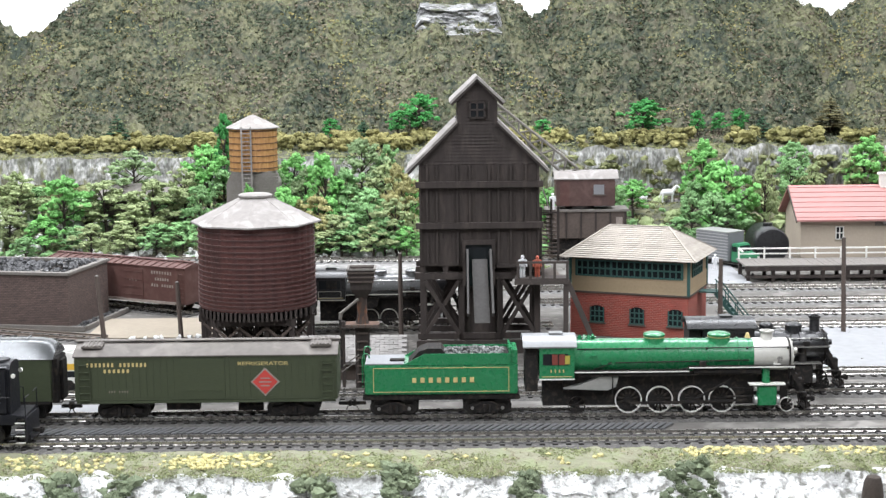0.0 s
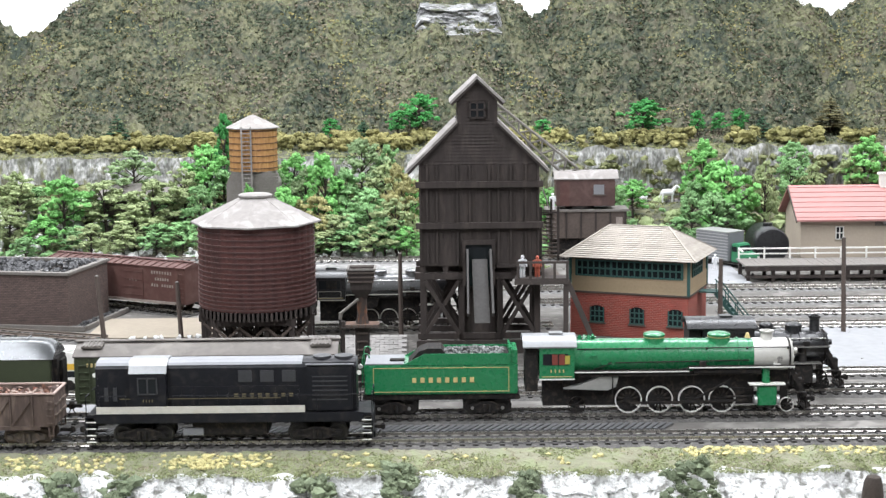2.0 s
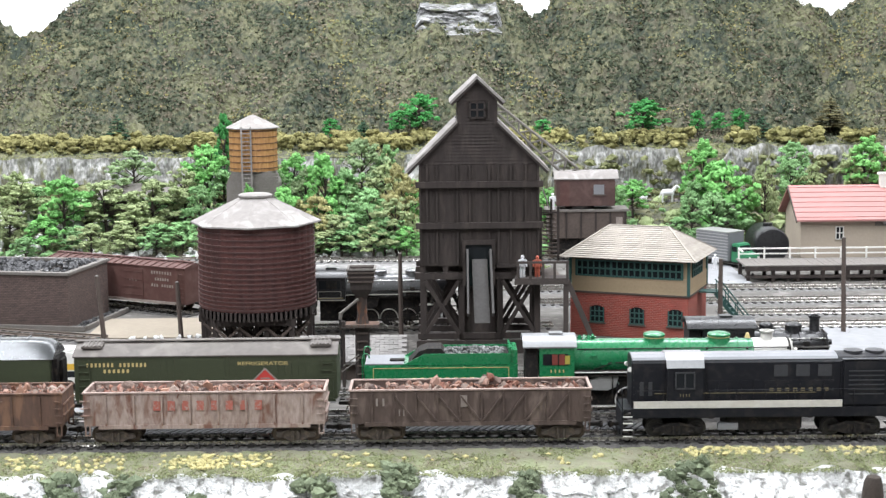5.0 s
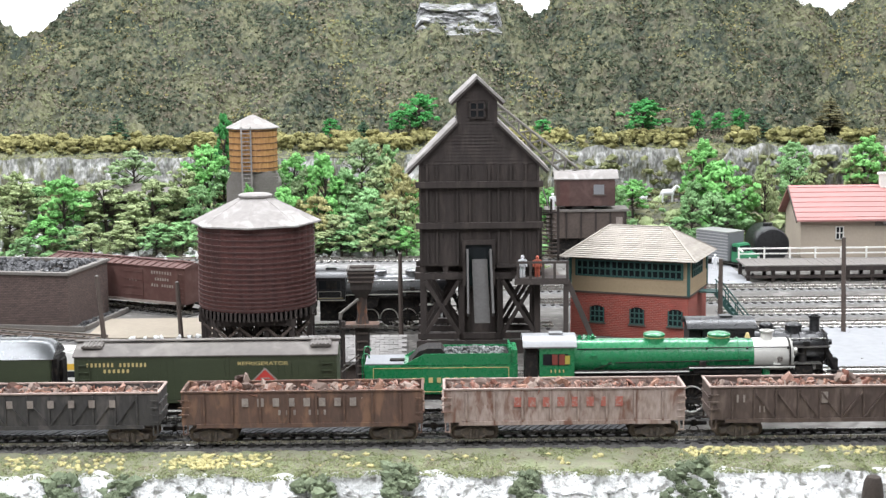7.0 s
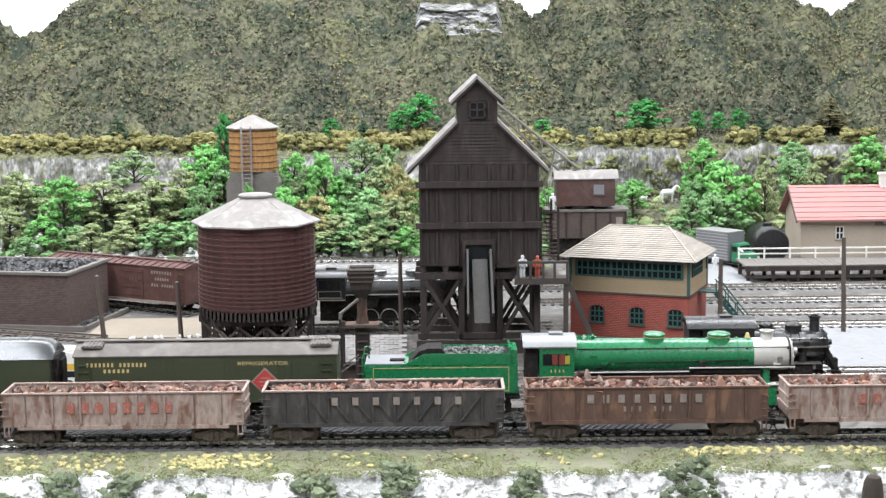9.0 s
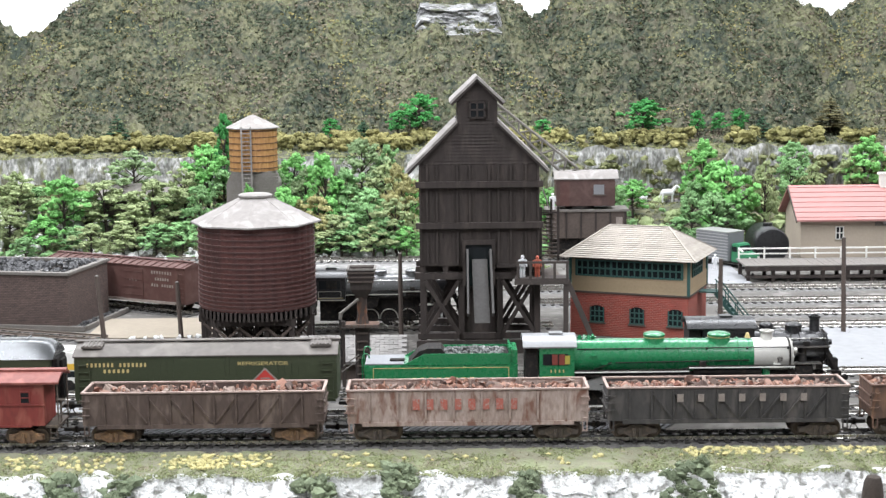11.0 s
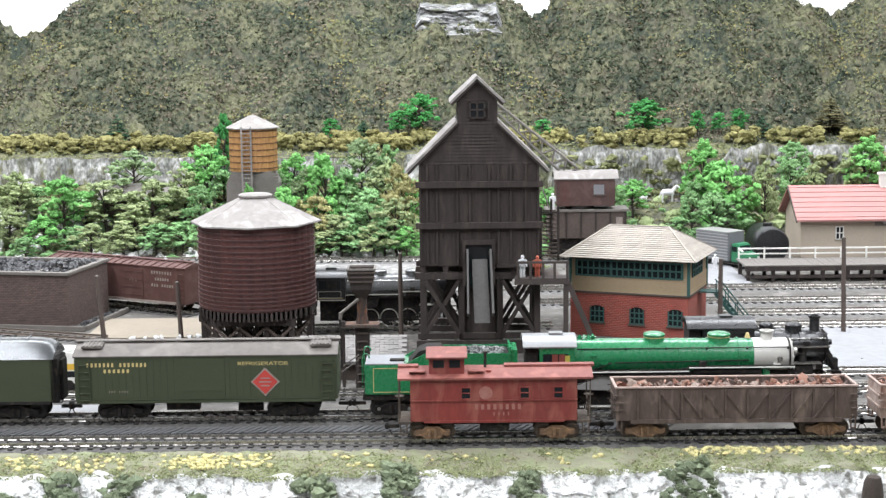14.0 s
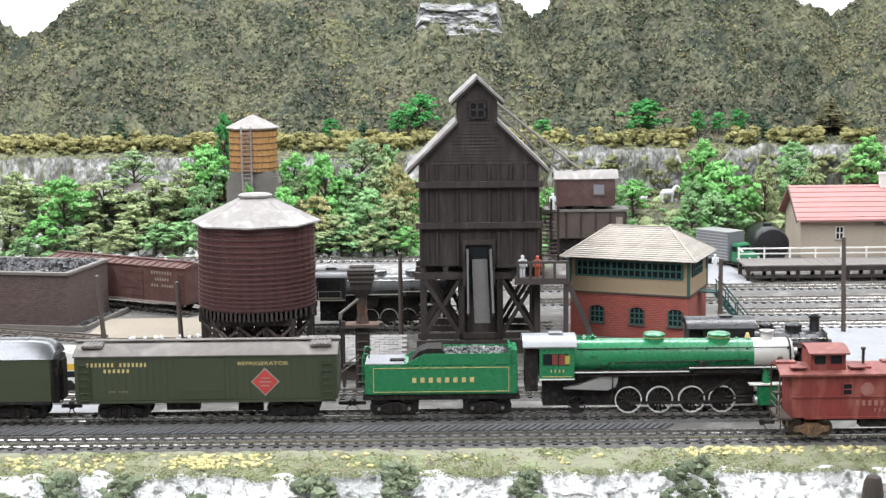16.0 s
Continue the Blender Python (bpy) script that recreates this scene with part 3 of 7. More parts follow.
def gondola(label, paint, truck_paint, rim, style, load, tilt=0):
    t = thing("gondola_car", 0, 0, 0, 0, label, "freight car", "moving freight train")
    L, W, z0, z1 = 82.2, 16.2, 18.4, 40.6
    part("floor", quick(box, 0, 0, z0, 2 * L - 2, 2 * W - 2, 1.4), SOOT, t)
    bm = bmesh.new()
    box(bm, 0, 0, 14.5, 2 * L - 20, 7, 4)
    for i in range(9):
        box(bm, -64 + i * 16, 0, 16.2, 1.4, 2 * W - 2, 2.2)
    part("underframe", bm, SOOT, t)
    for s in (-1, 1):
        side = part("side", quick(box, 0, s * (W - 0.5), z0 - 0.6, 2 * L, 1.0, z1 - z0), paint, t)
        part("end", quick(box, s * (L - 0.5), 0, z0, 1.0, 2 * W - 2.1, z1 - z0 - 0.6), paint, t)
        endrib = part("end_rib", quick(box, s * (L + 0.5), 0, z0 + 6, 1.1, 2 * W - 3, 1.4), paint, t)
        again(endrib, t, (0, 0, 7.5))
        sill = part("sill", quick(prism, [(s * W, z0 - 2.6), (s * (W + 0.9), z0 - 2.6), (s * (W + 0.9), z0 + 0.2), (s * W, z0 + 0.2)], -L + 10, L - 10), paint, side)
        n = 10 if style == "diagonal" else 8
        step = 2 * L / (n + 1) if style == "diagonal" else 2 * L / (n + 0.6)
        rib = None
        for i in range(n):
            x = (i - (n - 1) / 2) * step
            if rib is None:
                rib = part("rib", quick(box, 0, s * (W + 0.55), z0 - 0.4, 1.5, 1.3, z1 - z0 - 1.0, 0.25), paint, side, at=(x, 0, 0))
            else:
                again(rib, side, (x, 0, 0))
            if style == "diagonal" and i < n - 1 and 0 < i + 1 < n:
                up = 1 if x + step / 2 > 0 else -1
                if (up > 0 and i >= n // 2 - 1) or (up < 0 and 0 < i):
                    p = (x + 1, s * (W + 0.5), z0 + 1.2) if up > 0 else (x + 1, s * (W + 0.5), z1 - 4)
                    q = (x + step - 1, s * (W + 0.5), z1 - 4) if up > 0 else (x + step - 1, s * (W + 0.5), z0 + 1.2)
                    part("brace", quick(bar, p, q, 1.7, 1.1), paint, side)
        for ex in (-1, 1):
            for k in range(4):
                part("rung", quick(bar, (ex * (L - 1.5) - 3.6, s * (W + 1.3), z0 + 2 + k * 5.0), (ex * (L - 1.5) + 3.6 - (3 if ex > 0 else 0), s * (W + 1.3), z0 + 2 + k * 5.0), 0.75), paint, side) if ex > 0 or k in (1, 2, 3) else None
            bm = bmesh.new()
            bar(bm, (ex * (L - 4), s * W, z0), (ex * (L - 4), s * (W + 0.4), 11.5), 0.8)
            bar(bm, (ex * (L - 1), s * W, z0), (ex * (L - 1), s * (W + 0.4), 11.5), 0.8)
            bar(bm, (ex * (L - 4.3), s * (W + 0.4), 11.5), (ex * (L - 0.7), s * (W + 0.4), 11.5), 0.9)
            part("step", bm, paint, side)
    bm = bmesh.new()
    for s in (-1, 1):
        box(bm, 0, s * (W - 0.2), z1 - 0.4, 2 * L + 1.6, 2.2, 1.2, 0.25)
        box(bm, s * (L - 0.2), 0, z1 - 0.4, 2.0, 2 * W - 2.7, 1.1, 0.25)
    part("top_rim", bm, rim, t)
    bm = bmesh.new()
    for i in range(int(load * 5.0)):
        x, y = random.uniform(-L + 4, L - 4), random.uniform(-W + 3, W - 3)
        hump = 1.8 * fbm(x, y, 38, tilt + load * 0.1)
        chunk(bm, x, y, z1 - 3.2 + hump + random.uniform(-1.6, 1.0), random.uniform(0.9, 2.9) if i % 11 else random.uniform(3, 5.5), 0.5)
    if tilt:
        for i in range(5):
            chunk(bm, tilt + random.uniform(-6, 6), random.uniform(-5, 5), z1 + random.uniform(1, 6), 4.0, 0.8)
    part("load_bed", quick(box, 0, 0, z0 + 1.5, 2 * L - 3, 2 * W - 3, z1 - z0 - 7.5), SCRAP, t)
    tagged(part("scrap_load", bm, SCRAP, t, "heap of rusty scrap and rubble"), kind="stuff")
    for s in (-1, 1):
        truck(t, s * 61.8, truck_paint, turning=True)
        coupler(t, s * L, s, SOOT)
    return t


Y_LET = -16.85
gon = []
g = gondola("dusty brown gondola with diagonal braces and scrap", DUST_BROWN, DARK_TRUCK, RIM, "diagonal", 130, tilt=14)
bars(g, "II", -66, -57, 30, 6, Y_LET, FADED_WHITE)
bars(g, "II", -50, -44, 23, 5, Y_LET, FADED_WHITE)
bars(g, "m", -9, 0, 29, 9, Y_LET, FADED_WHITE)
gon.append((g, 0.0))
g = gondola("faded pinkish grey gondola with red lettering", PINK_GREY, DARK_TRUCK, RIM, "plain", 210)
bars(g, "mmmmmmmm", -37, 42, 28.5, 7.5, Y_LET, FADED_RED)
gon.append((g, -181.5))
g = gondola("rusty orange brown gondola with white lettering", RUST_BROWN, DARK_TRUCK, RUST_BROWN, "plain", 230, tilt=-44)
bars(g, "mmmmmmmm", -44, 40, 30.5, 6.5, Y_LET, FADED_WHITE, fill=0.42)
bars(g, "III III", -18, 18, 24.5, 4, Y_LET, FADED_WHITE, "number_bars")
gon.append((g, -360.3))
g = gondola("weathered black gondola with white lettering", COAL_BLACK, DARK_TRUCK, RIM, "diagonal", 200)
bars(g, "mmmmmmm", -40, 58, 31, 6.0, Y_LET - 0.7, FADED_WHITE, fill=0.3)
gon.append((g, -540.2))
g = gondola("faded pinkish grey gondola with bold red lettering", PINK_GREY, DARK_TRUCK, RIM, "plain", 200)
bars(g, "mmmmmmmm", -40, 36, 27, 8.5, Y_LET, FADED_RED)
gon.append((g, -717.8))
g = gondola("dark brown gondola with diagonal braces, half empty", DUST_BROWN, RUST_TRUCK, RIM, "diagonal", 90)
gon.append((g, -898.2))


def caboose():
    t = thing("caboose", 0, 0, 0, 0, "weathered red caboose with a cupola and rusty trucks", "caboose", "moving freight train")
    W = 15.0
    body = part("body", quick(box, -0.5, 0, 18, 114, 2 * W, 31, 0.5), CABOOSE_RED, t)
    for s in (-1, 1):
        bm = bmesh.new()
        box(bm, -0.5, s * (W + 0.3), 32.4, 114, 0.8, 0.9)
        box(bm, -0.5, s * (W + 0.3), 17.4, 96, 1.0, 1.6)
        part("belt_rail", bm, CABOOSE_RED, body)
        for x in (-19.5, 20.5, 43.5):
            w = part("window", quick(box, x, s * (W + 0.1), 34.2, 5.6, 0.6, 7.8), WINDOW_DARK, t)
            bm = bmesh.new()
            box(bm, x, s * (W + 0.4), 33.5, 7.0, 1.0, 0.9)
            box(bm, x, s * (W + 0.4), 41.6, 7.0, 1.0, 0.8)
            box(bm, x - 3.2, s * (W + 0.4), 34.4, 0.8, 0.9, 7.2)
            box(bm, x + 3.2, s * (W + 0.4), 34.4, 0.8, 0.9, 7.2)
            box(bm, x, s * (W + 0.4), 37.7, 5.6, 0.8, 0.7)
            part("frame", bm, CABOOSE_RED, w)
    # curved roof
    bm = bmesh.new()
    up = [(W + 2.4) * (i / 6 - 1) for i in range(13)]
    prism(bm, [(y, 49.0 + 4.6 * (1 - (y / (W + 2.4)) ** 2)) for y in up] + [(y, 47.6 + 4.4 * (1 - (y / (W + 2.4)) ** 2)) for y in up[::-1]], -66, 67)
    part("roof", bm, ROOF_RED, t, smooth=True)
    bm = bmesh.new()
    box(bm, 38, 0, 53.4, 62, 6.8, 1.6)
    part("roof_walk", bm, ROOF_RED, t)
    part("roof_walk", quick(box, -59, 0, 53.4, 14, 6.8, 1.6), ROOF_RED, t)
    cup = part("cupola", quick(box, -32.5, 0, 50, 24, 2 * W - 4, 13), CABOOSE_RED, t)
    bm = bmesh.new()
    prism(bm, [(y * 0.94, 63.2 + 3.6 * (1 - (y / (W + 2.4)) ** 2)) for y in up] + [(y * 0.94, 62.2 + 3.4 * (1 - (y / (W + 2.4)) ** 2)) for y in up[::-1]], -46.5, -18.5)
    part("cupola_roof", bm, ROOF_RED, cup, smooth=True)
    for x in (-38, -27):
        part("window", quick(box, x, -W + 1.9, 55.5, 7.4, 0.6, 5.2), WINDOW_DARK, cup)
    for x in (-52.5, -12.5):
        part("hatch", quick(box, x, -9.5, 52.2, 11, 10, 1.0, 0.2), ROOF_RED, t)
    bm = bmesh.new()
    rod(bm, (-6, -3, 52), (-6, -3, 63), 1.0, 10)
    rod(bm, (-6, -3, 63), (-6, -3, 64.5), 1.6, 10)
    part("chimney", bm, SOOT, t)
    part("roof_vent", quick(rod, (-4, -10, 50), (-4, -10, 53), 2.0, 12), CABOOSE_RED, t)
    for s in (-1, 1):
        bm = bmesh.new()
        box(bm, s * 61.5, 0, 16.8, 9, 2 * W, 1.6)
        for y in (-13.5, 13.5):
            rod(bm, (s * 65.3, y, 17), (s * 65.3, y, 48), 0.5, 6)
            bar(bm, (s * 60, y * 1.05, 17), (s * 60, y * 1.05, 9), 0.8)
            bar(bm, (s * 64.5, y * 1.05, 17), (s * 64.5, y * 1.05, 9), 0.8)
            for z in (9.2, 12.6):
                box(bm, s * 62.2, y * 1.05, z, 5.6, 2.4, 0.6)
        rod(bm, (s * 65.3, -13.5, 29), (s * 65.3, 13.5, 29), 0.45, 6)
        rod(bm, (s * 65.3, -13.5, 24), (s * 65.3, 13.5, 24), 0.45, 6)
        rod(bm, (s * 65.0, -4, 17), (s * 65.0, -4, 34), 0.7, 6)
        lathe(bm, [(3.0, -0.4), (3.4, 0), (3.0, 0.4), (2.4, 0)], 16, Matrix.Translation((s * 65.0, -4, 34)))
        part("platform", bm, DARK_TRUCK, t, "rusty end platform with railings")
        truck(t, s * 42.8, RUST_TRUCK, half=9.5, turning=True)
        coupler(t, s * 66, s, SOOT)
    part("underframe", quick(box, 0, 0, 13.5, 100, 8, 4.5), SOOT, t)
    part("battery_box", quick(box, 0, -9, 11, 20, 8, 6, 0.4), SOOT, t)
    bars(t, "mmmmmmmm", -14.5, 19, 26.5, 4.2, -W - 0.25, PINK_LETTER)
    bars(t, "IIII", -2, 11, 22.3, 2.6, -W - 0.25, PINK_LETTER, "number_bars")
    part("emblem", quick(rod, (-6, -W - 0.1, 38), (-6, -W - 0.35, 38), 4.6, 20), PINK_LETTER, t, "faded round emblem")
    return t


def diesel():
    t = thing("diesel_locomotive", 0, 0, 0, 0, "black diesel road switcher with a white stripe", "locomotive", "moving freight train")
    bm = bmesh.new()
    prism(bm, [(-11.5, 25.5), (11.5, 25.5), (11.5, 56.5), (9.6, 59.6), (4, 61.0), (-4, 61.0), (-9.6, 59.6), (-11.5, 56.5)], -91, 87)
    hood = part("hood", bm, NAVY, t)
    # Pale sheet over the black roof; the grey is its dull highlight, painted on.
    bm = bmesh.new()
    prism(bm, [(-10.9, 58.6), (-9.2, 60.2), (-4, 61.5), (4, 61.5), (9.2, 60.2), (10.9, 58.6), (4, 61.1), (-4, 61.1)], -90.5, 50)
    part("roof", bm, GREY_PANEL, t, "roof sheet painted pale grey as a dull highlight")
    for i, x in enumerate((63, 78)):
        part("fan", quick(rod, (x, 0, 60.8), (x, 0, 62.4), 6.4, 20), DARK_PANEL, t)
    cab = bmesh.new()
    prism(cab, [(-15.6, 25.5), (15.6, 25.5), (15.6, 54.5), (13, 58.5), (5, 61.6), (-5, 61.6), (-13, 58.5), (-15.6, 54.5)], -67, -42.5)
    cab = part("cab", cab, NAVY, t)
    bm = bmesh.new()
    prism(bm, [(-16.2, 53.9), (-13.3, 59.0), (-5, 62.3), (5, 62.3), (13.3, 59.0), (16.2, 53.9), (15.7, 53.9), (12.9, 58.6), (5, 61.8), (-5, 61.8), (-12.9, 58.6), (-15.7, 53.9)], -67.6, -41.8)
    part("cab_roof", bm, CAB_SILVER, cab, "light grey cab roof")
    for s in (-1, 1):
        w = part("window", quick(box, -55, s * 15.7, 40, 12.4, 0.5, 10.4), WINDOW_DARK, cab)
        bm = bmesh.new()
        for x in (-61.4, -55, -48.6):
            box(bm, x, s * 16.0, 39.4, 1.0, 0.8, 11.6)
        box(bm, -55, s * 16.0, 39.2, 13.6, 0.8, 1.0)
        box(bm, -55, s * 16.0, 50.2, 13.6, 0.8, 0.9)
        part("frame", bm, DARK_PANEL, w)
        for x in (11, 26, 41):
            part("filter", quick(box, x, s * 11.6, 46.6, 9.4, 0.8, 8.2, 0.25), DARK_PANEL, hood)
        for x in (-84, -78):
            part("grille", quick(box, x, s * 11.6, 34, 2.6, 0.8, 9.5), DARK_PANEL, hood)
        part("stripe", quick(box, -19, s * 16.9, 26.4, 142, 0.5, 4.9), STRIPE, t, "dirty white walkway stripe")
        part("sill", quick(box, 0, s * 16.2, 19.5, 184, 1.2, 6.6, 0.3), NAVY, t)
        part("belt", quick(box, -20, s * 11.75, 35.2, 110, 0.4, 0.5), DULL_GOLD, hood)
        bm = bmesh.new()
        for x in (-88, -70, -38, -20, 0, 20, 40, 60, 88):
            rod(bm, (x, s * 16.2, 26), (x, s * 16.2, 38.5), 0.35, 6)
        rod(bm, (-38, s * 16.2, 38.5), (88, s * 16.2, 38.5), 0.35, 6)
        rod(bm, (-88, s * 16.2, 38.5), (-70, s * 16.2, 38.5), 0.35, 6)
        part("handrail", bm, NAVY, t)
        for e in (-1, 1):
            for k in range(4):
                st = part("step", quick(box, e * 94, s * 14.5, 6.5 + k * 4.6, 7.0, 5.5, 0.7), SOOT, t)
                part("step_edge", quick(box, e * 94, s * 17.3, 6.6 + k * 4.6, 6.6, 0.4, 0.8), WHITE, st)
    part("wide_hood", quick(box, 69, 0, 25.5, 34, 28, 33.2, 1.6), NAVY, t)
    bars(t, "mmmmmmmm", 2, 45, 36.4, 2.6, -11.8, DULL_GOLD)
    bars(t, "IIII", -59, -51, 34, 2.2, -15.75, DULL_GOLD, "number_bars")
    for s in (-1, 1):
        # doors of the hood with their latches, louvres under the filters, grab irons
        for k in range(11):
            dr = part("hood_door", quick(box, -36 + k * 8.0, s * 11.55, 28.5, 7.3, 0.5, 15.5, 0.15), NAVY, hood)
            part("latch", quick(box, -33.4 + k * 8.0, s * 12.0, 36.5, 0.7, 0.6, 1.6), DARK_PANEL, dr)
        for k in range(6):
            part("louvre", quick(box, 69, s * 14.1, 34 + k * 3.2, 24, 0.6, 0.8), DARK_PANEL, t)
        for k in range(5):
            part("grab_iron", quick(rod, (-89.5, s * 9 - 3, 30 + k * 5), (-89.5, s * 9 + 3, 30 + k * 5), 0.35, 6), DARK_PANEL, t)
        # Grey strip painted as the highlight along the hood's upper edge.
        part("roof_edge", quick(box, 69, s * 13.2, 58.2, 33, 1.6, 0.9, 0.2), GREY_PANEL, t)
    part("deck", quick(box, 0, 0, 23.6, 194, 33, 2.0, 0.3), NAVY, t)
    bm = bmesh.new()
    box(bm, 0, 0, 9, 52, 24, 11, 1.2)
    part("fuel_tank", bm, SOOT, t)
    part("tool_box", quick(box, -25, -12, 10, 14, 4, 5, 0.4), GREY_PANEL, t)
    for e in (-1, 1):
        bm = bmesh.new()
        box(bm, e * 97.5, 0, 8, 1.4, 33, 16)
        box(bm, e * 98.2, 0, 7, 2.4, 22, 4)
        for s in (-1, 1):
            rod(bm, (e * 97.5, s * 15, 24), (e * 97.5, s * 15, 38), 0.4, 6)
            rod(bm, (e * 97.5, s * 15, 38), (e * 97.5, s * 5, 38), 0.4, 6)
        part("pilot", bm, NAVY, t)
        for s in (-1, 1):
            part("number_light", quick(rod, (e * 90 - 1.5, s * 9.0, 52), (e * 90 + e * 0.5 - 1.5, s * 10.4, 52), 1.6, 10), WHITE, t)
        truck(t, e * 60, SOOT, half=14, heavy=True, turning=True)
        coupler(t, e * 96, e, SOOT)
    return t


TRAIN = [(diesel(), 201.1)] + gon + [(caboose(), -1063.0)]


def reefer():
    t = thing("express_reefer", -172.6, 68, 0, 0, "dark olive express refrigerator car with a red diamond", "freight car")
    W, L = 18.2, 95.0
    body = part("body", quick(box, 0, 0, 19.4, 2 * L, 2 * W, 33.2, 0.4), REEFER_GREEN, t)
    bm = bmesh.new()
    up = [(W + 0.9) * (i / 6 - 1) for i in range(13)]
    prism(bm, [(y, 52.6 + 7.0 * (1 - abs(y / (W + 0.9)) ** 1.5)) for y in up] + [(y, 51.8 + 6.0 * (1 - abs(y / (W + 0.9)) ** 1.5)) for y in up[::-1]], -L - 0.8, L + 0.8)
    part("roof", bm, ROOF_GREY, t, "weathered grey roof", smooth=True)
    bm = bmesh.new()
    for k in (-1, 0, 1):
        box(bm, 0, k * 2.2, 60.3, 2 * L + 4, 1.9, 0.7)
    part("roof_walk", bm, ROOF_GREY, t)
    for x in (-83, 83):
        for s in (-1, 1):
            tip = Matrix.Translation((x, s * 8.2, 57.6)) @ Matrix.Rotation(radians(s * -10), 4, "X")
            h = part("ice_hatch", quick(box, 0, 0, 0, 15, 9.5, 2.0, 0.3, tip), ROOF_GREY, t)
            for k in range(5):
                part("slat", quick(box, -5.6 + k * 2.8, 0, 2.0, 1.2, 9.0, 0.7, 0.0, tip), ROOF_GREY, h)
    for s in (-1, 1):
        d = part("door", quick(box, -2, s * (W + 0.2), 20, 32, 0.8, 30.5, 0.2), REEFER_GREEN, t)
        for x in (-12, -2, 8):
            part("hinge", quick(box, x, s * (W + 0.8), 26 if x else 38, 7, 0.5, 0.8), REEFER_GREEN, d)
        part("side_sill", quick(box, 0, s * (W - 0.2), 17.6, 2 * L - 2, 1.2, 2.0), REEFER_GREEN, t)
        for i in range(37):
            if i == 0:
                gv = part("board", quick(box, 0, s * (W + 0.08), 20, 4.3, 0.24, 32), REEFER_GREEN, body, at=(-L + 5, 0, 0))
            elif not 14 < i < 21:
                again(gv, body, (-L + 5 + i * 5.0, 0, 0))
        for ex in (-1, 1):
            lad = bmesh.new()
            for k in range(6):
                bar(lad, (ex * 88 - 4, s * (W + 1.1), 20 + k * 5.2), (ex * 88 + 4, s * (W + 1.1), 20 + k * 5.2), 0.7)
            bar(lad, (ex * 88 - 4, s * (W + 1.0), 18), (ex * 88 - 4, s * (W + 1.0), 50), 0.6)
            bar(lad, (ex * 88 + 4, s * (W + 1.0), 18), (ex * 88 + 4, s * (W + 1.0), 50), 0.6)
            part("ladder", lad, REEFER_GREEN, t)
    d = part("emblem", quick(prism, [(43, 22.2), (53.6, 32.7), (43, 43.2), (32.4, 32.7)], -W - 0.55, -W - 0.3, "y"), FADED_WHITE, t, "red diamond emblem with a pale border")
    part("field", quick(prism, [(43, 23.8), (52.0, 32.7), (43, 41.6), (34.0, 32.7)], -W - 0.8, -W - 0.5, "y"), RED_SIGN, d)
    for k in range(3):
        part("lettering", quick(box, 43, -W - 0.85, 29.4 + k * 2.8, 9 - abs(k - 1) * 2, 0.2, 0.8), FADED_WHITE, d)
    bars(t, "mmmmmmm mmmmmmm", -86.6, -42, 44.6, 3.2, -W - 0.3, GOLD)
    bars(t, "mmmmmm", -74.5, -54.5, 40.2, 3.0, -W - 0.3, GOLD)
    bars(t, "III IIII", -71, -56, 25.4, 1.8, -W - 0.3, FADED_WHITE, "number_bars")
    words(t, "REFRIGERATOR", 23.5, 60, 45.0, -W - 0.45, GOLD)
    bm = bmesh.new()
    box(bm, 0, 0, 14.5, 150, 8, 5)
    box(bm, -18, -9, 11, 24, 7, 6)
    rod(bm, (22, -8, 12), (40, -8, 12), 3.0, 12)
    part("underframe", bm, SOOT, t)
    for s in (-1, 1):
        truck(t, s * 62, SOOT, half=12.5, heavy=True)
        coupler(t, s * L, s, SOOT)
    return t


reefer()


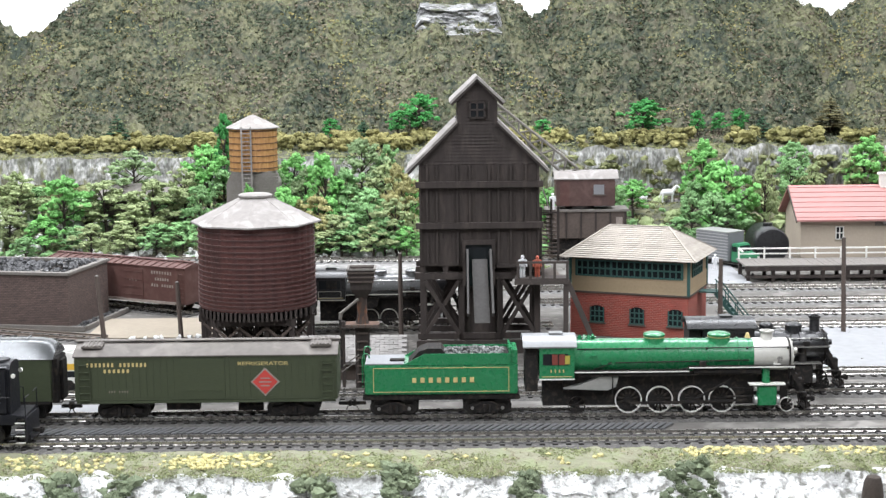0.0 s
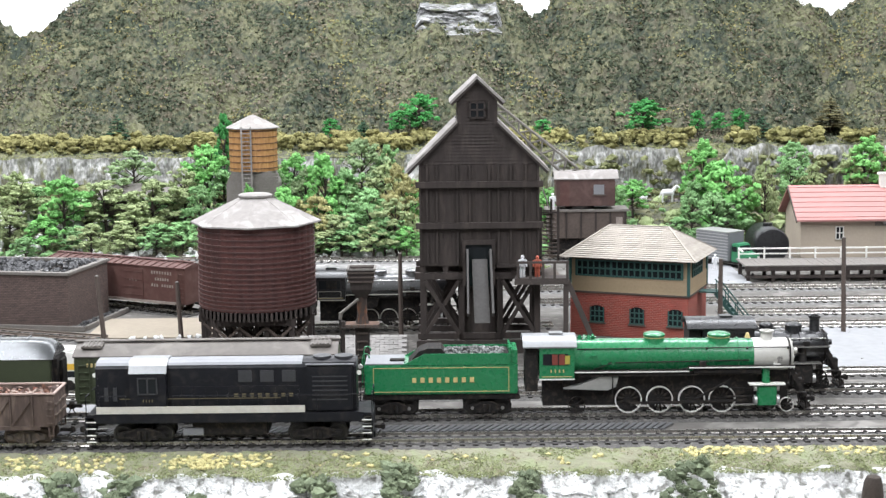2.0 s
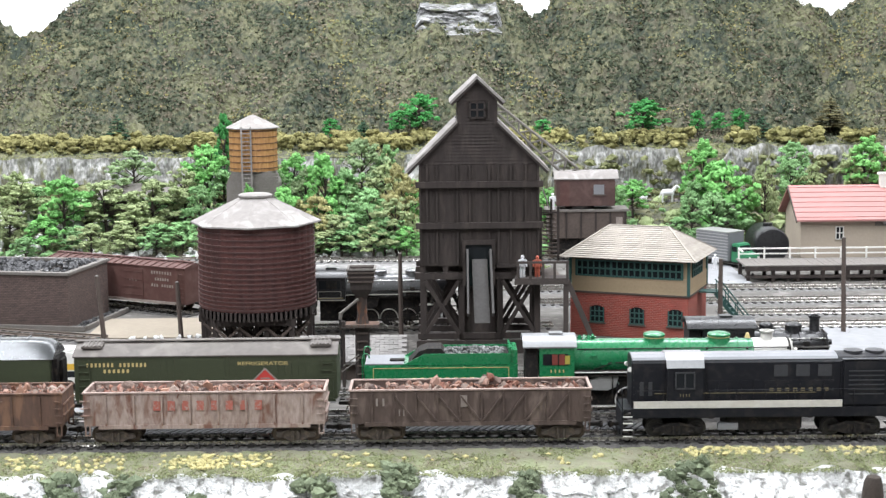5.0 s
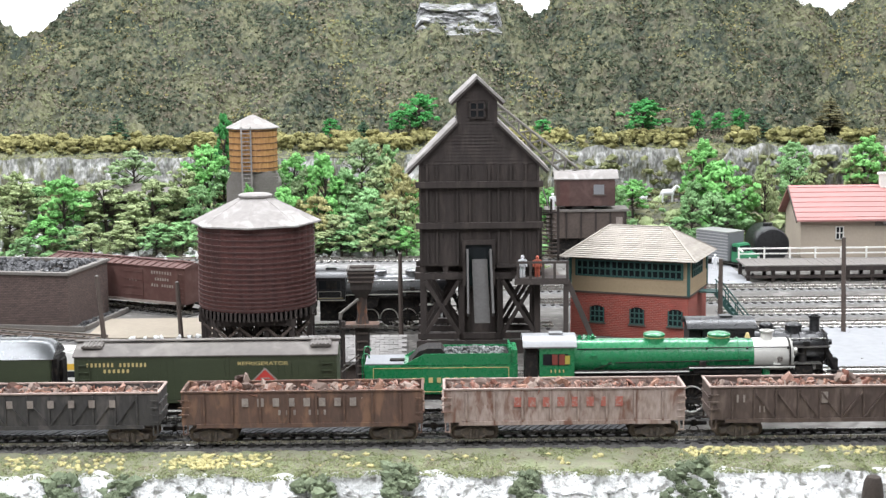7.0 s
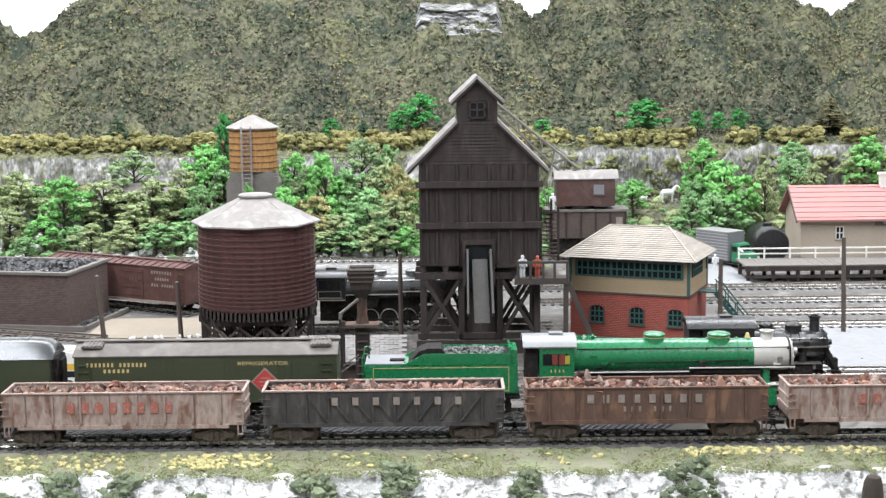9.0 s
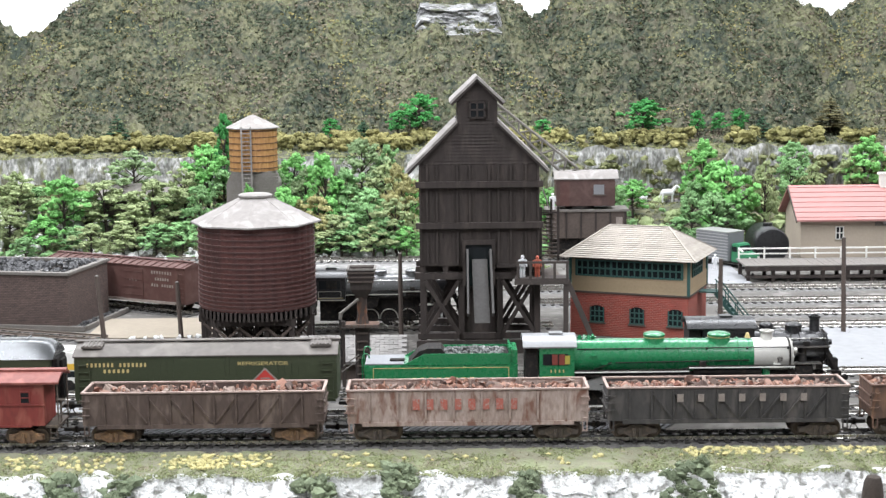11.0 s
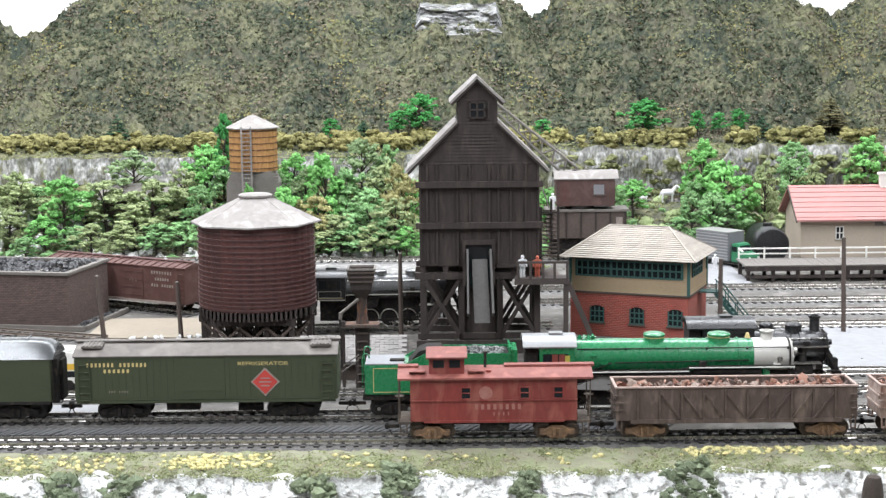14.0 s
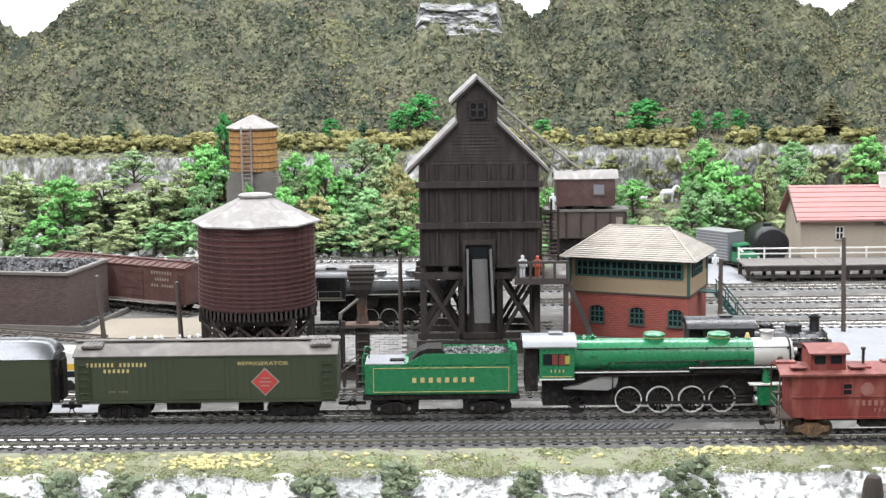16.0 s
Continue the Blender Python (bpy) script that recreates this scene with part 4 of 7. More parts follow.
def passenger_car():
    t = thing("passenger_car", -390, 68, 0, 0, "dark green passenger car with a silvery roof", "passenger car")
    W, L = 18.0, 108.0
    body = part("body", quick(box, 0, 0, 19, 2 * L - 6, 2 * W, 32, 0.5), REEFER_GREEN, t)
    up = [(W + 0.6) * (i / 8 - 1) for i in range(17)]
    bm = bmesh.new()
    n = 10
    rings = []
    for x, k in [(-L, 0.9), (-L + 4, 1)] + [(L - 22, 1), (L - 12, 0.97), (L - 6, 0.88), (L - 2.5, 0.72), (L - 0.5, 0.5)]:
        rings.append([bm.verts.new((x, y, 50.6 + 13.0 * k * (1 - abs(y / (W + 0.6)) ** 2.6))) for y in up])
    for p, q in zip(rings, rings[1:]):
        for i in range(len(up) - 1):
            bm.faces.new((p[i], p[i + 1], q[i + 1], q[i]))
    bm.faces.new(rings[-1][::-1])
    bmesh.ops.recalc_face_normals(bm, faces=bm.faces)
    part("roof", bm, DULL_SILVER, t, "weathered silver grey roof", smooth=True)
    for k in range(9):
        part("roof_seam", quick(box, -90 + k * 22, 0, 63.3, 0.7, 14, 0.7), GREY_PANEL, t)
    v = part("vestibule", quick(box, L - 1.5, 0, 17, 5, 26, 33, 0.5), SOOT, t)
    part("diaphragm", quick(box, L + 2.2, 0, 18, 2.2, 14, 30, 0.5), SOOT, v)
    for s in (-1, 1):
        rod_bm = quick(rod, (L - 2, s * 16, 20), (L - 2, s * 16, 46), 0.5, 6)
        part("grab_iron", rod_bm, SOOT, v)
        for k in range(7):
            w = part("window", quick(box, -80 + k * 24, s * (W + 0.1), 34, 13, 0.5, 10), WINDOW_DARK, t) if k < 6 else None
        part("side_sill", quick(box, 0, s * (W - 0.3), 17.4, 2 * L - 8, 1.2, 2.2), SOOT, t)
    part("underframe", quick(box, 0, 0, 12, 150, 22, 7), SOOT, t)
    for s in (-1, 1):
        truck(t, s * 78, SOOT, half=14, heavy=True)
        coupler(t, s * L, s, SOOT)


passenger_car()


def tender():
    t = thing("steam_tender", -2.3, 68, 0, 0, "bright green steam engine tender loaded with coal", "tender", "green steam engine")
    W = 17.0
    body = part("body", quick(box, 0, 0, 21.4, 111, 2 * W, 22.2, 0.9), GREEN, t)
    bm = bmesh.new()
    prism(bm, [(-36, 43.2), (-28, 43.2), (-12, 51.4), (50, 51.4), (50, 43.2)][1:], -W + 0.2, -W + 1.2, "y")
    prism(bm, [(-28, 43.2), (-12, 51.4), (50, 51.4), (50, 43.2)], W - 1.2, W - 0.2, "y")
    part("coal_board", bm, GREEN, body)
    bm = bmesh.new()
    box(bm, 50, 0, 43.2, 1.2, 2 * W - 2, 12)
    box(bm, 53, 0, 43.2, 5, 2 * W - 6, 10)
    part("front_bulkhead", bm, GREEN, body)
    bm = bmesh.new()
    prism(bm, [(-24, 43.4), (-16, 52), (-10, 54.2), (0, 54.2), (2, 52), (8, 46), (8, 43.4)], -11, 11, "y")
    part("doghouse", bm, SOOT, t, "black coal bunker slope sheet")
    part("tank_deck", quick(box, -41, 0, 43.6, 28, 2 * W - 1.5, 0.8), GREY_PANEL, t, "grey tank deck")
    part("hatch", quick(box, -32, -5, 44.3, 11, 6, 1.4, 0.4), SOOT, t)
    bm = bmesh.new()
    for i in range(240):
        x, y = random.uniform(2, 46), random.uniform(-W + 2.5, W - 2.5)
        chunk(bm, x, y, 47.8 + 4.2 * (1 - (y / W) ** 2) * (0.6 + 0.4 * math.sin((x - 2) / 14)), random.uniform(0.9, 1.9), 0.9)
    tagged(part("coal_load", bm, GREY_COAL, t, "glittering grey coal"), kind="stuff")
    part("coal_bed", quick(box, 20, 0, 43.4, 58, 2 * W - 3, 6.5), SOOT, t)
    bm = bmesh.new()
    for s in (-1, 1):
        for a in range(8):
            p = (-57 + 2.4 - 2.6 * math.cos(a * math.pi / 7), s * 13, 48 + 3.5 * math.sin(a * math.pi / 7))
            q = (-57 + 2.4 - 2.6 * math.cos((a + 1) * math.pi / 7), s * 13, 48 + 3.5 * math.sin((a + 1) * math.pi / 7))
            if a < 7:
                rod(bm, p, q, 0.5, 6)
        rod(bm, (-57.2, s * 13, 30), (-57.2, s * 13, 48), 0.5, 6)
    for k in range(5):
        rod(bm, (-57.3, -13, 26 + k * 4), (-57.3, -7, 26 + k * 4), 0.4, 6)
    part("handrail", bm, GREEN, t)
    for s in (-1, 1):
        bm = bmesh.new()
        for z in (23.4, 41.0):
            box(bm, 0, s * (W + 0.1), z, 98, 0.3, 0.45)
        for x in (-49, 49):
            box(bm, x, s * (W + 0.1), 23.4, 0.45, 0.3, 18)
        part("gold_lining", bm, GOLD, body)
    bars(t, "mmmmmmmm", -22.5, 25.3, 30.4, 4.2, -W - 0.25, GOLD)
    part("frame", quick(box, 0, 0, 17, 114, 30, 4.4, 0.5), SOOT, t)
    for e in (-1, 1):
        truck(t, e * 34 - 0.5, SOOT, half=11, heavy=True, hub=STEEL)
    coupler(t, -56, -1, SOOT)


tender()


def drive_wheel(r, tyre, spokes=12):
    bm = bmesh.new()
    m = Matrix.Rotation(radians(90), 4, "X")
    lathe(bm, [(r * 0.22, -1.2), (r * 0.22, 1.2)], 12, m)
    prism(bm, [(r * 0.86 * math.cos(a), r * 0.86 * math.sin(a)) for a in [math.pi * (1.15 + 0.7 * i / 8) for i in range(9)]], -1.0, 1.0, "y")
    spokes_mesh = mesh_of("hub", bm, SOOT)
    bm = bmesh.new()
    n = 32
    prof = [(r * 0.925, -1.3), (r, -1.5), (r, 1.3), (r * 0.925, 1.3)]
    rings = [[bm.verts.new((p * math.cos(2 * math.pi * i / n), y, p * math.sin(2 * math.pi * i / n))) for i in range(n)] for p, y in prof]
    for k in range(4):
        for i in range(n):
            j = (i + 1) % n
            bm.faces.new((rings[k][i], rings[k][j], rings[(k + 1) % 4][j], rings[(k + 1) % 4][i]))
    bmesh.ops.recalc_face_normals(bm, faces=bm.faces)
    spoke = mesh_of("spoke", quick(bar, (r * 0.2, 0, 0), (r * 0.92, 0, 0), 0.9, 1.2), SOOT)
    return spokes_mesh, mesh_of("tyre", bm, tyre), spoke


def wheel_on(t, name, x, y, z, ry, meshes, spokes):
    w = new(name, meshes[0])
    w.parent = t
    w.matrix_basis = pose(x * MM, y * MM, z * MM, 0, ry, 0)
    o = new("tyre", meshes[1])
    o.parent = w
    for i in range(spokes):
        o = new("spoke", meshes[2])
        o.parent = w
        o.matrix_basis = pose(0, 0, 0, 0, 360.0 * i / spokes, 0)


def steam_engine(t, paint, smoke_paint, drivers, r_drive, tyre, cab0, cab1, boiler1, smoke1, axis, rad, cab_top, domes, stack, roof_paint, cyl_paint, trim, cab_paint=None):
    """Side elevation given by x stations; origin on the track's centre line."""
    fire = cab1
    bm = bmesh.new()
    lathe(bm, [(rad * 1.05, 0), (rad * 1.05, (boiler1 - fire) * 0.35), (rad * 0.98, boiler1 - fire)], 32, Matrix.Translation((fire, 0, axis)) @ ALONG_X)
    boiler = part("boiler", bm, paint, t, smooth=True)
    n = 6
    for i in range(n):
        x = fire + (boiler1 - fire) * (i + 0.5) / n
        part("boiler_band", quick(lathe, [(rad * 0.99, -0.45), (rad * 1.062, -0.45), (rad * 1.062, 0.45), (rad * 0.99, 0.45)], 32, Matrix.Translation((x, 0, axis)) @ ALONG_X), paint, boiler, smooth=True)
    bm = bmesh.new()
    lathe(bm, [(rad * 1.0, 0), (rad * 1.0, smoke1 - boiler1 - 1.2), (rad * 0.93, smoke1 - boiler1), (rad * 0.7, smoke1 - boiler1 + 0.2), (rad * 0.6, smoke1 - boiler1 + 1.4), (0.8, smoke1 - boiler1 + 1.9)], 32, Matrix.Translation((boiler1, 0, axis)) @ ALONG_X)
    sb = part("smokebox", bm, smoke_paint, t, smooth=True)
    part("smokebox_ring", quick(lathe, [(rad * 0.96, -0.6), (rad * 1.045, -0.6), (rad * 1.045, 0.6), (rad * 0.96, 0.6)], 32, Matrix.Translation((smoke1 - 2.4, 0, axis)) @ ALONG_X), SOOT, sb, smooth=True)
    for k in range(10):
        ang = 2 * math.pi * k / 10
        part("door_dog", quick(rod, (smoke1 - 0.2, 0.82 * rad * math.cos(ang), axis + 0.82 * rad * math.sin(ang)), (smoke1 + 1.0, 0.82 * rad * math.cos(ang), axis + 0.82 * rad * math.sin(ang)), 0.7, 6), smoke_paint, sb)
    part("headlight", quick(rod, (smoke1 + 0.5, 0, axis + rad * 0.2), (smoke1 + 5, 0, axis + rad * 0.2), 2.2, 14), smoke_paint, sb)
    # cab with a curved roof
    W = 15.6
    cab = part("cab", quick(box, (cab0 + cab1) / 2, 0, 31.5, cab1 - cab0, 2 * W, cab_top - 38, 0.3), cab_paint or paint, t)
    up = [(W + 1.2) * (i / 6 - 1) for i in range(13)]
    zt = cab_top - 6.8
    bm = bmesh.new()
    prism(bm, [(y, zt + 6.6 * (1 - abs(y / (W + 1.2)) ** 2.2)) for y in up] + [(y, zt - 1 + 6.4 * (1 - abs(y / (W + 1.2)) ** 2.2)) for y in up[::-1]], cab0 - 12, cab1 + 1.5)
    part("cab_roof", bm, roof_paint, cab, smooth=True)
    part("cab_back", quick(box, cab0 - 5.5, 0, 22, 9, 25, 33), SOOT, cab)
    part("roof_hatch", quick(box, (cab0 + cab1) / 2, 0, cab_top - 0.4, 10, 9, 1.2, 0.3), roof_paint, cab)
    for s in (-1, 1):
        w = part("window", quick(box, (cab0 + cab1) / 2 - 1, s * (W + 0.05), 42.0, (cab1 - cab0) * 0.72, 0.5, 8.2), WINDOW_DARK, cab)
        part("sash", quick(box, (cab0 + cab1) / 2 + 1, s * (W + 0.3), 42.3, (cab1 - cab0) * 0.36, 0.6, 7.6), CAB_RED if trim is WHITE else SOOT, w)
        if trim is WHITE:
            part("open_sash", quick(box, cab1 - 5.2, s * (W + 0.25), 42.6, 3.6, 0.6, 6.4), YELLOW_SASH, w)
        part("mullion", quick(box, (cab0 + cab1) / 2 + 1, s * (W + 0.5), 42.3, 0.8, 0.7, 7.6), SOOT, w)
        part("lining", quick(box, (cab0 + cab1) / 2, s * (W + 0.15), 33.2, (cab1 - cab0) * 0.86, 0.3, 0.5), GOLD, cab)
        part("cab_edge", quick(box, (cab0 + cab1) / 2, s * (W + 0.2), 31.0, cab1 - cab0, 0.8, 1.0), trim, cab)
        # running board
        mid = cab1 + (smoke1 - cab1) * 0.52
        bm = bmesh.new()
        box(bm, (cab1 + mid) / 2, s * 13.8, 36.2, mid - cab1, 5.4, 0.9)
        box(bm, (mid + smoke1) / 2, s * 13.8, 38.8, smoke1 - mid, 5.4, 0.9)
        rb = part("running_board", bm, SOOT, t)
        bm = bmesh.new()
        box(bm, (cab1 + mid) / 2, s * 16.7, 36.2, mid - cab1, 0.4, 0.8)
        box(bm, (mid + smoke1) / 2, s * 16.7, 38.8, smoke1 - mid, 0.4, 0.8)
        part("edge", bm, trim, rb)
        part("air_tank", quick(rod, (mid + 4, s * 12.5, 35.6), (smoke1 - 24, s * 12.5, 35.6), 2.6, 14), SOOT, t)
        part("handrail", quick(rod, (cab1 + 2, s * (rad * 0.93), axis + rad * 0.62), (smoke1 - 2, s * (rad * 0.93), axis + rad * 0.62), 0.4, 6), SOOT if trim is WHITE else STEEL, t)
        for i in range(6):
            x = cab1 + 8 + (smoke1 - cab1 - 12) * i / 5
            part("stanchion", quick(rod, (x, s * rad * 0.84, axis + rad * 0.52), (x, s * rad * 0.95, axis + rad * 0.64), 0.7, 6), SOOT, t)
        # pipes along the boiler and the turned-down step of the running board
        part("boiler_pipe", quick(rod, (cab1 + 30, s * (rad + 0.6), axis - 2.5), (boiler1 - 4, s * (rad + 0.4), axis - 1.5), 0.45, 6), SOOT, t)
        bm = bmesh.new()
        rod(bm, (mid - 10, s * 14.6, 36.4), (mid + 2, s * 14.6, 39.4), 0.5, 6)
        rod(bm, (cab1 + 3, s * 15.4, 33.4), (mid + 6, s * 15.4, 33.8), 0.55, 6)
        rod(bm, (drivers[0] - 12, s * 15.4, 33.6), (drivers[0] - 12, s * 14.6, 17), 0.5, 6)
        part("brake_pipe", bm, SOOT, t)
        part("lubricator", quick(box, mid + 10, s * 15.0, 39.9, 4.5, 3.2, 3.6, 0.4), SOOT, t)
        part("injector", quick(box, cab1 + 14, s * (rad * 1.0), axis + 1.5, 5, 2.4, 1.8, 0.4), paint, t)
        part("check_valve", quick(box, cab1 + 22, s * (rad * 1.04), axis - 4, 5, 2.0, 1.8, 0.4), paint, t)
        # feed pipe slanting along the boiler
        part("feed_pipe", quick(bar, (cab1 + 14, s * (rad + 0.9), 37.5), (cab1 + 27, s * (rad + 0.9), 43.0), 0.7), SOOT, t)
        part("sand_pipe", quick(bar, (domes[-1][0] + 4, s * rad * 0.75, axis + rad * 0.6), (domes[-1][0] - 6, s * (rad + 0.6), axis - 3), 0.7), paint, t)
        # cylinder block with valve chest, crosshead guide and rods
        cx = smoke1 - 20
        cyl = part("cylinder", quick(box, cx, s * 14.8, 10.8, 14, 6.5, 14.5, 0.8), cyl_paint, t)
        part("steam_pipe", quick(rod, (cx, s * 13.5, 25), (cx, s * 11, 37), 3.0, 14), cyl_paint, cyl)
        for e in (-1, 1):
            part("cover", quick(rod, (cx + e * 7, s * 14.8, 14.6), (cx + e * 9.2, s * 14.8, 14.6), 3.7, 16), SILVER, cyl)
            part("valve_cover", quick(rod, (cx + e * 7, s * 14.4, 23.4), (cx + e * 9.2, s * 14.4, 23.4), 2.4, 14), SILVER, cyl)
        part("deck_edge", quick(box, cx, s * 15.5, 26.2, 26, 7, 1.0), trim, cyl)
        bm = bmesh.new()
        bar(bm, (drivers[0], s * 13.6, r_drive + 3.2), (drivers[-1], s * 13.6, r_drive + 3.2), 1.1, 1.8)
        bar(bm, (drivers[1], s * 14.9, r_drive + 3.2), (cx - 14, s * 14.9, 14.6), 1.0, 1.7)
        bar(bm, (cx - 9, s * 14.8, 17.5), (cx - 30, s * 14.8, 17.2), 1.2)
        bar(bm, (cx - 26, s * 15.2, 30), (drivers[2] + 2, s * 15.2, r_drive + 6), 1.0, 1.4)
        bar(bm, (cx - 9, s * 14.8, 22.5), (cx - 28, s * 15.0, 24), 0.8, 1.0)
        part("side_rod", bm, SOOT, t)
    for (x, r, h) in domes:
        zb = axis + rad - 1.2
        d = part("dome", quick(lathe, [(r * 1.12, -2), (r * 1.0, 1.2), (r * 1.0, h * 0.6), (r * 1.06, h * 0.62), (r * 1.06, h * 0.75), (r * 0.92, h * 0.9), (r * 0.55, h), (0.4, h + 0.3)], 24, Matrix.Translation((x, 0, zb))), paint, t, smooth=True)
        if trim is WHITE:
            part("dome_band", quick(lathe, [(r * 0.9, h * 0.42), (r * 1.03, h * 0.42), (r * 1.03, h * 0.5), (r * 0.9, h * 0.5)], 24, Matrix.Translation((x, 0, zb))), GOLD, d, smooth=True)
    sx, sr, sh = stack
    part("chimney", quick(lathe, [(sr * 1.5, -2), (sr, 1.5), (sr * 0.95, sh * 0.8), (sr * 1.2, sh * 0.85), (sr * 1.2, sh), (sr * 0.85, sh), (sr * 0.8, sh * 0.7)], 20, Matrix.Translation((sx, 0, axis + rad - 1.5))), smoke_paint, t, smooth=True)
    part("bell", quick(lathe, [(2.2, 0), (1.6, 1.4), (1.2, 3.2), (0.3, 3.8)], 14, Matrix.Translation((sx - 14, 0, axis + rad + 0.4))), GOLD, t, smooth=True)
    bm = bmesh.new()
    for k in range(4):
        rod(bm, (cab1 + 5 + k * 3.2, random.uniform(-3, 3), axis + rad - 0.5), (cab1 + 5 + k * 3.2, 0, axis + rad + 3.4), 1.1, 8)
    rod(bm, (cab1 + 3, 0, axis + rad + 1.6), (cab1 + 17, 0, axis + rad + 1.6), 0.8, 8)
    part("turret_valves", bm, paint, t)
    # frame, firebox, drivers
    bm = bmesh.new()
    box(bm, (cab0 + smoke1) / 2, 0, 10, smoke1 - cab0 - 6, 14.5, 25)
    box(bm, (cab1 + drivers[0]) / 2 - 4, 0, 22, drivers[0] - cab1 + 8, 20, 16)
    part("frame", bm, SOOT, t)
    ash = bmesh.new()
    prism(ash, [(cab1 - 8, 24), (cab1 + 24, 22.5), (cab1 + 30, 25), (cab1 + 32, 32), (cab1 + 20, 33), (cab1 + 4, 27)], -14.2, 14.2, "y")
    part("ash_pan", ash, SILVER if trim is WHITE else SOOT, t)
    dw = drive_wheel(r_drive, tyre)
    for x in drivers:
        for s in (-1, 1):
            wheel_on(t, "driving_wheel", x, s * 9.6, 4.7 + r_drive, x * 7 % 90, dw, 12)
    for x, r in ((cab1 + 2.0, 6.2), (smoke1 - 4, 5.2)):
        sw = drive_wheel(r, tyre if x > cab1 + 10 else SOOT, 8)
        for s in (-1, 1):
            wheel_on(t, "small_wheel", x, s * 9.6, 4.7 + r, 0, sw, 8)
    pilot = part("pilot", quick(box, smoke1 + 8, 0, 16.5, 3, 31, 3.4, 0.4), SOOT, t, "black slatted pilot")
    for i in range(11):
        y = -13 + i * 2.6
        part("pilot_bar", quick(bar, (smoke1 + 9, y, 16.5), (smoke1 + 9 + 7 * (1 - abs(y) / 15), y * 0.8, 6.0), 0.9), SOOT, pilot)
    part("foot_bar", quick(box, smoke1 + 11, 0, 5.4, 5, 24, 1.2), SOOT, pilot)
    for s in (-1, 1):
        part("stay", quick(bar, (smoke1 - 2, s * 13, 37), (smoke1 + 7, s * 13, 20), 0.9, 3), SOOT, pilot)
        part("step", quick(box, smoke1 + 3, s * 13.5, 19.5, 9, 5, 0.8), SOOT, pilot)
        part("air_pump", quick(box, smoke1 + 5, s * 8, 20, 5.5, 7, 9, 0.6), SOOT, t)
    coupler(t, smoke1 + 9, 1, SOOT)


ge = thing("steam_locomotive", 68, 68, 0, 0, "bright green steam locomotive with silver smokebox and white tyres", "locomotive", "green steam engine")
steam_engine(ge, GREEN, PALE_SILVER, [66.2, 89.0, 112.5, 134.7], 9.8, WHITE, 1.0, 26.5, 157.5, 186.0, 45.2, 12.3, 62.6,
             [(86.0, 7.6, 6.6), (133.5, 8.0, 6.2)], (168.5, 4.4, 7.2), CAB_SILVER, GREEN, WHITE)
part("number_plate", quick(box, 174, -11.8, 38.0, 5, 0.8, 3.0), WHITE, ge)
bars(ge, "IIII", 8, 20, 36.5, 2.6, -15.8, GOLD, "number_bars")
part("gauge_glass", quick(rod, (176, -11.9, 44), (176, -12.5, 44), 2.2, 14), STEEL, ge)
be = thing("steam_locomotive", 197, 137, 0, 0, "black steam locomotive parked behind the green one", "locomotive")
steam_engine(be, BLACK, BLACK, [58.0, 70, 82, 92.0], 8.0, SOOT, 2.0, 42.0, 82.0, 100.0, 37.2, 12.3, 61.2,
             [(54.0, 5.2, 7.4), (75.0, 6.4, 7.2)], (91.5, 4.0, 13.0), BLACK, SOOT, STEEL)
bt = thing("steam_locomotive", -122, 412, 0, 0, "black steam locomotive behind the water tank, boiler highlights in its paint", "locomotive")
steam_engine(bt, HIGHLIT_BLACK, BLACK, [52.0, 70, 88, 106.0], 8.6, PALE_LINE, 1.0, 29.0, 110.0, 132.0, 42.0, 11.8, 60.0,
             [(62.0, 6.0, 6.0), (92.0, 6.4, 6.0)], (121.0, 4.0, 9.0), BLACK, SOOT, PALE_LINE, BLACK)
bm = bmesh.new()
for lx, lz, lw, lh in ((14, 33.6, 22, 0.5), (14, 39.6, 22, 0.5), (3.2, 33.6, 0.5, 6.4), (24.8, 33.6, 0.5, 6.4)):
    box(bm, lx, -15.9, lz, lw, 0.4, lh)
part("cab_lining", bm, PALE_LINE, bt)
# ---- materials of the buildings ----
TOWER_WOOD = mat("dark_brown_stained_wood", (0.040, 0.030, 0.026), (0.027, 0.021, 0.019), rough=0.85, scale=220, c3=(0.05, 0.038, 0.033), bump=0.25, stretch=(1, 1, 0.25))
PLANK_WOOD = mat("weathered_brown_wood", (0.105, 0.08, 0.066), (0.06, 0.046, 0.04), rough=0.85, scale=260, bump=0.4)
DECK_WOOD = mat("dark_deck_wood", (0.068, 0.054, 0.047), (0.042, 0.034, 0.031), rough=0.85, scale=260, bump=0.4)
GREY_WOOD = mat("grey_weathered_wood", (0.19, 0.175, 0.16), (0.12, 0.108, 0.096), rough=0.85, scale=260, bump=0.4)
CHUTE = mat("dull_chute_metal", (0.095, 0.09, 0.086), (0.06, 0.056, 0.054), rough=0.7, scale=250, bump=0.2)
ROOF_PALE = mat("pale_dusty_roofing", (0.27, 0.25, 0.235), (0.19, 0.175, 0.165), rough=0.85, scale=110, c3=(0.34, 0.32, 0.305), bump=0.35)
SHINGLE = mat("pale_beige_shingle", (0.36, 0.325, 0.285), (0.28, 0.25, 0.215), rough=0.85, scale=200, vary=0.22, bump=0.3)
WHITE_SHINGLE = mat("whitewashed_shingle", (0.21, 0.20, 0.19), (0.145, 0.137, 0.13), rough=0.85, scale=200, vary=0.3, bump=0.3)
TANK_RED = mat("red_brown_tank_staves", (0.112, 0.038, 0.032), (0.070, 0.027, 0.024), rough=0.7, scale=130, c3=(0.058, 0.025, 0.023), bump=0.4, stretch=(1, 1, 0.22))
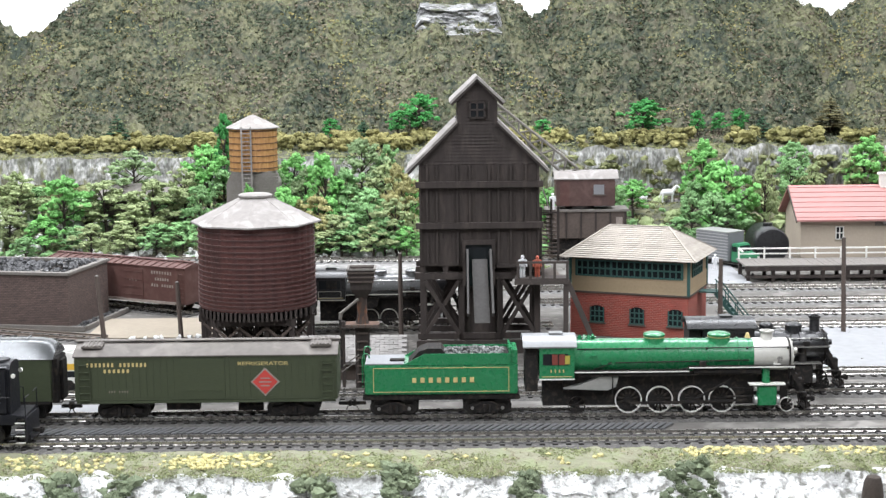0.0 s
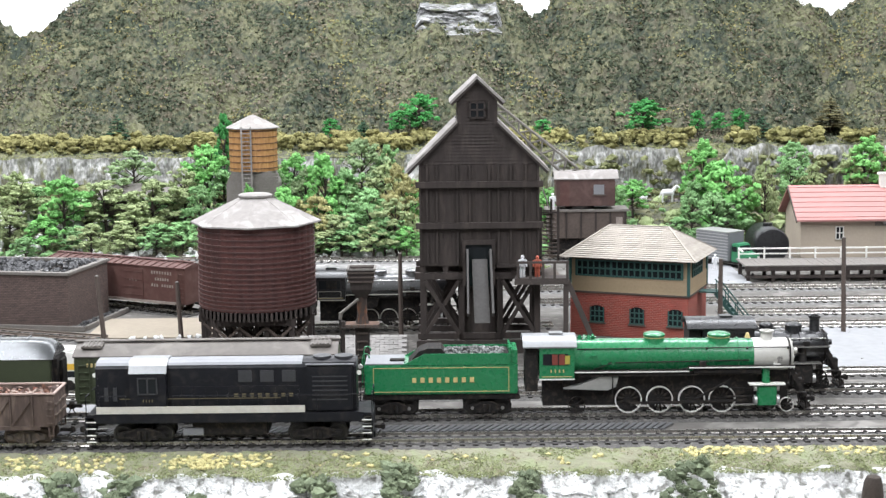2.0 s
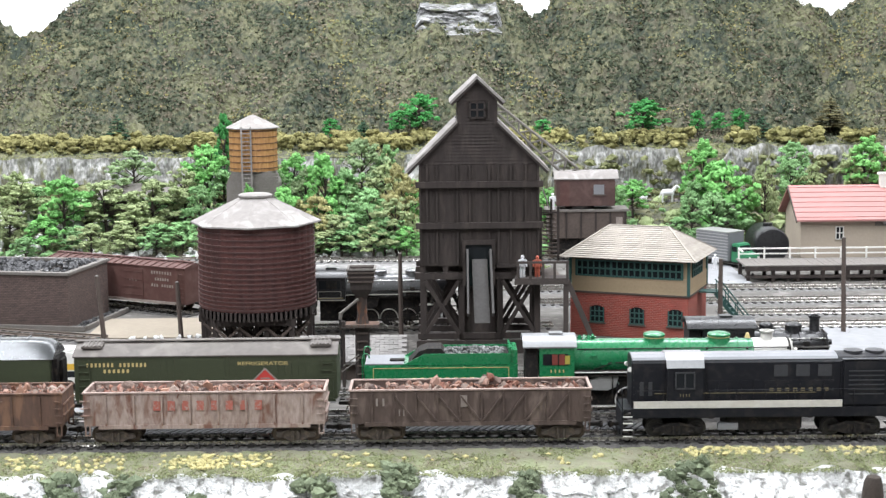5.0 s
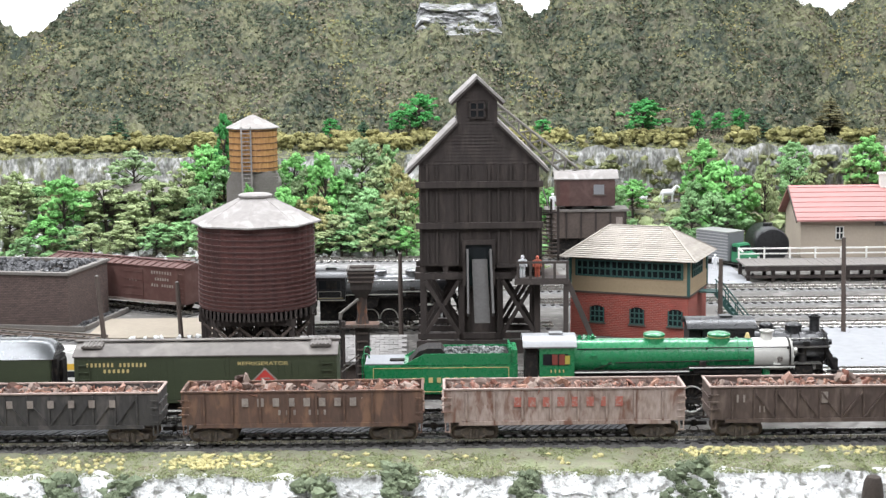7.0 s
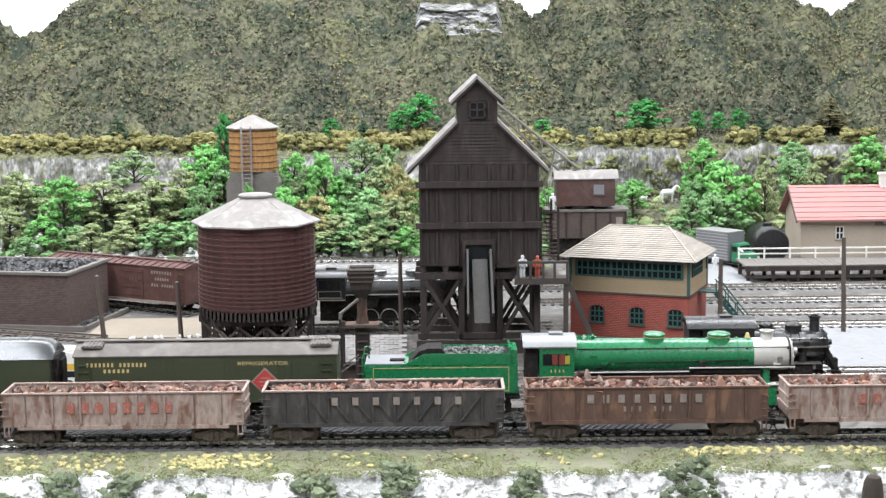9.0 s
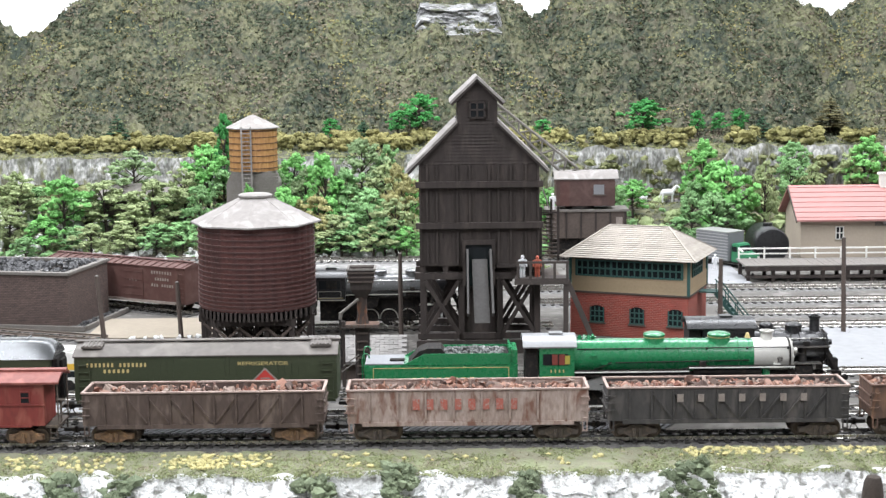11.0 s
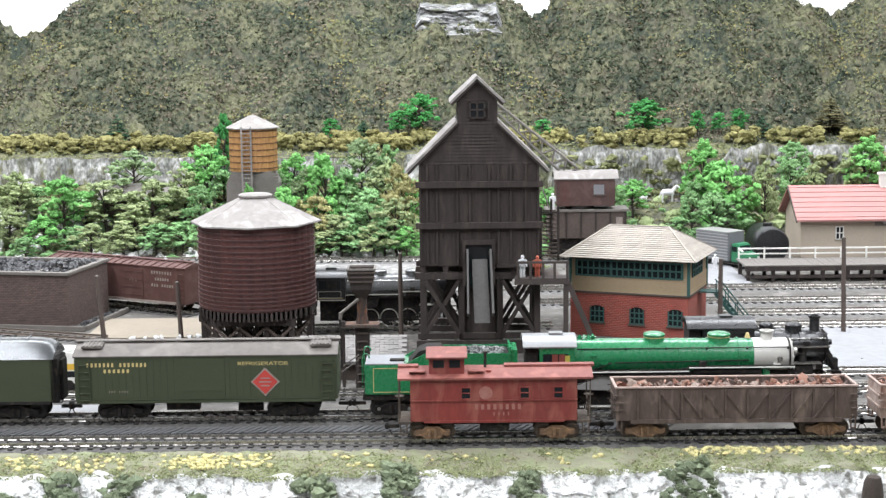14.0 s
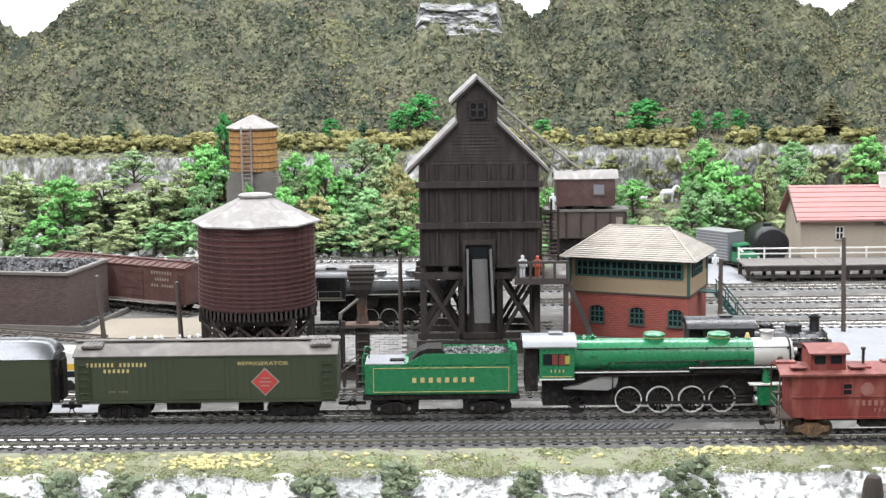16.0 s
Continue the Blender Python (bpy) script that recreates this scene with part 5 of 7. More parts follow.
HOOP = mat("dark_iron_hoop", (0.078, 0.034, 0.030), (0.05, 0.026, 0.024), rough=0.6, scale=300, bump=0.1)
TANK_TAN = mat("orange_tan_staves", (0.42, 0.22, 0.075), (0.31, 0.16, 0.06), rough=0.65, scale=160, bump=0.3, stretch=(1, 1, 0.2))
SIDING = mat("buff_lap_siding", (0.36, 0.27, 0.165), (0.28, 0.21, 0.13), rough=0.7, scale=200, vary=0.08, bump=0.2)
TEAL = mat("dark_teal_trim", (0.03, 0.095, 0.085), (0.022, 0.07, 0.062), rough=0.55, scale=300, bump=0.1)
STUCCO = mat("cream_stucco", (0.44, 0.375, 0.30), (0.36, 0.305, 0.245), rough=0.9, scale=150, bump=0.3)
PINK_ROOF = mat("faded_pink_red_roof", (0.41, 0.20, 0.185), (0.35, 0.165, 0.152), rough=0.7, scale=150, bump=0.15, stretch=(0.3, 1, 1))
TRUCK_GREEN = mat("green_truck_paint", (0.03, 0.20, 0.09), (0.025, 0.15, 0.07), rough=0.4, scale=200, bump=0.05)
YELLOW = mat("yellow_stripe_paint", (0.75, 0.48, 0.06), (0.66, 0.40, 0.05), rough=0.5, scale=200, bump=0.0)
RUST = mat("orange_rust", (0.115, 0.055, 0.03), (0.055, 0.038, 0.03), rough=0.85, scale=350, bump=0.4)
DARK_RUST = mat("dark_rust_streaks", (0.055, 0.036, 0.028), (0.03, 0.024, 0.021), rough=0.85, scale=500, c3=(0.15, 0.06, 0.028), bump=0.4, stretch=(1, 1, 0.3))
CRANE_BROWN = mat("dark_brown_crane_paint", (0.085, 0.043, 0.036), (0.055, 0.032, 0.028), rough=0.7, scale=140, c3=(0.10, 0.058, 0.05), bump=0.2)
BOXCAR = mat("brown_boxcar_paint", (0.095, 0.040, 0.033), (0.066, 0.030, 0.025), rough=0.7, scale=140, c3=(0.10, 0.052, 0.043), bump=0.2)
FIG_WHITE = mat("white_figure_paint", (0.75, 0.75, 0.76), (0.65, 0.65, 0.68), rough=0.6, scale=900, bump=0.0)
FIG_RED = mat("orange_red_figure_paint", (0.50, 0.13, 0.08), (0.40, 0.10, 0.06), rough=0.6, scale=900, bump=0.0)


def brick_mat(name, c1, c2, mortar, size=1.0):
    m = mat(name, c1, c2, rough=0.85, scale=300, bump=0.3)
    n, l = m.node_tree.nodes, m.node_tree.links
    b = n["Principled BSDF"]
    tc = n.new("ShaderNodeTexCoord")
    mp = n.new("ShaderNodeMapping")
    mp.inputs["Rotation"].default_value = (radians(90), 0, 0)
    sep = n.new("ShaderNodeSeparateXYZ")
    l.new(tc.outputs["Object"], sep.inputs[0])
    add = n.new("ShaderNodeMath")
    l.new(sep.outputs[0], add.inputs[0])
    l.new(sep.outputs[1], add.inputs[1])
    com = n.new("ShaderNodeCombineXYZ")
    l.new(add.outputs[0], com.inputs[0])
    l.new(sep.outputs[2], com.inputs[1])
    br = n.new("ShaderNodeTexBrick")
    br.inputs["Scale"].default_value = 1000.0
    br.inputs["Brick Width"].default_value, br.inputs["Row Height"].default_value = 4.2 * size, 1.7 * size
    br.inputs["Mortar Size"].default_value = 0.16 * size
    br.inputs["Color1"].default_value, br.inputs["Color2"].default_value = (*c1, 1), (*c2, 1)
    br.inputs["Mortar"].default_value = (*mortar, 1)
    l.new(com.outputs[0], br.inputs["Vector"])
    mx = n.new("ShaderNodeMix")
    mx.data_type, mx.blend_type = "RGBA", "MULTIPLY"
    mx.inputs[0].default_value = 0.35
    l.new(br.outputs[0], mx.inputs[6])
    old = b.inputs["Base Color"].links[0].from_socket
    hs = n.new("ShaderNodeHueSaturation")
    hs.inputs["Value"].default_value = 2.6
    l.new(old, hs.inputs["Color"])
    l.new(hs.outputs[0], mx.inputs[7])
    l.new(mx.outputs[2], b.inputs["Base Color"])
    bump = b.inputs["Normal"].links[0].from_node
    l.new(br.outputs["Fac"], bump.inputs["Height"])
    bump.invert = True
    bump.inputs["Distance"].default_value = 0.0004
    return m


BRICK_DARK = brick_mat("dark_brown_brick", (0.165, 0.118, 0.102), (0.105, 0.076, 0.068), (0.04, 0.034, 0.032))
BRICK_RED = brick_mat("red_brick", (0.33, 0.075, 0.055), (0.23, 0.055, 0.042), (0.42, 0.26, 0.21))


# ---- water tank ----
def water_tank():
    t = thing("water_tank", -170, 348, 0, 0, "large red-brown wooden water tank with iron hoops", "water tank")
    R, z0, z1 = 53.0, 38.0, 114.0
    bm = bmesh.new()
    n = 96
    rings = []
    for z, r in ((z0, R), (z1, R * 0.985)):
        rings.append([bm.verts.new(((r - (0.5 if i % 3 == 0 else 0)) * math.cos(2 * math.pi * i / n), (r - (0.5 if i % 3 == 0 else 0)) * math.sin(2 * math.pi * i / n), z)) for i in range(n)])
    for i in range(n):
        bm.faces.new((rings[0][i], rings[0][(i + 1) % n], rings[1][(i + 1) % n], rings[1][i]))
    bm.faces.new(rings[0][::-1])
    bm.faces.new(rings[1])
    part("barrel", bm, TANK_RED, t)
    z = z0 + 2.0
    k = 0
    while z < z1 - 4:
        r = R - 0.5 * (z - z0) / 76
        part("hoop", quick(lathe, [(r - 0.6, -0.7), (r + 0.75, -0.7), (r + 0.75, 0.7), (r - 0.6, 0.7)], 64, Matrix.Translation((random.uniform(-0.15, 0.15), 0, z))), HOOP, t, smooth=True)
        k += 1
        z += 3.4 + k * 0.14
    bm = bmesh.new()
    lathe(bm, [(56.5, z1 - 0.6), (59.5, z1 - 0.9), (59.5, z1 + 0.5), (13, z1 + 22.5), (0.5, z1 + 22.8)], 8, None, radians(90))
    roof = part("roof", bm, ROOF_PALE, t, "pale dusty eight-sided roof")
    part("hatch", quick(lathe, [(14.5, z1 + 21.4), (15.5, z1 + 22.5), (15.5, z1 + 24), (13.5, z1 + 25), (0.5, z1 + 25.4)], 24), ROOF_PALE, roof, smooth=True)
    for i in range(8):
        a = radians(90) + 2 * math.pi * i / 8
        part("seam", quick(bar, (59 * math.cos(a), 59 * math.sin(a), z1 + 0.5), (14 * math.cos(a), 14 * math.sin(a), z1 + 22.1), 0.8, 0.4), ROOF_PALE, roof)
    for i in range(26):
        x = -50 + i * 4.0
        h = math.sqrt(max(R * R - x * x, 60)) + 2
        part("joist", quick(box, x, 0, z0 - 7.6, 1.9, 2 * h, 7.4), TOWER_WOOD, t)
    for y in (-38, -13, 13, 38):
        w = math.sqrt(R * R - y * y) + 1
        part("beam", quick(box, 0, y, z0 - 14, 2 * w, 4.5, 6.3), TOWER_WOOD, t)
    for y in (-38, -13, 13, 38):
        xs = (-48, -26, 0, 26, 48) if abs(y) < 20 else (-34, -12, 12, 34)
        for x in xs:
            part("post", quick(box, x, y, 0, 4.6, 4.6, z0 - 14), TOWER_WOOD, t)
        for a, b in zip(xs, xs[1:]):
            part("brace", quick(bar, (a, y - 2.6, 3), (b, y - 2.6, z0 - 15), 1.6, 2.4), PLANK_WOOD, t)
            part("brace", quick(bar, (b, y - 3.4, 3), (a, y - 3.4, z0 - 15), 1.6, 2.4), PLANK_WOOD, t)
    part("footing", quick(box, 0, 0, 0, 100, 82, 1.6, 0.4), PLANK_WOOD, t)


water_tank()


# ---- coaling tower ----
def coaling_tower():
    t = thing("coaling_tower", 32.0, 300, 0, 0, "tall dark brown wooden coaling tower with a gabled head house", "coaling tower")
    X0, X1, D = -52.5, 53.0, 78.0
    walls = part("bin", quick(box, 0.25, D / 2, 78, X1 - X0, D, 90), TOWER_WOOD, t)
    # vertical planks of the bin, each with its own face
    n = 15
    pw = (X1 - X0) / n
    for i in range(n):
        x = X0 + (i + 0.5) * pw
        if not (4 < i < 9):
            part("plank", quick(box, x, -0.35, 78.2, pw - 0.12, 0.7 + random.uniform(0, 0.12), 89.6), TOWER_WOOD, walls)
        else:
            part("plank", quick(box, x, -0.35, 98.4, pw - 0.12, 0.7 + random.uniform(0, 0.12), 69.4), TOWER_WOOD, walls)
    for x in (X0 + 1, X0 + 7, -37, -19, -8, 9, 17, 28, 41, X1 - 1):
        part("stud", quick(box, x, -1.6, 79 if not -12 < x < 14 else 98, 1.6, 2.0, 89 if not -12 < x < 14 else 70), TOWER_WOOD, walls)
    for z, h in ((111.5, 5.2), (147.5, 5.2), (76.5, 3.0)):
        part("waler", quick(box, 0.25, -3.2 if z > 80 else -2.4, z, X1 - X0 + 6, 4.0, h) if z > 80 else quick(box, 34, -2.4, z, 38, 3, h), TOWER_WOOD, walls)
    # gable front and head house in lapped boards
    def half(z):
        if z < 202:
            return 52.6 + (17.6 - 52.6) * (z - 168) / 34.0
        if z < 222:
            return 17.6
        return max(17.6 * (240.5 - z) / 18.5, 0.5)
    z = 168.0
    cx = -1.0
    while z < 238.5:
        w = min(half(z), half(z + 2.9))
        bm = bmesh.new()
        prism(bm, [(-1.1, z), (0.4, z), (0.4, z + 3.0), (-0.2, z + 3.0)], cx - half(z) + 0.3, cx + half(z) - 0.3)
        part("clapboard", bm, TOWER_WOOD, walls)
        z += 2.9
    bm = bmesh.new()
    prism(bm, [(cx - 52.6, 167.9), (cx + 52.6, 167.9), (cx + 17.6, 202), (cx + 17.6, 222), (cx, 240), (cx - 17.6, 222), (cx - 17.6, 202)], 0.2, D, "y")
    part("gable", bm, TOWER_WOOD, t)
    for s in (-1, 1):
        for (xa, za, xb, zb) in ((61.5, 161.0, 17.2, 204.5), (23.0, 220.6, -0.8, 243.0)):
            bm = bmesh.new()
            dx, dz = xb - xa, zb - za
            k = 2.0 / math.hypot(dx, dz)
            nx, nz = -dz * k, dx * k
            if nz < 0:
                nx, nz = -nx, -nz
            prism(bm, [(cx + s * xa, za), (cx + s * xb, zb), (cx + s * (xb + nx), zb + nz), (cx + s * (xa + nx), za + nz)], -5.0, D + 5, "y")
            rf = part("roof", bm, ROOF_PALE, t, "pale dusty roof slope")
            bm = bmesh.new()
            prism(bm, [(cx + s * (xa - 1), za - 2.2), (cx + s * xb, zb - 2.4), (cx + s * xb, zb - 0.1), (cx + s * xa, za - 0.1)], -4.4, -2.6, "y")
            part("barge_board", bm, TOWER_WOOD, rf)
    win = part("window", quick(box, -1, -1.3, 208.5, 12.2, 0.5, 12.8), WINDOW_DARK, t)
    bm = bmesh.new()
    for x in (-7.4, -1, 5.4):
        box(bm, x, -1.9, 207.6, 1.6, 1.2, 14.6)
    for z in (207.4, 214.4, 220.8):
        box(bm, -1, -1.9, z, 14.4, 1.2, 1.5)
    part("frame", bm, TOWER_WOOD, win)
    part("shutter", quick(box, 9.0, -1.6, 207.5, 1.4, 1.0, 15), TOWER_WOOD, win)
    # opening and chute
    # Flat dark panel on the wall; its colour is the shade inside the door.
    part("opening", quick(box, -0.5, -0.2, 60, 24, 1.0, 37), WINDOW_DARK, t, "dark panel painted as the shaded coal door opening")
    bm = bmesh.new()
    for x in (-13.5, 12.5):
        box(bm, x, -1.8, 60, 2.4, 2.6, 38)
    box(bm, -0.5, -1.8, 97, 29, 2.8, 4)
    part("door_frame", bm, TOWER_WOOD, t)
    ch = part("chute", quick(bar, (0, -3, 84), (1.5, -30, 32), 13.5, 1.0), CHUTE, t, "grey sheet metal coal chute")
    for s, c in ((-1, 0), (1, 0)):
        part("cheek", quick(bar, (s * 10 - 0.5, -3.5, 92), (s * 10 + 0.8 * s, -34, 40), 1.8, 7.5), CHUTE, ch)
    # timber bents below
    for y in (2, 38, 74):
        for x in (-50, -16, 18, 51):
            part("post", quick(box, x, y, 0, 5.2, 5.2, 66), TOWER_WOOD, t)
        part("cap_beam", quick(box, -34.5, y, 66, 45, 6.5, 6), TOWER_WOOD, t)
        part("cap_beam", quick(box, 34.5, y, 66, 45, 6.5, 6), TOWER_WOOD, t)
        for a, b in ((-48, -18), (20, 49)):
            part("brace", quick(bar, (a, y - 3.2, 17), (b, y - 3.2, 65), 1.8, 3.4), TOWER_WOOD, t)
            part("brace", quick(bar, (b, y - 4.8, 17), (a, y - 4.8, 65), 1.8, 3.4), TOWER_WOOD, t)
        part("sill_beam", quick(box, 0, y, 12.5, 110, 6, 5), TOWER_WOOD, t)
        for x in (-50, -30, 30, 51):
            part("stub_post", quick(box, x, y, 72, 4.6, 4.6, 8), TOWER_WOOD, t)
    part("hopper", quick(box, 0, 42, 60, 60, 40, 20), TOWER_WOOD, t)
    # Infill box added so that the tower's interior reads dark behind the chute.
    shaft = part("chute_shaft", quick(box, 1, 24, 2, 38, 34, 75), TOWER_WOOD, t, "dark boarded box added for the dark interior behind the chute")
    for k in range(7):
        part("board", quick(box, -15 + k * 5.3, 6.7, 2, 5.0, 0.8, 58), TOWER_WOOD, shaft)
    # Low dark wall, added below the sill beam as well.
    part("pit_wall", quick(box, 0, -8, 0, 112, 3.0, 12.6), TOWER_WOOD, t, "low dark timber wall added below the front sill")
    part("bin_floor", quick(box, 0, 39, 77, 104, 76, 1.2), TOWER_WOOD, t)
    # side deck with railing and steps
    dk = part("deck", quick(box, 53.5, -10, 66.5, 46, 18, 2.4), DECK_WOOD, t)
    for x in (33, 44, 55, 65, 76):
        part("rail_post", quick(box, x, -18, 68, 2.2, 2.2, 15.5), DECK_WOOD, dk)
    part("top_rail", quick(box, 54.5, -18.2, 82, 46, 2.0, 2.0), DECK_WOOD, dk)
    part("joist", quick(box, 54, -18, 63.5, 48, 2.4, 3.0), DECK_WOOD, dk)
    part("deck_post", quick(box, 75, -16, 0, 4.2, 4.2, 66), DECK_WOOD, dk)
    for yy in (-17, -6):
        part("stringer", quick(bar, (76, yy, 67), (103, yy, 4), 1.4, 4.6), DECK_WOOD, dk)
    for k in range(13):
        part("tread", quick(box, 77 + k * 2.05, -11.5, 63 - k * 4.7, 3.6, 11, 0.8), DECK_WOOD, dk)
    # upper stairs at the tower's flank
    fl = part("stair", quick(box, 65, 22, 84, 1.2, 12, 50), TOWER_WOOD, t, "dark wooden stairs up the flank")
    for k in range(12):
        part("tread", quick(box, 62, 14 + k * 1.2, 84 + k * 3.5, 15, 4.2, 1.0), PLANK_WOOD, fl)
    for x in (55, 70.5):
        part("rail_post", quick(box, x, 14, 78, 2.2, 2.2, 50), TOWER_WOOD, fl)
    part("top_rail", quick(box, 62.5, 14, 122, 17, 1.6, 1.6), TOWER_WOOD, fl)
    part("landing", quick(box, 62, 20, 66, 18, 46, 2.2), PLANK_WOOD, t)


coaling_tower()


def figure(x, y, z, shirt, label, h=20.0, rz=0.0):
    bm = bmesh.new()
    for s in (-1, 1):
        rod(bm, (s * 1.3, 0, 0), (s * 1.1, 0, h * 0.48), 1.1, 8, 1.4)
        rod(bm, (s * 3.0, -0.3, h * 0.78), (s * 3.4, -1.2, h * 0.48), 0.9, 8, 0.7)
    rod(bm, (0, 0, h * 0.46), (0, 0, h * 0.80), 2.2, 10, 2.9)
    bmesh.ops.create_icosphere(bm, subdivisions=2, radius=1.7, matrix=Matrix.Translation((0, 0, h * 0.91)))
    ob = part("figurine", bm, shirt, label=label, smooth=True, at=(x, y, z))
    return tagged(ob, label, "figurine", "painted figurines")


figure(69.5, 289, 68.9, FIG_WHITE, "tiny white painted figurine on the tower deck")
figure(82.5, 291, 68.9, FIG_RED, "tiny orange painted figurine by the deck railing", 19)


# ---- signal cabin ----
def signal_cabin():
    t = thing("signal_cabin", 185, 393, 0, -22.0, "two-storey signal cabin of red brick and buff boards", "signal cabin")
    L, W = 112.0, 75.0
    t.scale = (1, 1, 0.962)
    part("brick_wall", quick(box, 0, 0, 0, L, W, 42.5), BRICK_RED, t)
    part("string_course", quick(box, 0, 0, 41.8, L + 2.4, W + 2.4, 2.0, 0.4), PLANK_WOOD, t)
    up = part("upper_wall", quick(box, 0, 0, 43.6, L - 1, W - 1, 34), SIDING, t)
    for k in range(6):
        for s in (-1, 1):
            z = 43.9 + k * 2.6
            bm = quick(prism, [(s * (W / 2 - 0.6), z), (s * (W / 2 + 0.7), z), (s * (W / 2 + 0.1), z + 2.7), (s * (W / 2 - 0.6), z + 2.7)], -L / 2, L / 2)
            part("board", bm, SIDING, up)
            bm = quick(prism, [(s * (L / 2 - 0.6), z), (s * (L / 2 + 0.7), z), (s * (L / 2 + 0.1), z + 2.7), (s * (L / 2 - 0.6), z + 2.7)], -W / 2, W / 2, "y")
            part("board", bm, SIDING, up)
    for s in (-1, 1):
        for e in (-1, 1):
            part("corner_post", quick(box, e * L / 2, s * W / 2, 43.6, 2.6, 2.6, 34), TEAL, up)
    # long band of windows with glazing bars
    for s in (-1, 1):
        band = part("window_band", quick(box, 0, s * W / 2, 59.4, L - 12, 1.0, 14.6), WINDOW_DARK, t, "dark glazing in teal frames")
        nx = 18
        for i in range(nx + 1):
            x = -(L - 12) / 2 + i * (L - 12) / nx
            part("glazing_bar", quick(box, x, s * (W / 2 + 0.7), 59.4, 2.2 if i % 6 == 0 else 1.25, 1.1, 14.8), TEAL, band)
        for z in (58.6, 65.8, 73.2):
            part("transom", quick(box, 0, s * (W / 2 + 0.75), z, L - 10, 1.2, 1.5), TEAL, band)
    for e in (-1, 1):
        band = part("window_band", quick(box, e * L / 2, -4, 59.4, 1.0, W * 0.5, 14.6), WINDOW_DARK, t)
        for i in range(6):
            part("glazing_bar", quick(box, e * (L / 2 + 0.7), -4 - W * 0.25 + i * W * 0.1, 59.4, 1.1, 1.4, 14.8), TEAL, band)
        part("transom", quick(box, e * (L / 2 + 0.75), -4, 65.8, 1.2, W * 0.5, 1.4), TEAL, band)
    part("fascia", quick(box, 0, 0, 75.4, L + 1.5, W + 1.5, 2.4), TOWER_WOOD, t)
    for x in (-30, 8, 44):
        w = part("arched_window", quick(prism, [(x - 7, 14), (x + 7, 14), (x + 7, 27.5), (x + 4, 29.6), (x, 30.4), (x - 4, 29.6), (x - 7, 27.5)], -W / 2 - 0.4, -W / 2 + 0.2, "y"), WINDOW_DARK, t)
        for k in range(4):
            part("glazing_bar", quick(box, x - 6.3 + k * 4.2, -W / 2 - 0.7, 14, 1.1, 0.8, 14.8), TEAL, w)
        for z in (13.6, 19, 24.2):
            part("transom", quick(box, x, -W / 2 - 0.75, z, 13.6, 0.9, 1.1), TEAL, w)
        for k in range(7):
            a = math.pi * (0.2 + 0.6 * k / 6)
            part("arch_brick", quick(bar, (x + 7.2 * math.cos(a), -W / 2 - 0.4, 25 + 5.4 * math.sin(a)), (x + 9.6 * math.cos(a), -W / 2 - 0.4, 25 + 8.4 * math.sin(a)), 1.0, 2.2), BRICK_RED, w)
        part("sill", quick(box, x, -W / 2 - 0.9, 12.2, 16.5, 2.2, 1.4), PLANK_WOOD, w)
    # hipped roof in courses of shingles
    EX, EY, RX, z0, h = L / 2 + 8, W / 2 + 8, 28.0, 77.0, 26.5
    bm = bmesh.new()
    a = [bm.verts.new(v) for v in ((-EX, -EY, z0), (EX, -EY, z0), (EX, EY, z0), (-EX, EY, z0), (-RX, 0, z0 + h), (RX, 0, z0 + h))]
    for f in ((0, 1, 5, 4), (1, 2, 5), (2, 3, 4, 5), (3, 0, 4), (3, 2, 1, 0)):
        bm.faces.new([a[i] for i in f])
    rf = part("roof", bm, SHINGLE, t, "pale beige shingled hip roof")
    n = 17
    for k in range(n):
        f0, f1 = k / n, (k + 1) / n
        bm = bmesh.new()
        for s in (-1, 1):
            def p(fx, fr):
                return (EX + (RX - EX) * fr) * fx
            ya, yb = EY * (1 - f0), EY * (1 - f1)
            za, zb = z0 + h * f0, z0 + h * f1
            m = 30 - k
            for i in range(m):
                u0, u1 = -1 + 2 * i / m, -1 + 2 * (i + 1) / m
                j = random.uniform(0, 0.25)
                q = [(p(u0, f0), s * (ya + 0.5), za + 0.55 + j), (p(u1, f0) - 0.15, s * (ya + 0.5), za + 0.55 + j), (p(u1, f1) - 0.15, s * yb, zb + 0.25), (p(u0, f1), s * yb, zb + 0.25)]
                vs = [bm.verts.new(c) for c in q]
                bm.faces.new(vs if s < 0 else vs[::-1])
                q2 = [bm.verts.new(c) for c in (q[0], q[1], (q[1][0], q[1][1], q[1][2] - 0.7), (q[0][0], q[0][1], q[0][2] - 0.7))]
                bm.faces.new(q2)
            xa, xb = EX + (RX - EX) * f0, EX + (RX - EX) * f1
            m = max(2, int(17 * (1 - f0)))
            for i in range(m):
                u0, u1 = -1 + 2 * i / m, -1 + 2 * (i + 1) / m
                q = [(s * (xa + 0.5), ya * u0, za + 0.55), (s * (xa + 0.5), ya * u1 - 0.15, za + 0.55), (s * xb, yb * u1 - 0.15, zb + 0.25), (s * xb, yb * u0, zb + 0.25)]
                bm.faces.new([bm.verts.new(c) for c in q])
        bmesh.ops.recalc_face_normals(bm, faces=bm.faces)
        tagged(part("shingle_course", bm, SHINGLE, rf), kind="stuff")
    for s in (-1, 1):
        for e in (-1, 1):
            part("hip_cap", quick(bar, (e * EX, s * EY, z0 + 0.9), (e * RX, 0, z0 + h + 0.9), 1.6, 0.9), SHINGLE, rf)
    part("ridge_cap", quick(box, 0, 0, z0 + h + 0.3, 2 * RX, 2.0, 0.9), SHINGLE, rf)
    # outside stair at the end wall
    st = part("stair", quick(box, L / 2 + 9, 8, 41, 16, 16, 1.4), TEAL, t, "dark green outside stair with railing")
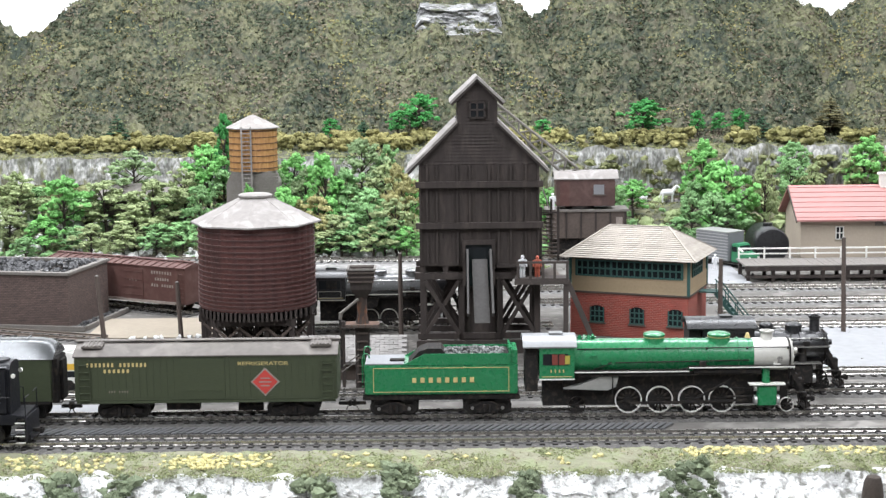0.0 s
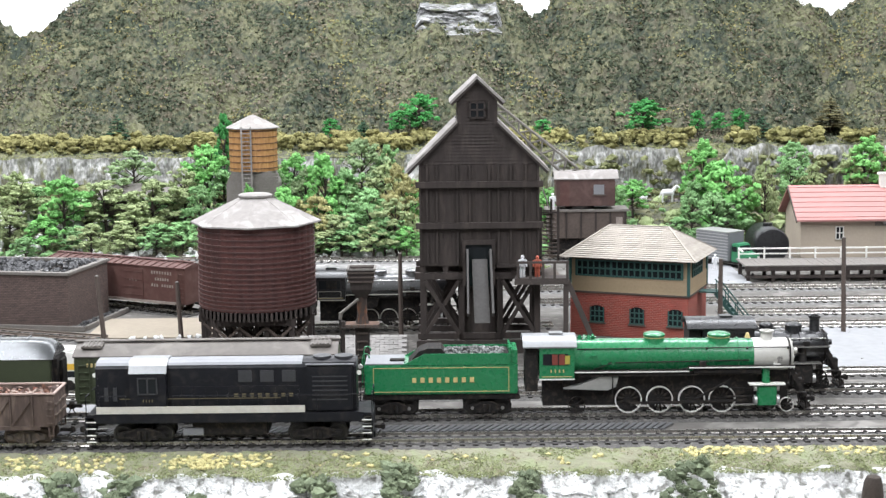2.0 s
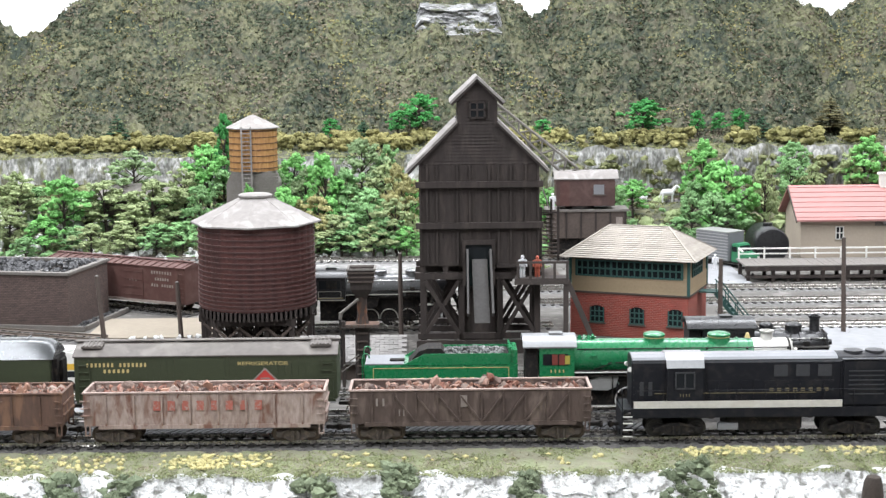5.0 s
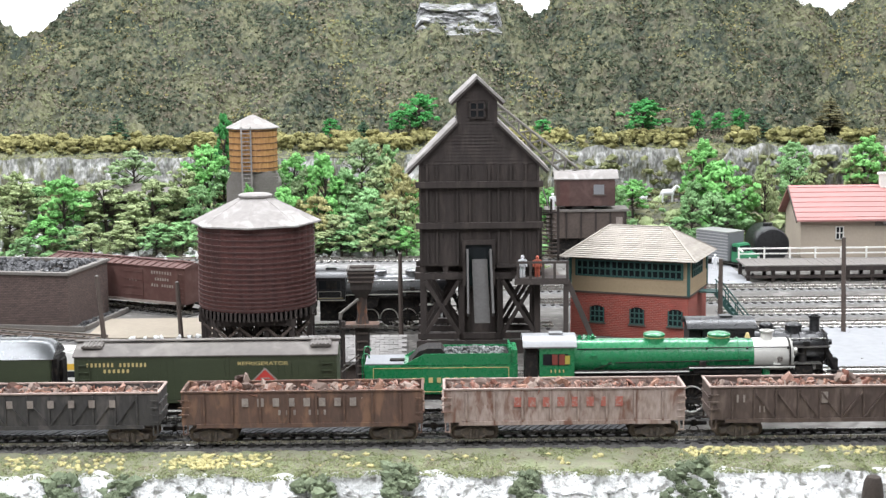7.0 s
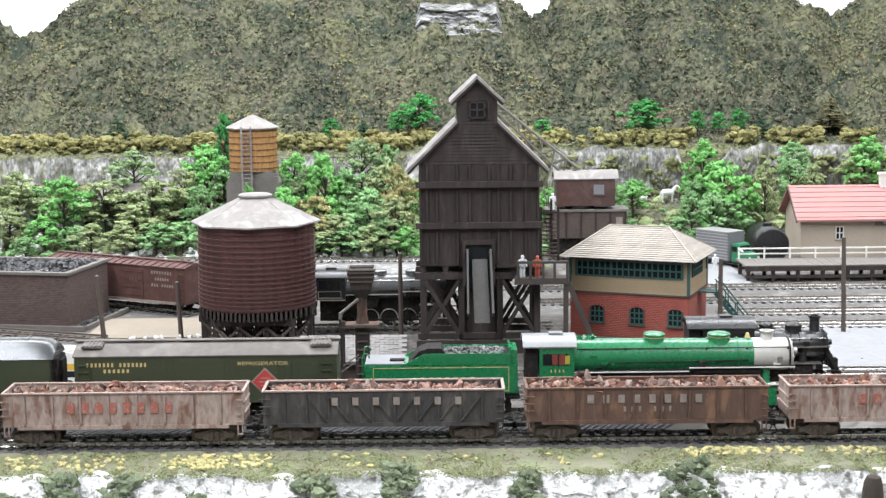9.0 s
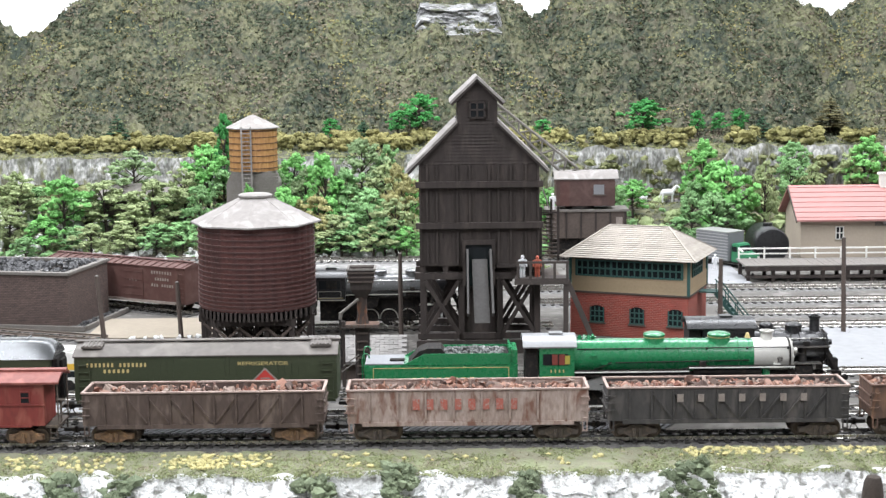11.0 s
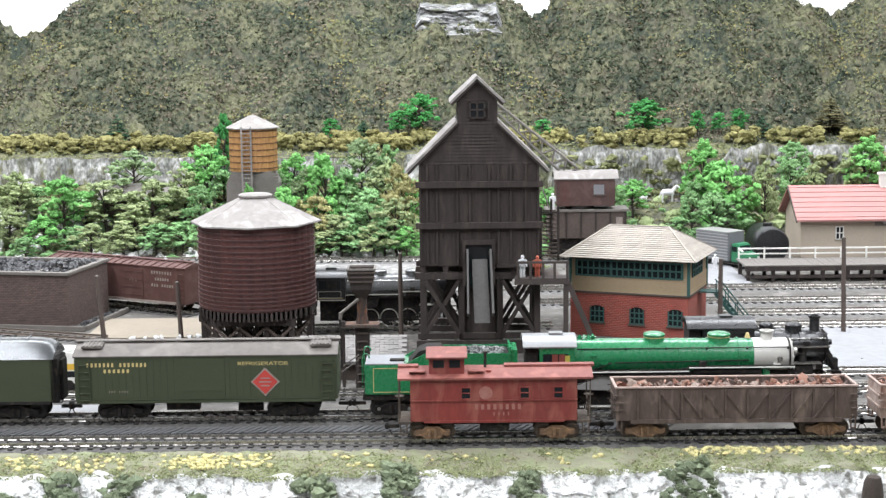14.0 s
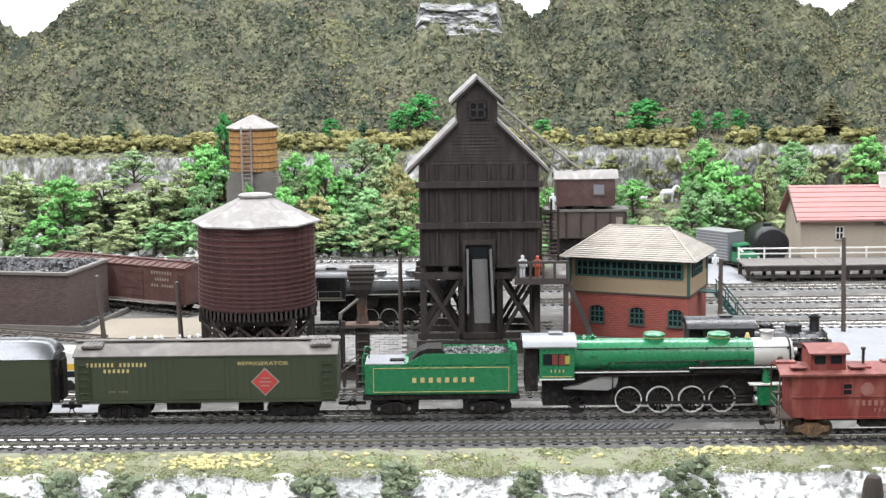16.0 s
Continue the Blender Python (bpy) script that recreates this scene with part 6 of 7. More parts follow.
    for yy in (2, 14):
        part("stringer", quick(bar, (L / 2 + 16, yy, 41), (L / 2 + 46, yy, 4), 1.2, 3.2), TEAL, st)
        part("top_rail", quick(bar, (L / 2 + 16, yy, 55), (L / 2 + 46, yy, 18), 1.0, 1.0), TEAL, st)
        for k in range(4):
            part("baluster", quick(box, L / 2 + 17 + k * 9, yy, 41 - k * 11, 0.9, 0.9, 13), TEAL, st)
    for k in range(9):
        part("tread", quick(box, L / 2 + 18 + k * 3.3, 8, 37.5 - k * 4.1, 3.4, 12, 0.7), TEAL, st)


signal_cabin()


# ---- coal bin, boxcar and sand tower ----
def coal_bin():
    t = thing("coal_bin", -365, 432, 0, -11.0, "dark brown brick coal bin heaped with coal", "coal bin")
    L, D, H = 230.0, 96.0, 52.0
    for nm, x, y, sx, sy in (("front", -L / 2, 2, L, 4), ("back", -L / 2, D - 2, L, 4), ("side", -2, D / 2, 4, D - 8), ("far_side", -L + 2, D / 2, 4, D - 8)):
        part("brick_wall", quick(box, x, y, 0, sx, sy, H), BRICK_DARK, t)
    part("divider", quick(box, -34, D / 2, 0, 4, D - 8.2, H - 1), BRICK_DARK, t)
    for x, y, sx, sy in ((-L / 2, 1.5, L + 5, 7), (-L / 2, D - 1.5, L + 5, 7), (-1.5, D / 2, 7, D - 10.2), (-34, D / 2, 5, D - 10.2)):
        part("coping", quick(box, x, y, H, sx, sy, 3.0, 0.4), GREY_WOOD, t, "grey concrete coping")
    bm = bmesh.new()
    for i in range(700):
        x, y = random.uniform(-L + 6, -4), random.uniform(6, D - 6)
        hump = 2.5 + 8 * math.exp(-(((x + 22) / 22) ** 2 + ((y - 48) / 34) ** 2)) + 5 * max(0, fbm(x, y, 50, 4))
        chunk(bm, x, y, H - 3 + hump + random.uniform(-1, 1), random.uniform(1.4, 3.6), 0.9)
    tagged(part("coal", bm, COAL, t, "heap of dull black coal"), kind="stuff")
    part("coal_bed", quick(box, -L / 2, D / 2, 0.5, L - 9, D - 9, H - 5), SOOT, t)
    kb = part("kerb", quick(box, -L / 2 + 6, -13, 0, L + 34, 3, 5, 0.5), GREY_WOOD, t)
    part("kerb_end", quick(box, 21.5, 42, 0, 3, 106, 5, 0.5), GREY_WOOD, kb)
    bm = bmesh.new()
    for i in range(320):
        if i % 2:
            chunk(bm, random.uniform(-L, 18), random.uniform(-10, -1), 1.2, random.uniform(0.8, 2.0), 0.8)
        else:
            chunk(bm, random.uniform(3, 19), random.uniform(-8, 92), 1.2, random.uniform(0.8, 2.0), 0.8)
    tagged(part("spilled_coal", bm, COAL, t), kind="stuff")


coal_bin()


def boxcar():
    t = thing("boxcar", -333, 548, 0, -30.0, "brown boxcar with white lettering parked on a siding", "freight car")
    L, W = 93.0, 16.5
    part("body", quick(box, 0, 0, 12, 2 * L, 2 * W, 37, 0.5), BOXCAR, t)
    bm = bmesh.new()
    prism(bm, [(-W - 1, 48.6), (W + 1, 48.6), (W + 1, 49.6), (0, 53.2), (-W - 1, 49.6)], -L - 0.8, L + 0.8)
    rf = part("roof", bm, BOXCAR, t)
    for i in range(19):
        part("roof_rib", quick(bar, (-90 + i * 10, -W - 0.6, 50.0), (-90 + i * 10, 0, 53.7), 1.0), BOXCAR, rf)
    part("roof_walk", quick(box, 0, 0, 53.6, 2 * L, 5.5, 0.8), BOXCAR, t)
    d = part("door", quick(box, 26, -W - 0.4, 14, 26, 1.0, 32, 0.2), BOXCAR, t)
    for k in range(4):
        part("door_rib", quick(box, 26, -W - 1.1, 18 + k * 8, 24, 0.7, 0.8), BOXCAR, d)
    part("sill", quick(box, 16, -W - 0.5, 11.4, 130, 1.2, 2.6), FADED_WHITE, t, "pale weathered side sill")
    for k in range(7):
        part("rung", quick(box, L - 5, -W - 0.9, 14 + k * 4.8, 7, 0.9, 0.7), BOXCAR, t)
    part("ladder_rail", quick(box, L - 8.5, -W - 0.7, 12, 0.8, 0.9, 36), BOXCAR, t)
    bars(t, "mmmmmmmm", 49, 77, 41.5, 3.6, -W - 0.3, FADED_WHITE)
    bars(t, "mmmmmm", 54, 73, 35, 3.2, -W - 0.3, FADED_WHITE)
    bars(t, "mmm mmmmm", 49, 79, 28.6, 3.2, -W - 0.3, FADED_WHITE)
    bars(t, "mm", -24, -9, 39, 5, -W - 0.3, FADED_WHITE)
    bars(t, "III", 20, 32, 33, 2.2, -W - 1.2, FADED_WHITE, "number_bars")
    for s in (-1, 1):
        truck(t, s * 68, SOOT, half=10)
        coupler(t, s * L, s, SOOT)


boxcar()
bt2 = track(548, -90, 96, near=False, rz=-30, cx=-333, label="dark siding track under the brown boxcar")


def sand_tower():
    t = thing("sand_tower", -65, 168, 0, 0, "dark rusty sanding tower with a square hopper", "sand tower")
    col = part("column", quick(box, 0, 0, 0, 8.4, 8.4, 50, 0.4), TOWER_WOOD, t)
    for x in (-4.4, 4.4):
        for y in (-4.4, 4.4):
            part("corner_post", quick(box, x, y, 0, 2.4, 2.4, 50.5), TOWER_WOOD, col)
    for k in range(7):
        part("cleat", quick(box, 0, -5.4, 5 + k * 6.6, 9.0, 1.0, 1.2), PLANK_WOOD, col)
    pl = part("platform", quick(box, 0, 0, 50.5, 27, 17, 2.0, 0.4), RUST, t, "rusty drip plate")
    for k in range(5):
        part("plank_end", quick(box, -11 + k * 5.5, -8.8, 50.2, 4.6, 1.2, 2.6, 0.2), PLANK_WOOD, pl)
    part("drum", quick(lathe, [(5.6, 52.5), (5.0, 54), (3.9, 60), (3.9, 71), (4.6, 75)], 18), DARK_RUST, t, "rust streaked feed drum", smooth=True)
    bm = bmesh.new()
    lathe(bm, [(5.6, 73.5), (12.0, 81), (12.4, 87), (14.0, 88), (14.6, 96.5), (13.2, 96.5), (12.6, 92)], 4, None, radians(45))
    hop = part("hopper", bm, TOWER_WOOD, t)
    for z, w in ((86.8, 19.4), (90.5, 20.6), (94.0, 21.0)):
        part("batten", quick(box, 0, -w / 2 - 0.2, z, w + 1.4, 1.0, 1.1), PLANK_WOOD, hop)
    bm = bmesh.new()
    for q in (-1, 1):
        box(bm, 0, q * 10.4, 96.4, 23.0, 1.6, 1.5)
        box(bm, q * 10.7, 0, 96.4, 1.6, 19.0, 1.5)
    part("rim", bm, GREY_WOOD, hop, "grey timber rim")
    part("sand", quick(box, 0, 0, 92, 17.4, 17.4, 1.5), SAND, t)
    sp = bmesh.new()
    rod(sp, (-2.5, -4, 73), (-16.5, -7, 62), 1.2, 8)
    rod(sp, (-16.5, -7, 62.6), (-17.2, -7, 57), 1.7, 8, 1.2)
    part("spout", sp, GREY_WOOD, t, "grey bent sand spout")
    hs = bmesh.new()
    rod(hs, (-17.2, -7, 58), (-16.6, -7, 18), 1.0, 8)
    rod(hs, (-16.6, -7, 50), (-10.5, -7, 48), 1.1, 8)
    part("hose", hs, SOOT, t)
    part("frame_post", quick(box, -15.5, 2, 0, 2.6, 2.6, 54), TOWER_WOOD, t)
    bm = bmesh.new()
    bar(bm, (-17, -5, 14), (-3, -5.6, 24), 0.9)
    bar(bm, (-17, -5, 18), (-3, -5.6, 28), 0.9)
    bar(bm, (-17, 2, 46), (-3, 2, 50), 1.4)
    part("stay", bm, GREY_WOOD, t)


sand_tower()


def shed():
    t = thing("shed", -76, 222, 0, 0, "low shed with a whitewashed shingle roof", "shed")
    part("wall", quick(box, 0, 0, 0, 84, 52, 16), PLANK_WOOD, t)
    bm = bmesh.new()
    prism(bm, [(-32, 15.5), (0, 31), (32, 15.5), (32, 14), (-32, 14)], -45, 45)
    rf = part("roof", bm, WHITE_SHINGLE, t)
    sh = None
    for k in range(11):
        n = 12
        for i in range(n):
            y, z = -32 + k * 2.9, 15.7 + k * 1.405
            o = (i * 7.5 + (3.7 if k % 2 else 0)) - 44.5
            if sh is None:
                sh = part("shingle", quick(bar, (0, -0.3, 0.4), (0, 3.0, 1.9), 6.9, 0.8), WHITE_SHINGLE, rf, at=(o + 3.6, y, z))
            elif o + 7.2 < 45.5:
                again(sh, rf, (o + 3.6, y, z + random.uniform(0, 0.5)))


shed()


def pole(x, y, h, lean, label="plain brown wooden utility pole"):
    t = thing("utility_pole", x, y, 0, 0, label, "pole", "yard poles")
    part("shaft", quick(rod, (0, 0, 0), (lean, 0, h), 2.4, 10, 1.9), PLANK_WOOD, t, smooth=True)
    part("cap", quick(rod, (lean, 0, h - 0.2), (lean, 0, h + 0.6), 2.1, 10, 1.2), GREY_WOOD, t)


pole(-318, 372, 61, -4.5)
pole(-246, 374, 54, -2.5)
pole(-40, 374, 79, 0)
pole(374, 372, 90, -2)
pole(252, 338, 76, 0)


# ---- station, platform and their surroundings ----
def station():
    t = thing("station_building", 438, 815, 0, 0, "cream stucco station with a pink-red roof", "building")
    part("wall", quick(box, 130, 44, 0, 260, 88, 55), STUCCO, t)
    bm = bmesh.new()
    prism(bm, [(0, 55), (88, 55), (44, 85)], 0, 260)
    part("gable", bm, STUCCO, t)
    for s in (0, 1):
        bm = bmesh.new()
        if s == 0:
            prism(bm, [(-9, 50.5), (44, 88), (44, 90), (-9, 52.8)], -8, 268)
        else:
            prism(bm, [(97, 50.5), (44, 88), (44, 90), (97, 52.8)], -8, 268)
        rf = part("roof", bm, PINK_ROOF, t)
        for k in range(7):
            y = -9 + (k + 0.5) * 53 / 7 if s == 0 else 97 - (k + 0.5) * 53 / 7
            z = 52.9 + (k + 0.5) * 37.2 / 7
            part("seam", quick(box, 130, y, z, 276, 0.7, 0.5), PINK_ROOF, rf)
    part("barge_board", quick(bar, (-8.4, -9, 50.5), (-8.4, 44, 88), 1.2, 3.4), PLANK_WOOD, t)
    part("corner_board", quick(box, 0, 0, 0, 3.0, 3.0, 54), STUCCO, t)
    w = part("window", quick(box, 46, -0.6, 28, 9, 0.8, 15), WINDOW_DARK, t)
    bm = bmesh.new()
    for x in (41.5, 46, 50.5):
        box(bm, x, -1.2, 27.5, 1.2, 1.0, 16)
    for z in (27.4, 35, 42.6):
        box(bm, 46, -1.2, z, 10.5, 1.0, 1.2)
    part("frame", bm, WHITE, w)
    part("sign_board", quick(box, 100, -1.0, 44, 22, 1.0, 5), GREY_WOOD, t)
    ch = part("chimney", quick(box, 112, 44, 82, 12, 10, 20, 0.5), WHITE, t)
    part("cap", quick(box, 112, 44, 102, 16, 13, 3, 0.5), WHITE, ch)


station()
hut = thing("small_hut", 540, 735, 19, 0, "small dark hut on the platform", "hut")
part("wall", quick(box, 0, 0, 0, 34, 34, 34), PLANK_WOOD, hut)
part("roof", quick(box, 0, 0, 34, 42, 42, 3, 0.6), TOWER_WOOD, hut)
for k in range(9):
    part("board", quick(box, 0, -17.3, 1 + k * 3.7, 33, 0.6, 3.1), PLANK_WOOD, hut)


def platform():
    t = thing("station_platform", 340, 666, 0, 0, "raised wooden platform with a white railing", "platform")
    L = 430
    dk = part("deck", quick(box, L / 2, 28, 17.4, L, 56, 0.8), GREY_WOOD, t)
    for k in range(72):
        if k == 0:
            pl = part("plank", quick(box, 0, 28, 0, 5.6, 57, 0.9), GREY_WOOD, dk, at=(3, 0, 18.1))
        else:
            again(pl, dk, (3 + k * 6.0, 0, 18.1 + random.uniform(-0.15, 0.15)))
    part("fascia", quick(box, L / 2, 0.5, 12.5, L, 2.0, 4.6), TOWER_WOOD, t)
    part("lower_beam", quick(box, L / 2, 1, 4.5, L, 2.0, 3.0), TOWER_WOOD, t)
    for k in range(16):
        x = 4 + k * 28
        if x < L:
            part("post", quick(box, x, 3, 0, 4, 4, 17), TOWER_WOOD, t)
            part("post", quick(box, x, 50, 0, 4, 4, 17), TOWER_WOOD, t)
    rl = part("railing", quick(box, 92, 54, 30, 180, 1.4, 1.6), WHITE, t, "white painted railing")
    part("middle_rail", quick(box, 92, 54, 24, 180, 1.2, 1.4), WHITE, rl)
    part("end_rail", quick(box, 3, 42, 30, 1.4, 24, 1.6), WHITE, rl)
    for k in range(7):
        part("post", quick(box, 3 + k * 29.6, 54, 18, 1.8, 1.8, 14), WHITE, rl)


platform()
sg = thing("platform_sign", 512, 700, 19, 0, "white diamond sign on a thin post", "sign")
part("post", quick(rod, (0, 0, 0), (0, 0, 36), 0.8, 8), WHITE, sg)
part("board", quick(prism, [(-5, 36), (0, 43), (5, 36), (0, 31)], -0.6, 0.6, "y"), WHITE, sg)


def lorry():
    t = thing("delivery_truck", 345, 792, 0, -50.0, "green delivery truck with a pale grey box body", "truck")
    part("chassis", quick(box, 0, 0, 5, 76, 20, 3), SOOT, t)
    bx = part("cargo_box", quick(box, -14, 0, 8, 50, 30, 34, 0.8), GREY_PANEL, t, "pale grey ribbed cargo box")
    for k in range(9):
        part("rib", quick(box, -14, -15.2, 10 + k * 3.6, 49, 0.7, 1.0), SILVER, bx)
    part("box_roof", quick(box, -14, 0, 41.8, 50.5, 30.5, 1.0), SILVER, bx)
    bm = bmesh.new()
    prism(bm, [(12, 7), (38, 7), (38, 17), (27, 19), (23, 29), (13, 29.5)], -11.5, 11.5, "y")
    bmesh.ops.bevel(bm, geom=bm.edges[:], offset=1.2, segments=2, affect="EDGES")
    cb = part("cab", bm, TRUCK_GREEN, t)
    part("side_window", quick(box, 18, -11.7, 20, 7, 0.5, 6), WINDOW_DARK, cb)
    part("windscreen", quick(bar, (26.6, 0, 19.5), (23.8, 0, 27.0), 18, 0.6), WINDOW_DARK, cb)
    part("bumper", quick(box, 39, 0, 5, 1.6, 23, 3), SILVER, t)
    for s in (-1, 1):
        part("headlight", quick(rod, (38, s * 8, 13), (39, s * 8, 13), 1.8, 10), WHITE, cb)
        part("fender", quick(box, 31, s * 10.5, 8.5, 13, 4, 3, 1.0), TRUCK_GREEN, cb)
        for x in (-24, 31):
            w = part("wheel", quick(rod, (x, s * 9, 5.2), (x, s * 12.5, 5.2), 5.2, 18), SOOT, t)
            part("hub", quick(rod, (x, s * 12.4, 5.2), (x, s * 12.8, 5.2), 2.0, 10), SILVER, w)


lorry()


def van():
    t = thing("delivery_van", -314, 178, 0, 0, "small white van with a yellow stripe", "van")
    bd = part("body", quick(box, 0, 0, 4, 44, 22, 29, 2.0), WHITE, t)
    part("stripe", quick(box, 0, 0, 17, 44.4, 22.4, 5), YELLOW, bd)
    part("window", quick(box, 0, 0, 11, 44.3, 22.3, 5), WINDOW_DARK, bd)
    for x in (-13, 13):
        for s in (-1, 1):
            part("wheel", quick(rod, (x, s * 8, 4.4), (x, s * 11.4, 4.4), 4.4, 16), SOOT, t)


van()
ot = thing("oil_tank", 394, 775, 0, 0, "black horizontal oil tank seen end on", "tank")
bm = bmesh.new()
lathe(bm, [(12, -1), (19.5, 0.5), (21, 3), (21, 62), (19.5, 64), (12, 65)], 28, Matrix.Translation((0, 0, 26)) @ Matrix.Rotation(radians(-90), 4, "X"))
part("shell", bm, BLACK, ot, smooth=True)
for y in (14, 50):
    part("cradle", quick(box, 0, y, 0, 34, 6, 12), GREY_WOOD, ot)
part("manhole", quick(rod, (0, 30, 45), (0, 30, 50), 6, 16), BLACK, ot)
figure(322, 755, 0, FIG_WHITE, "tiny white painted figurine near the green truck", 20)
figure(134, 815, 68, FIG_WHITE, "tiny white figurine on the crane wagon", 20)


def crane():
    t = thing("crane_wagon", 170, 850, 0, 0, "brown railway crane wagon with a lattice boom", "crane")
    wg = part("wagon", quick(box, 8, 0, 30, 96, 40, 34, 0.5), PLANK_WOOD, t)
    for k in range(6):
        part("stake", quick(box, -36 + k * 18, -20.6, 30, 2.2, 1.4, 34), TOWER_WOOD, wg)
    part("deck", quick(box, 8, 0, 63, 102, 44, 2.6), GREY_WOOD, t)
    part("lettering", quick(box, 47, -20.5, 44, 8, 0.5, 12), FADED_WHITE, wg)
    part("underframe", quick(box, 8, 0, 15, 90, 24, 15), SOOT, t)
    for s in (-1, 1):
        truck(t, 8 + s * 32, SOOT, half=10)
    part("turntable", quick(lathe, [(18, 65.6), (18, 70)], 24), SOOT, t)
    cb = part("cab", quick(box, 6, 0, 69.6, 72, 36, 34, 0.5), CRANE_BROWN, t)
    up = [19.5 * (i / 6 - 1) for i in range(13)]
    bm = bmesh.new()
    prism(bm, [(y, 103.5 + 9.5 * (1 - (y / 19.5) ** 2)) for y in up] + [(y, 102.5 + 9 * (1 - (y / 19.5) ** 2)) for y in up[::-1]], -33, 46)
    part("cab_roof", bm, ROOF_PALE, cb, "whitish curved roof", smooth=True)
    w = part("window", quick(box, 22, -18.2, 84, 13, 0.6, 12), GREY_PANEL, cb)
    part("sill", quick(box, 22, -18.7, 82.4, 16, 1.2, 1.6), PLANK_WOOD, w)
    part("end_window", quick(box, 42.2, -4, 86, 0.6, 7, 11), GREY_PANEL, cb)
    part("door", quick(box, -20, -18.3, 70, 12, 0.6, 30), BOXCAR, cb)
    # lattice boom
    boom = new("boom")
    boom.parent = t
    a, b = Vector((-8, 0, 108)), Vector((-106, 10, 194))
    d = (b - a)
    side, upv = Vector((0, 1, 0)), Vector((0.66, 0, 0.75))
    for sy in (-5, 5):
        for su in (-4.5, 4.5):
            k0, k1 = (0.5, 1.0), (1.0, 0.35)
            part("chord", quick(rod, a + side * sy + upv * su * 2.0, b + side * sy * 0.4 + upv * su * 0.9, 1.5, 6), GREY_WOOD, boom)
    n = 14
    for i in range(n):
        f0, f1 = i / n, (i + 1) / n
        for sy in (-5, 5):
            s0 = -1 if i % 2 else 1
            p = a + d * f0 + side * sy * (1 - 0.6 * f0) + upv * 9.0 * s0 * (1 - 0.55 * f0)
            q = a + d * f1 + side * sy * (1 - 0.6 * f1) - upv * 9.0 * s0 * (1 - 0.55 * f1)
            part("lacing", quick(rod, p, q, 1.0, 6), GREY_WOOD, boom)
    for y in (-4, 0, 4):
        part("cable", quick(rod, (10, y, 112), b + Vector((0, y * 0.4, 2)), 0.45, 6), GREY_WOOD, boom)
    part("cable", quick(rod, b, b + Vector((2, 0, -92)), 0.45, 6), GREY_WOOD, boom)
    part("strut", quick(rod, (-50, 6, 66), a + d * 0.55, 0.9, 6), GREY_WOOD, boom)
    part("strut", quick(rod, (-38, -6, 66), a + d * 0.62, 0.9, 6), GREY_WOOD, boom)


crane()


def small_tank():
    t = thing("roof_water_tank", -245, 950, 0, 0, "tan wooden water tank on a grey timber base", "water tank")
    bs = part("base_house", quick(box, 0, 0, 0, 66, 50, 92), GREY_WOOD, t, "grey boarded timber base")
    for k in range(12):
        part("board", quick(box, 4, -25.5, 60 + k * 3.8, 60, 0.8, 3.4), GREY_WOOD, bs)
    bm = bmesh.new()
    prism(bm, [(-33, 92), (33, 92), (26, 108), (-26, 108)], -25, 25, "y")
    part("skirt", bm, GREY_WOOD, bs)
    bm = bmesh.new()
    n = 72
    rings = [[bm.verts.new(((31 - (0.6 if i % 3 == 0 else 0)) * math.cos(2 * math.pi * i / n), (31 - (0.6 if i % 3 == 0 else 0)) * math.sin(2 * math.pi * i / n), z)) for i in range(n)] for z in (108.2, 163)]
    for i in range(n):
        bm.faces.new((rings[0][i], rings[0][(i + 1) % n], rings[1][(i + 1) % n], rings[1][i]))
    bm.faces.new(rings[1])
    part("barrel", bm, TANK_TAN, t)
    for k in range(7):
        part("hoop", quick(lathe, [(30, -0.5), (31.6, -0.5), (31.6, 0.5), (30, 0.5)], 40, Matrix.Translation((0, 0, 112 + k * 8))), RUST, t)
    rf = part("roof", quick(lathe, [(33, 162.4), (35, 162.8), (35, 164), (4, 179), (0.5, 180)], 12), ROOF_PALE, t, "pale conical roof")
    ld = part("ladder", quick(box, -11, -33.5, 76, 1.8, 1.2, 90), ROOF_PALE, t)
    part("ladder_rail", quick(box, 1, -33.5, 76, 1.8, 1.2, 90), ROOF_PALE, ld)
    for k in range(17):
        part("rung", quick(box, -5, -33.5, 79 + k * 5.2, 11, 0.8, 1.2), ROOF_PALE, ld)


small_tank()
hh = thing("hut", -415, 1040, 36, 0, "grey-roofed hut among the trees", "hut")
part("wall", quick(box, 0, 0, -10, 110, 50, 40), PLANK_WOOD, hh)
part("roof", quick(prism, [(-32, 29), (0, 48), (32, 29), (32, 27), (-32, 27)], -60, 60), GREY_WOOD, hh)


def horse(x, y, z, s, material, label):
    bm = bmesh.new()
    lathe(bm, [(2.0, -9), (4.4, -7), (4.8, 0), (4.3, 6), (2.2, 9)], 14, Matrix.Translation((0, 0, 14)) @ ALONG_X)
    for px in (-6.5, 6.5):
        for py in (-2.2, 2.2):
            rod(bm, (px + 0.5 * py, py, 0), (px, py, 12), 0.9, 8, 1.7)
    rod(bm, (7, 0, 16), (12, 0, 23), 3.0, 10, 1.8)
    rod(bm, (11, 0, 23.5), (16, 0, 20.5), 1.9, 10, 1.2)
    rod(bm, (-8.5, 0, 16), (-12, 0, 7), 1.0, 8, 0.5)
    bm.transform(Matrix.Scale(s, 4))
    tagged(part("horse_figure", bm, material, smooth=True, at=(x, y, z)), label, "model horse")


horse(312, 1072, terrain(312, 1072) + 0.2, 1.0, FIG_WHITE, "small white model horse on the grass")
horse(280, 1078, terrain(280, 1078) + 0.2, 0.5, FIG_WHITE, "tiny white model foal on the grass")
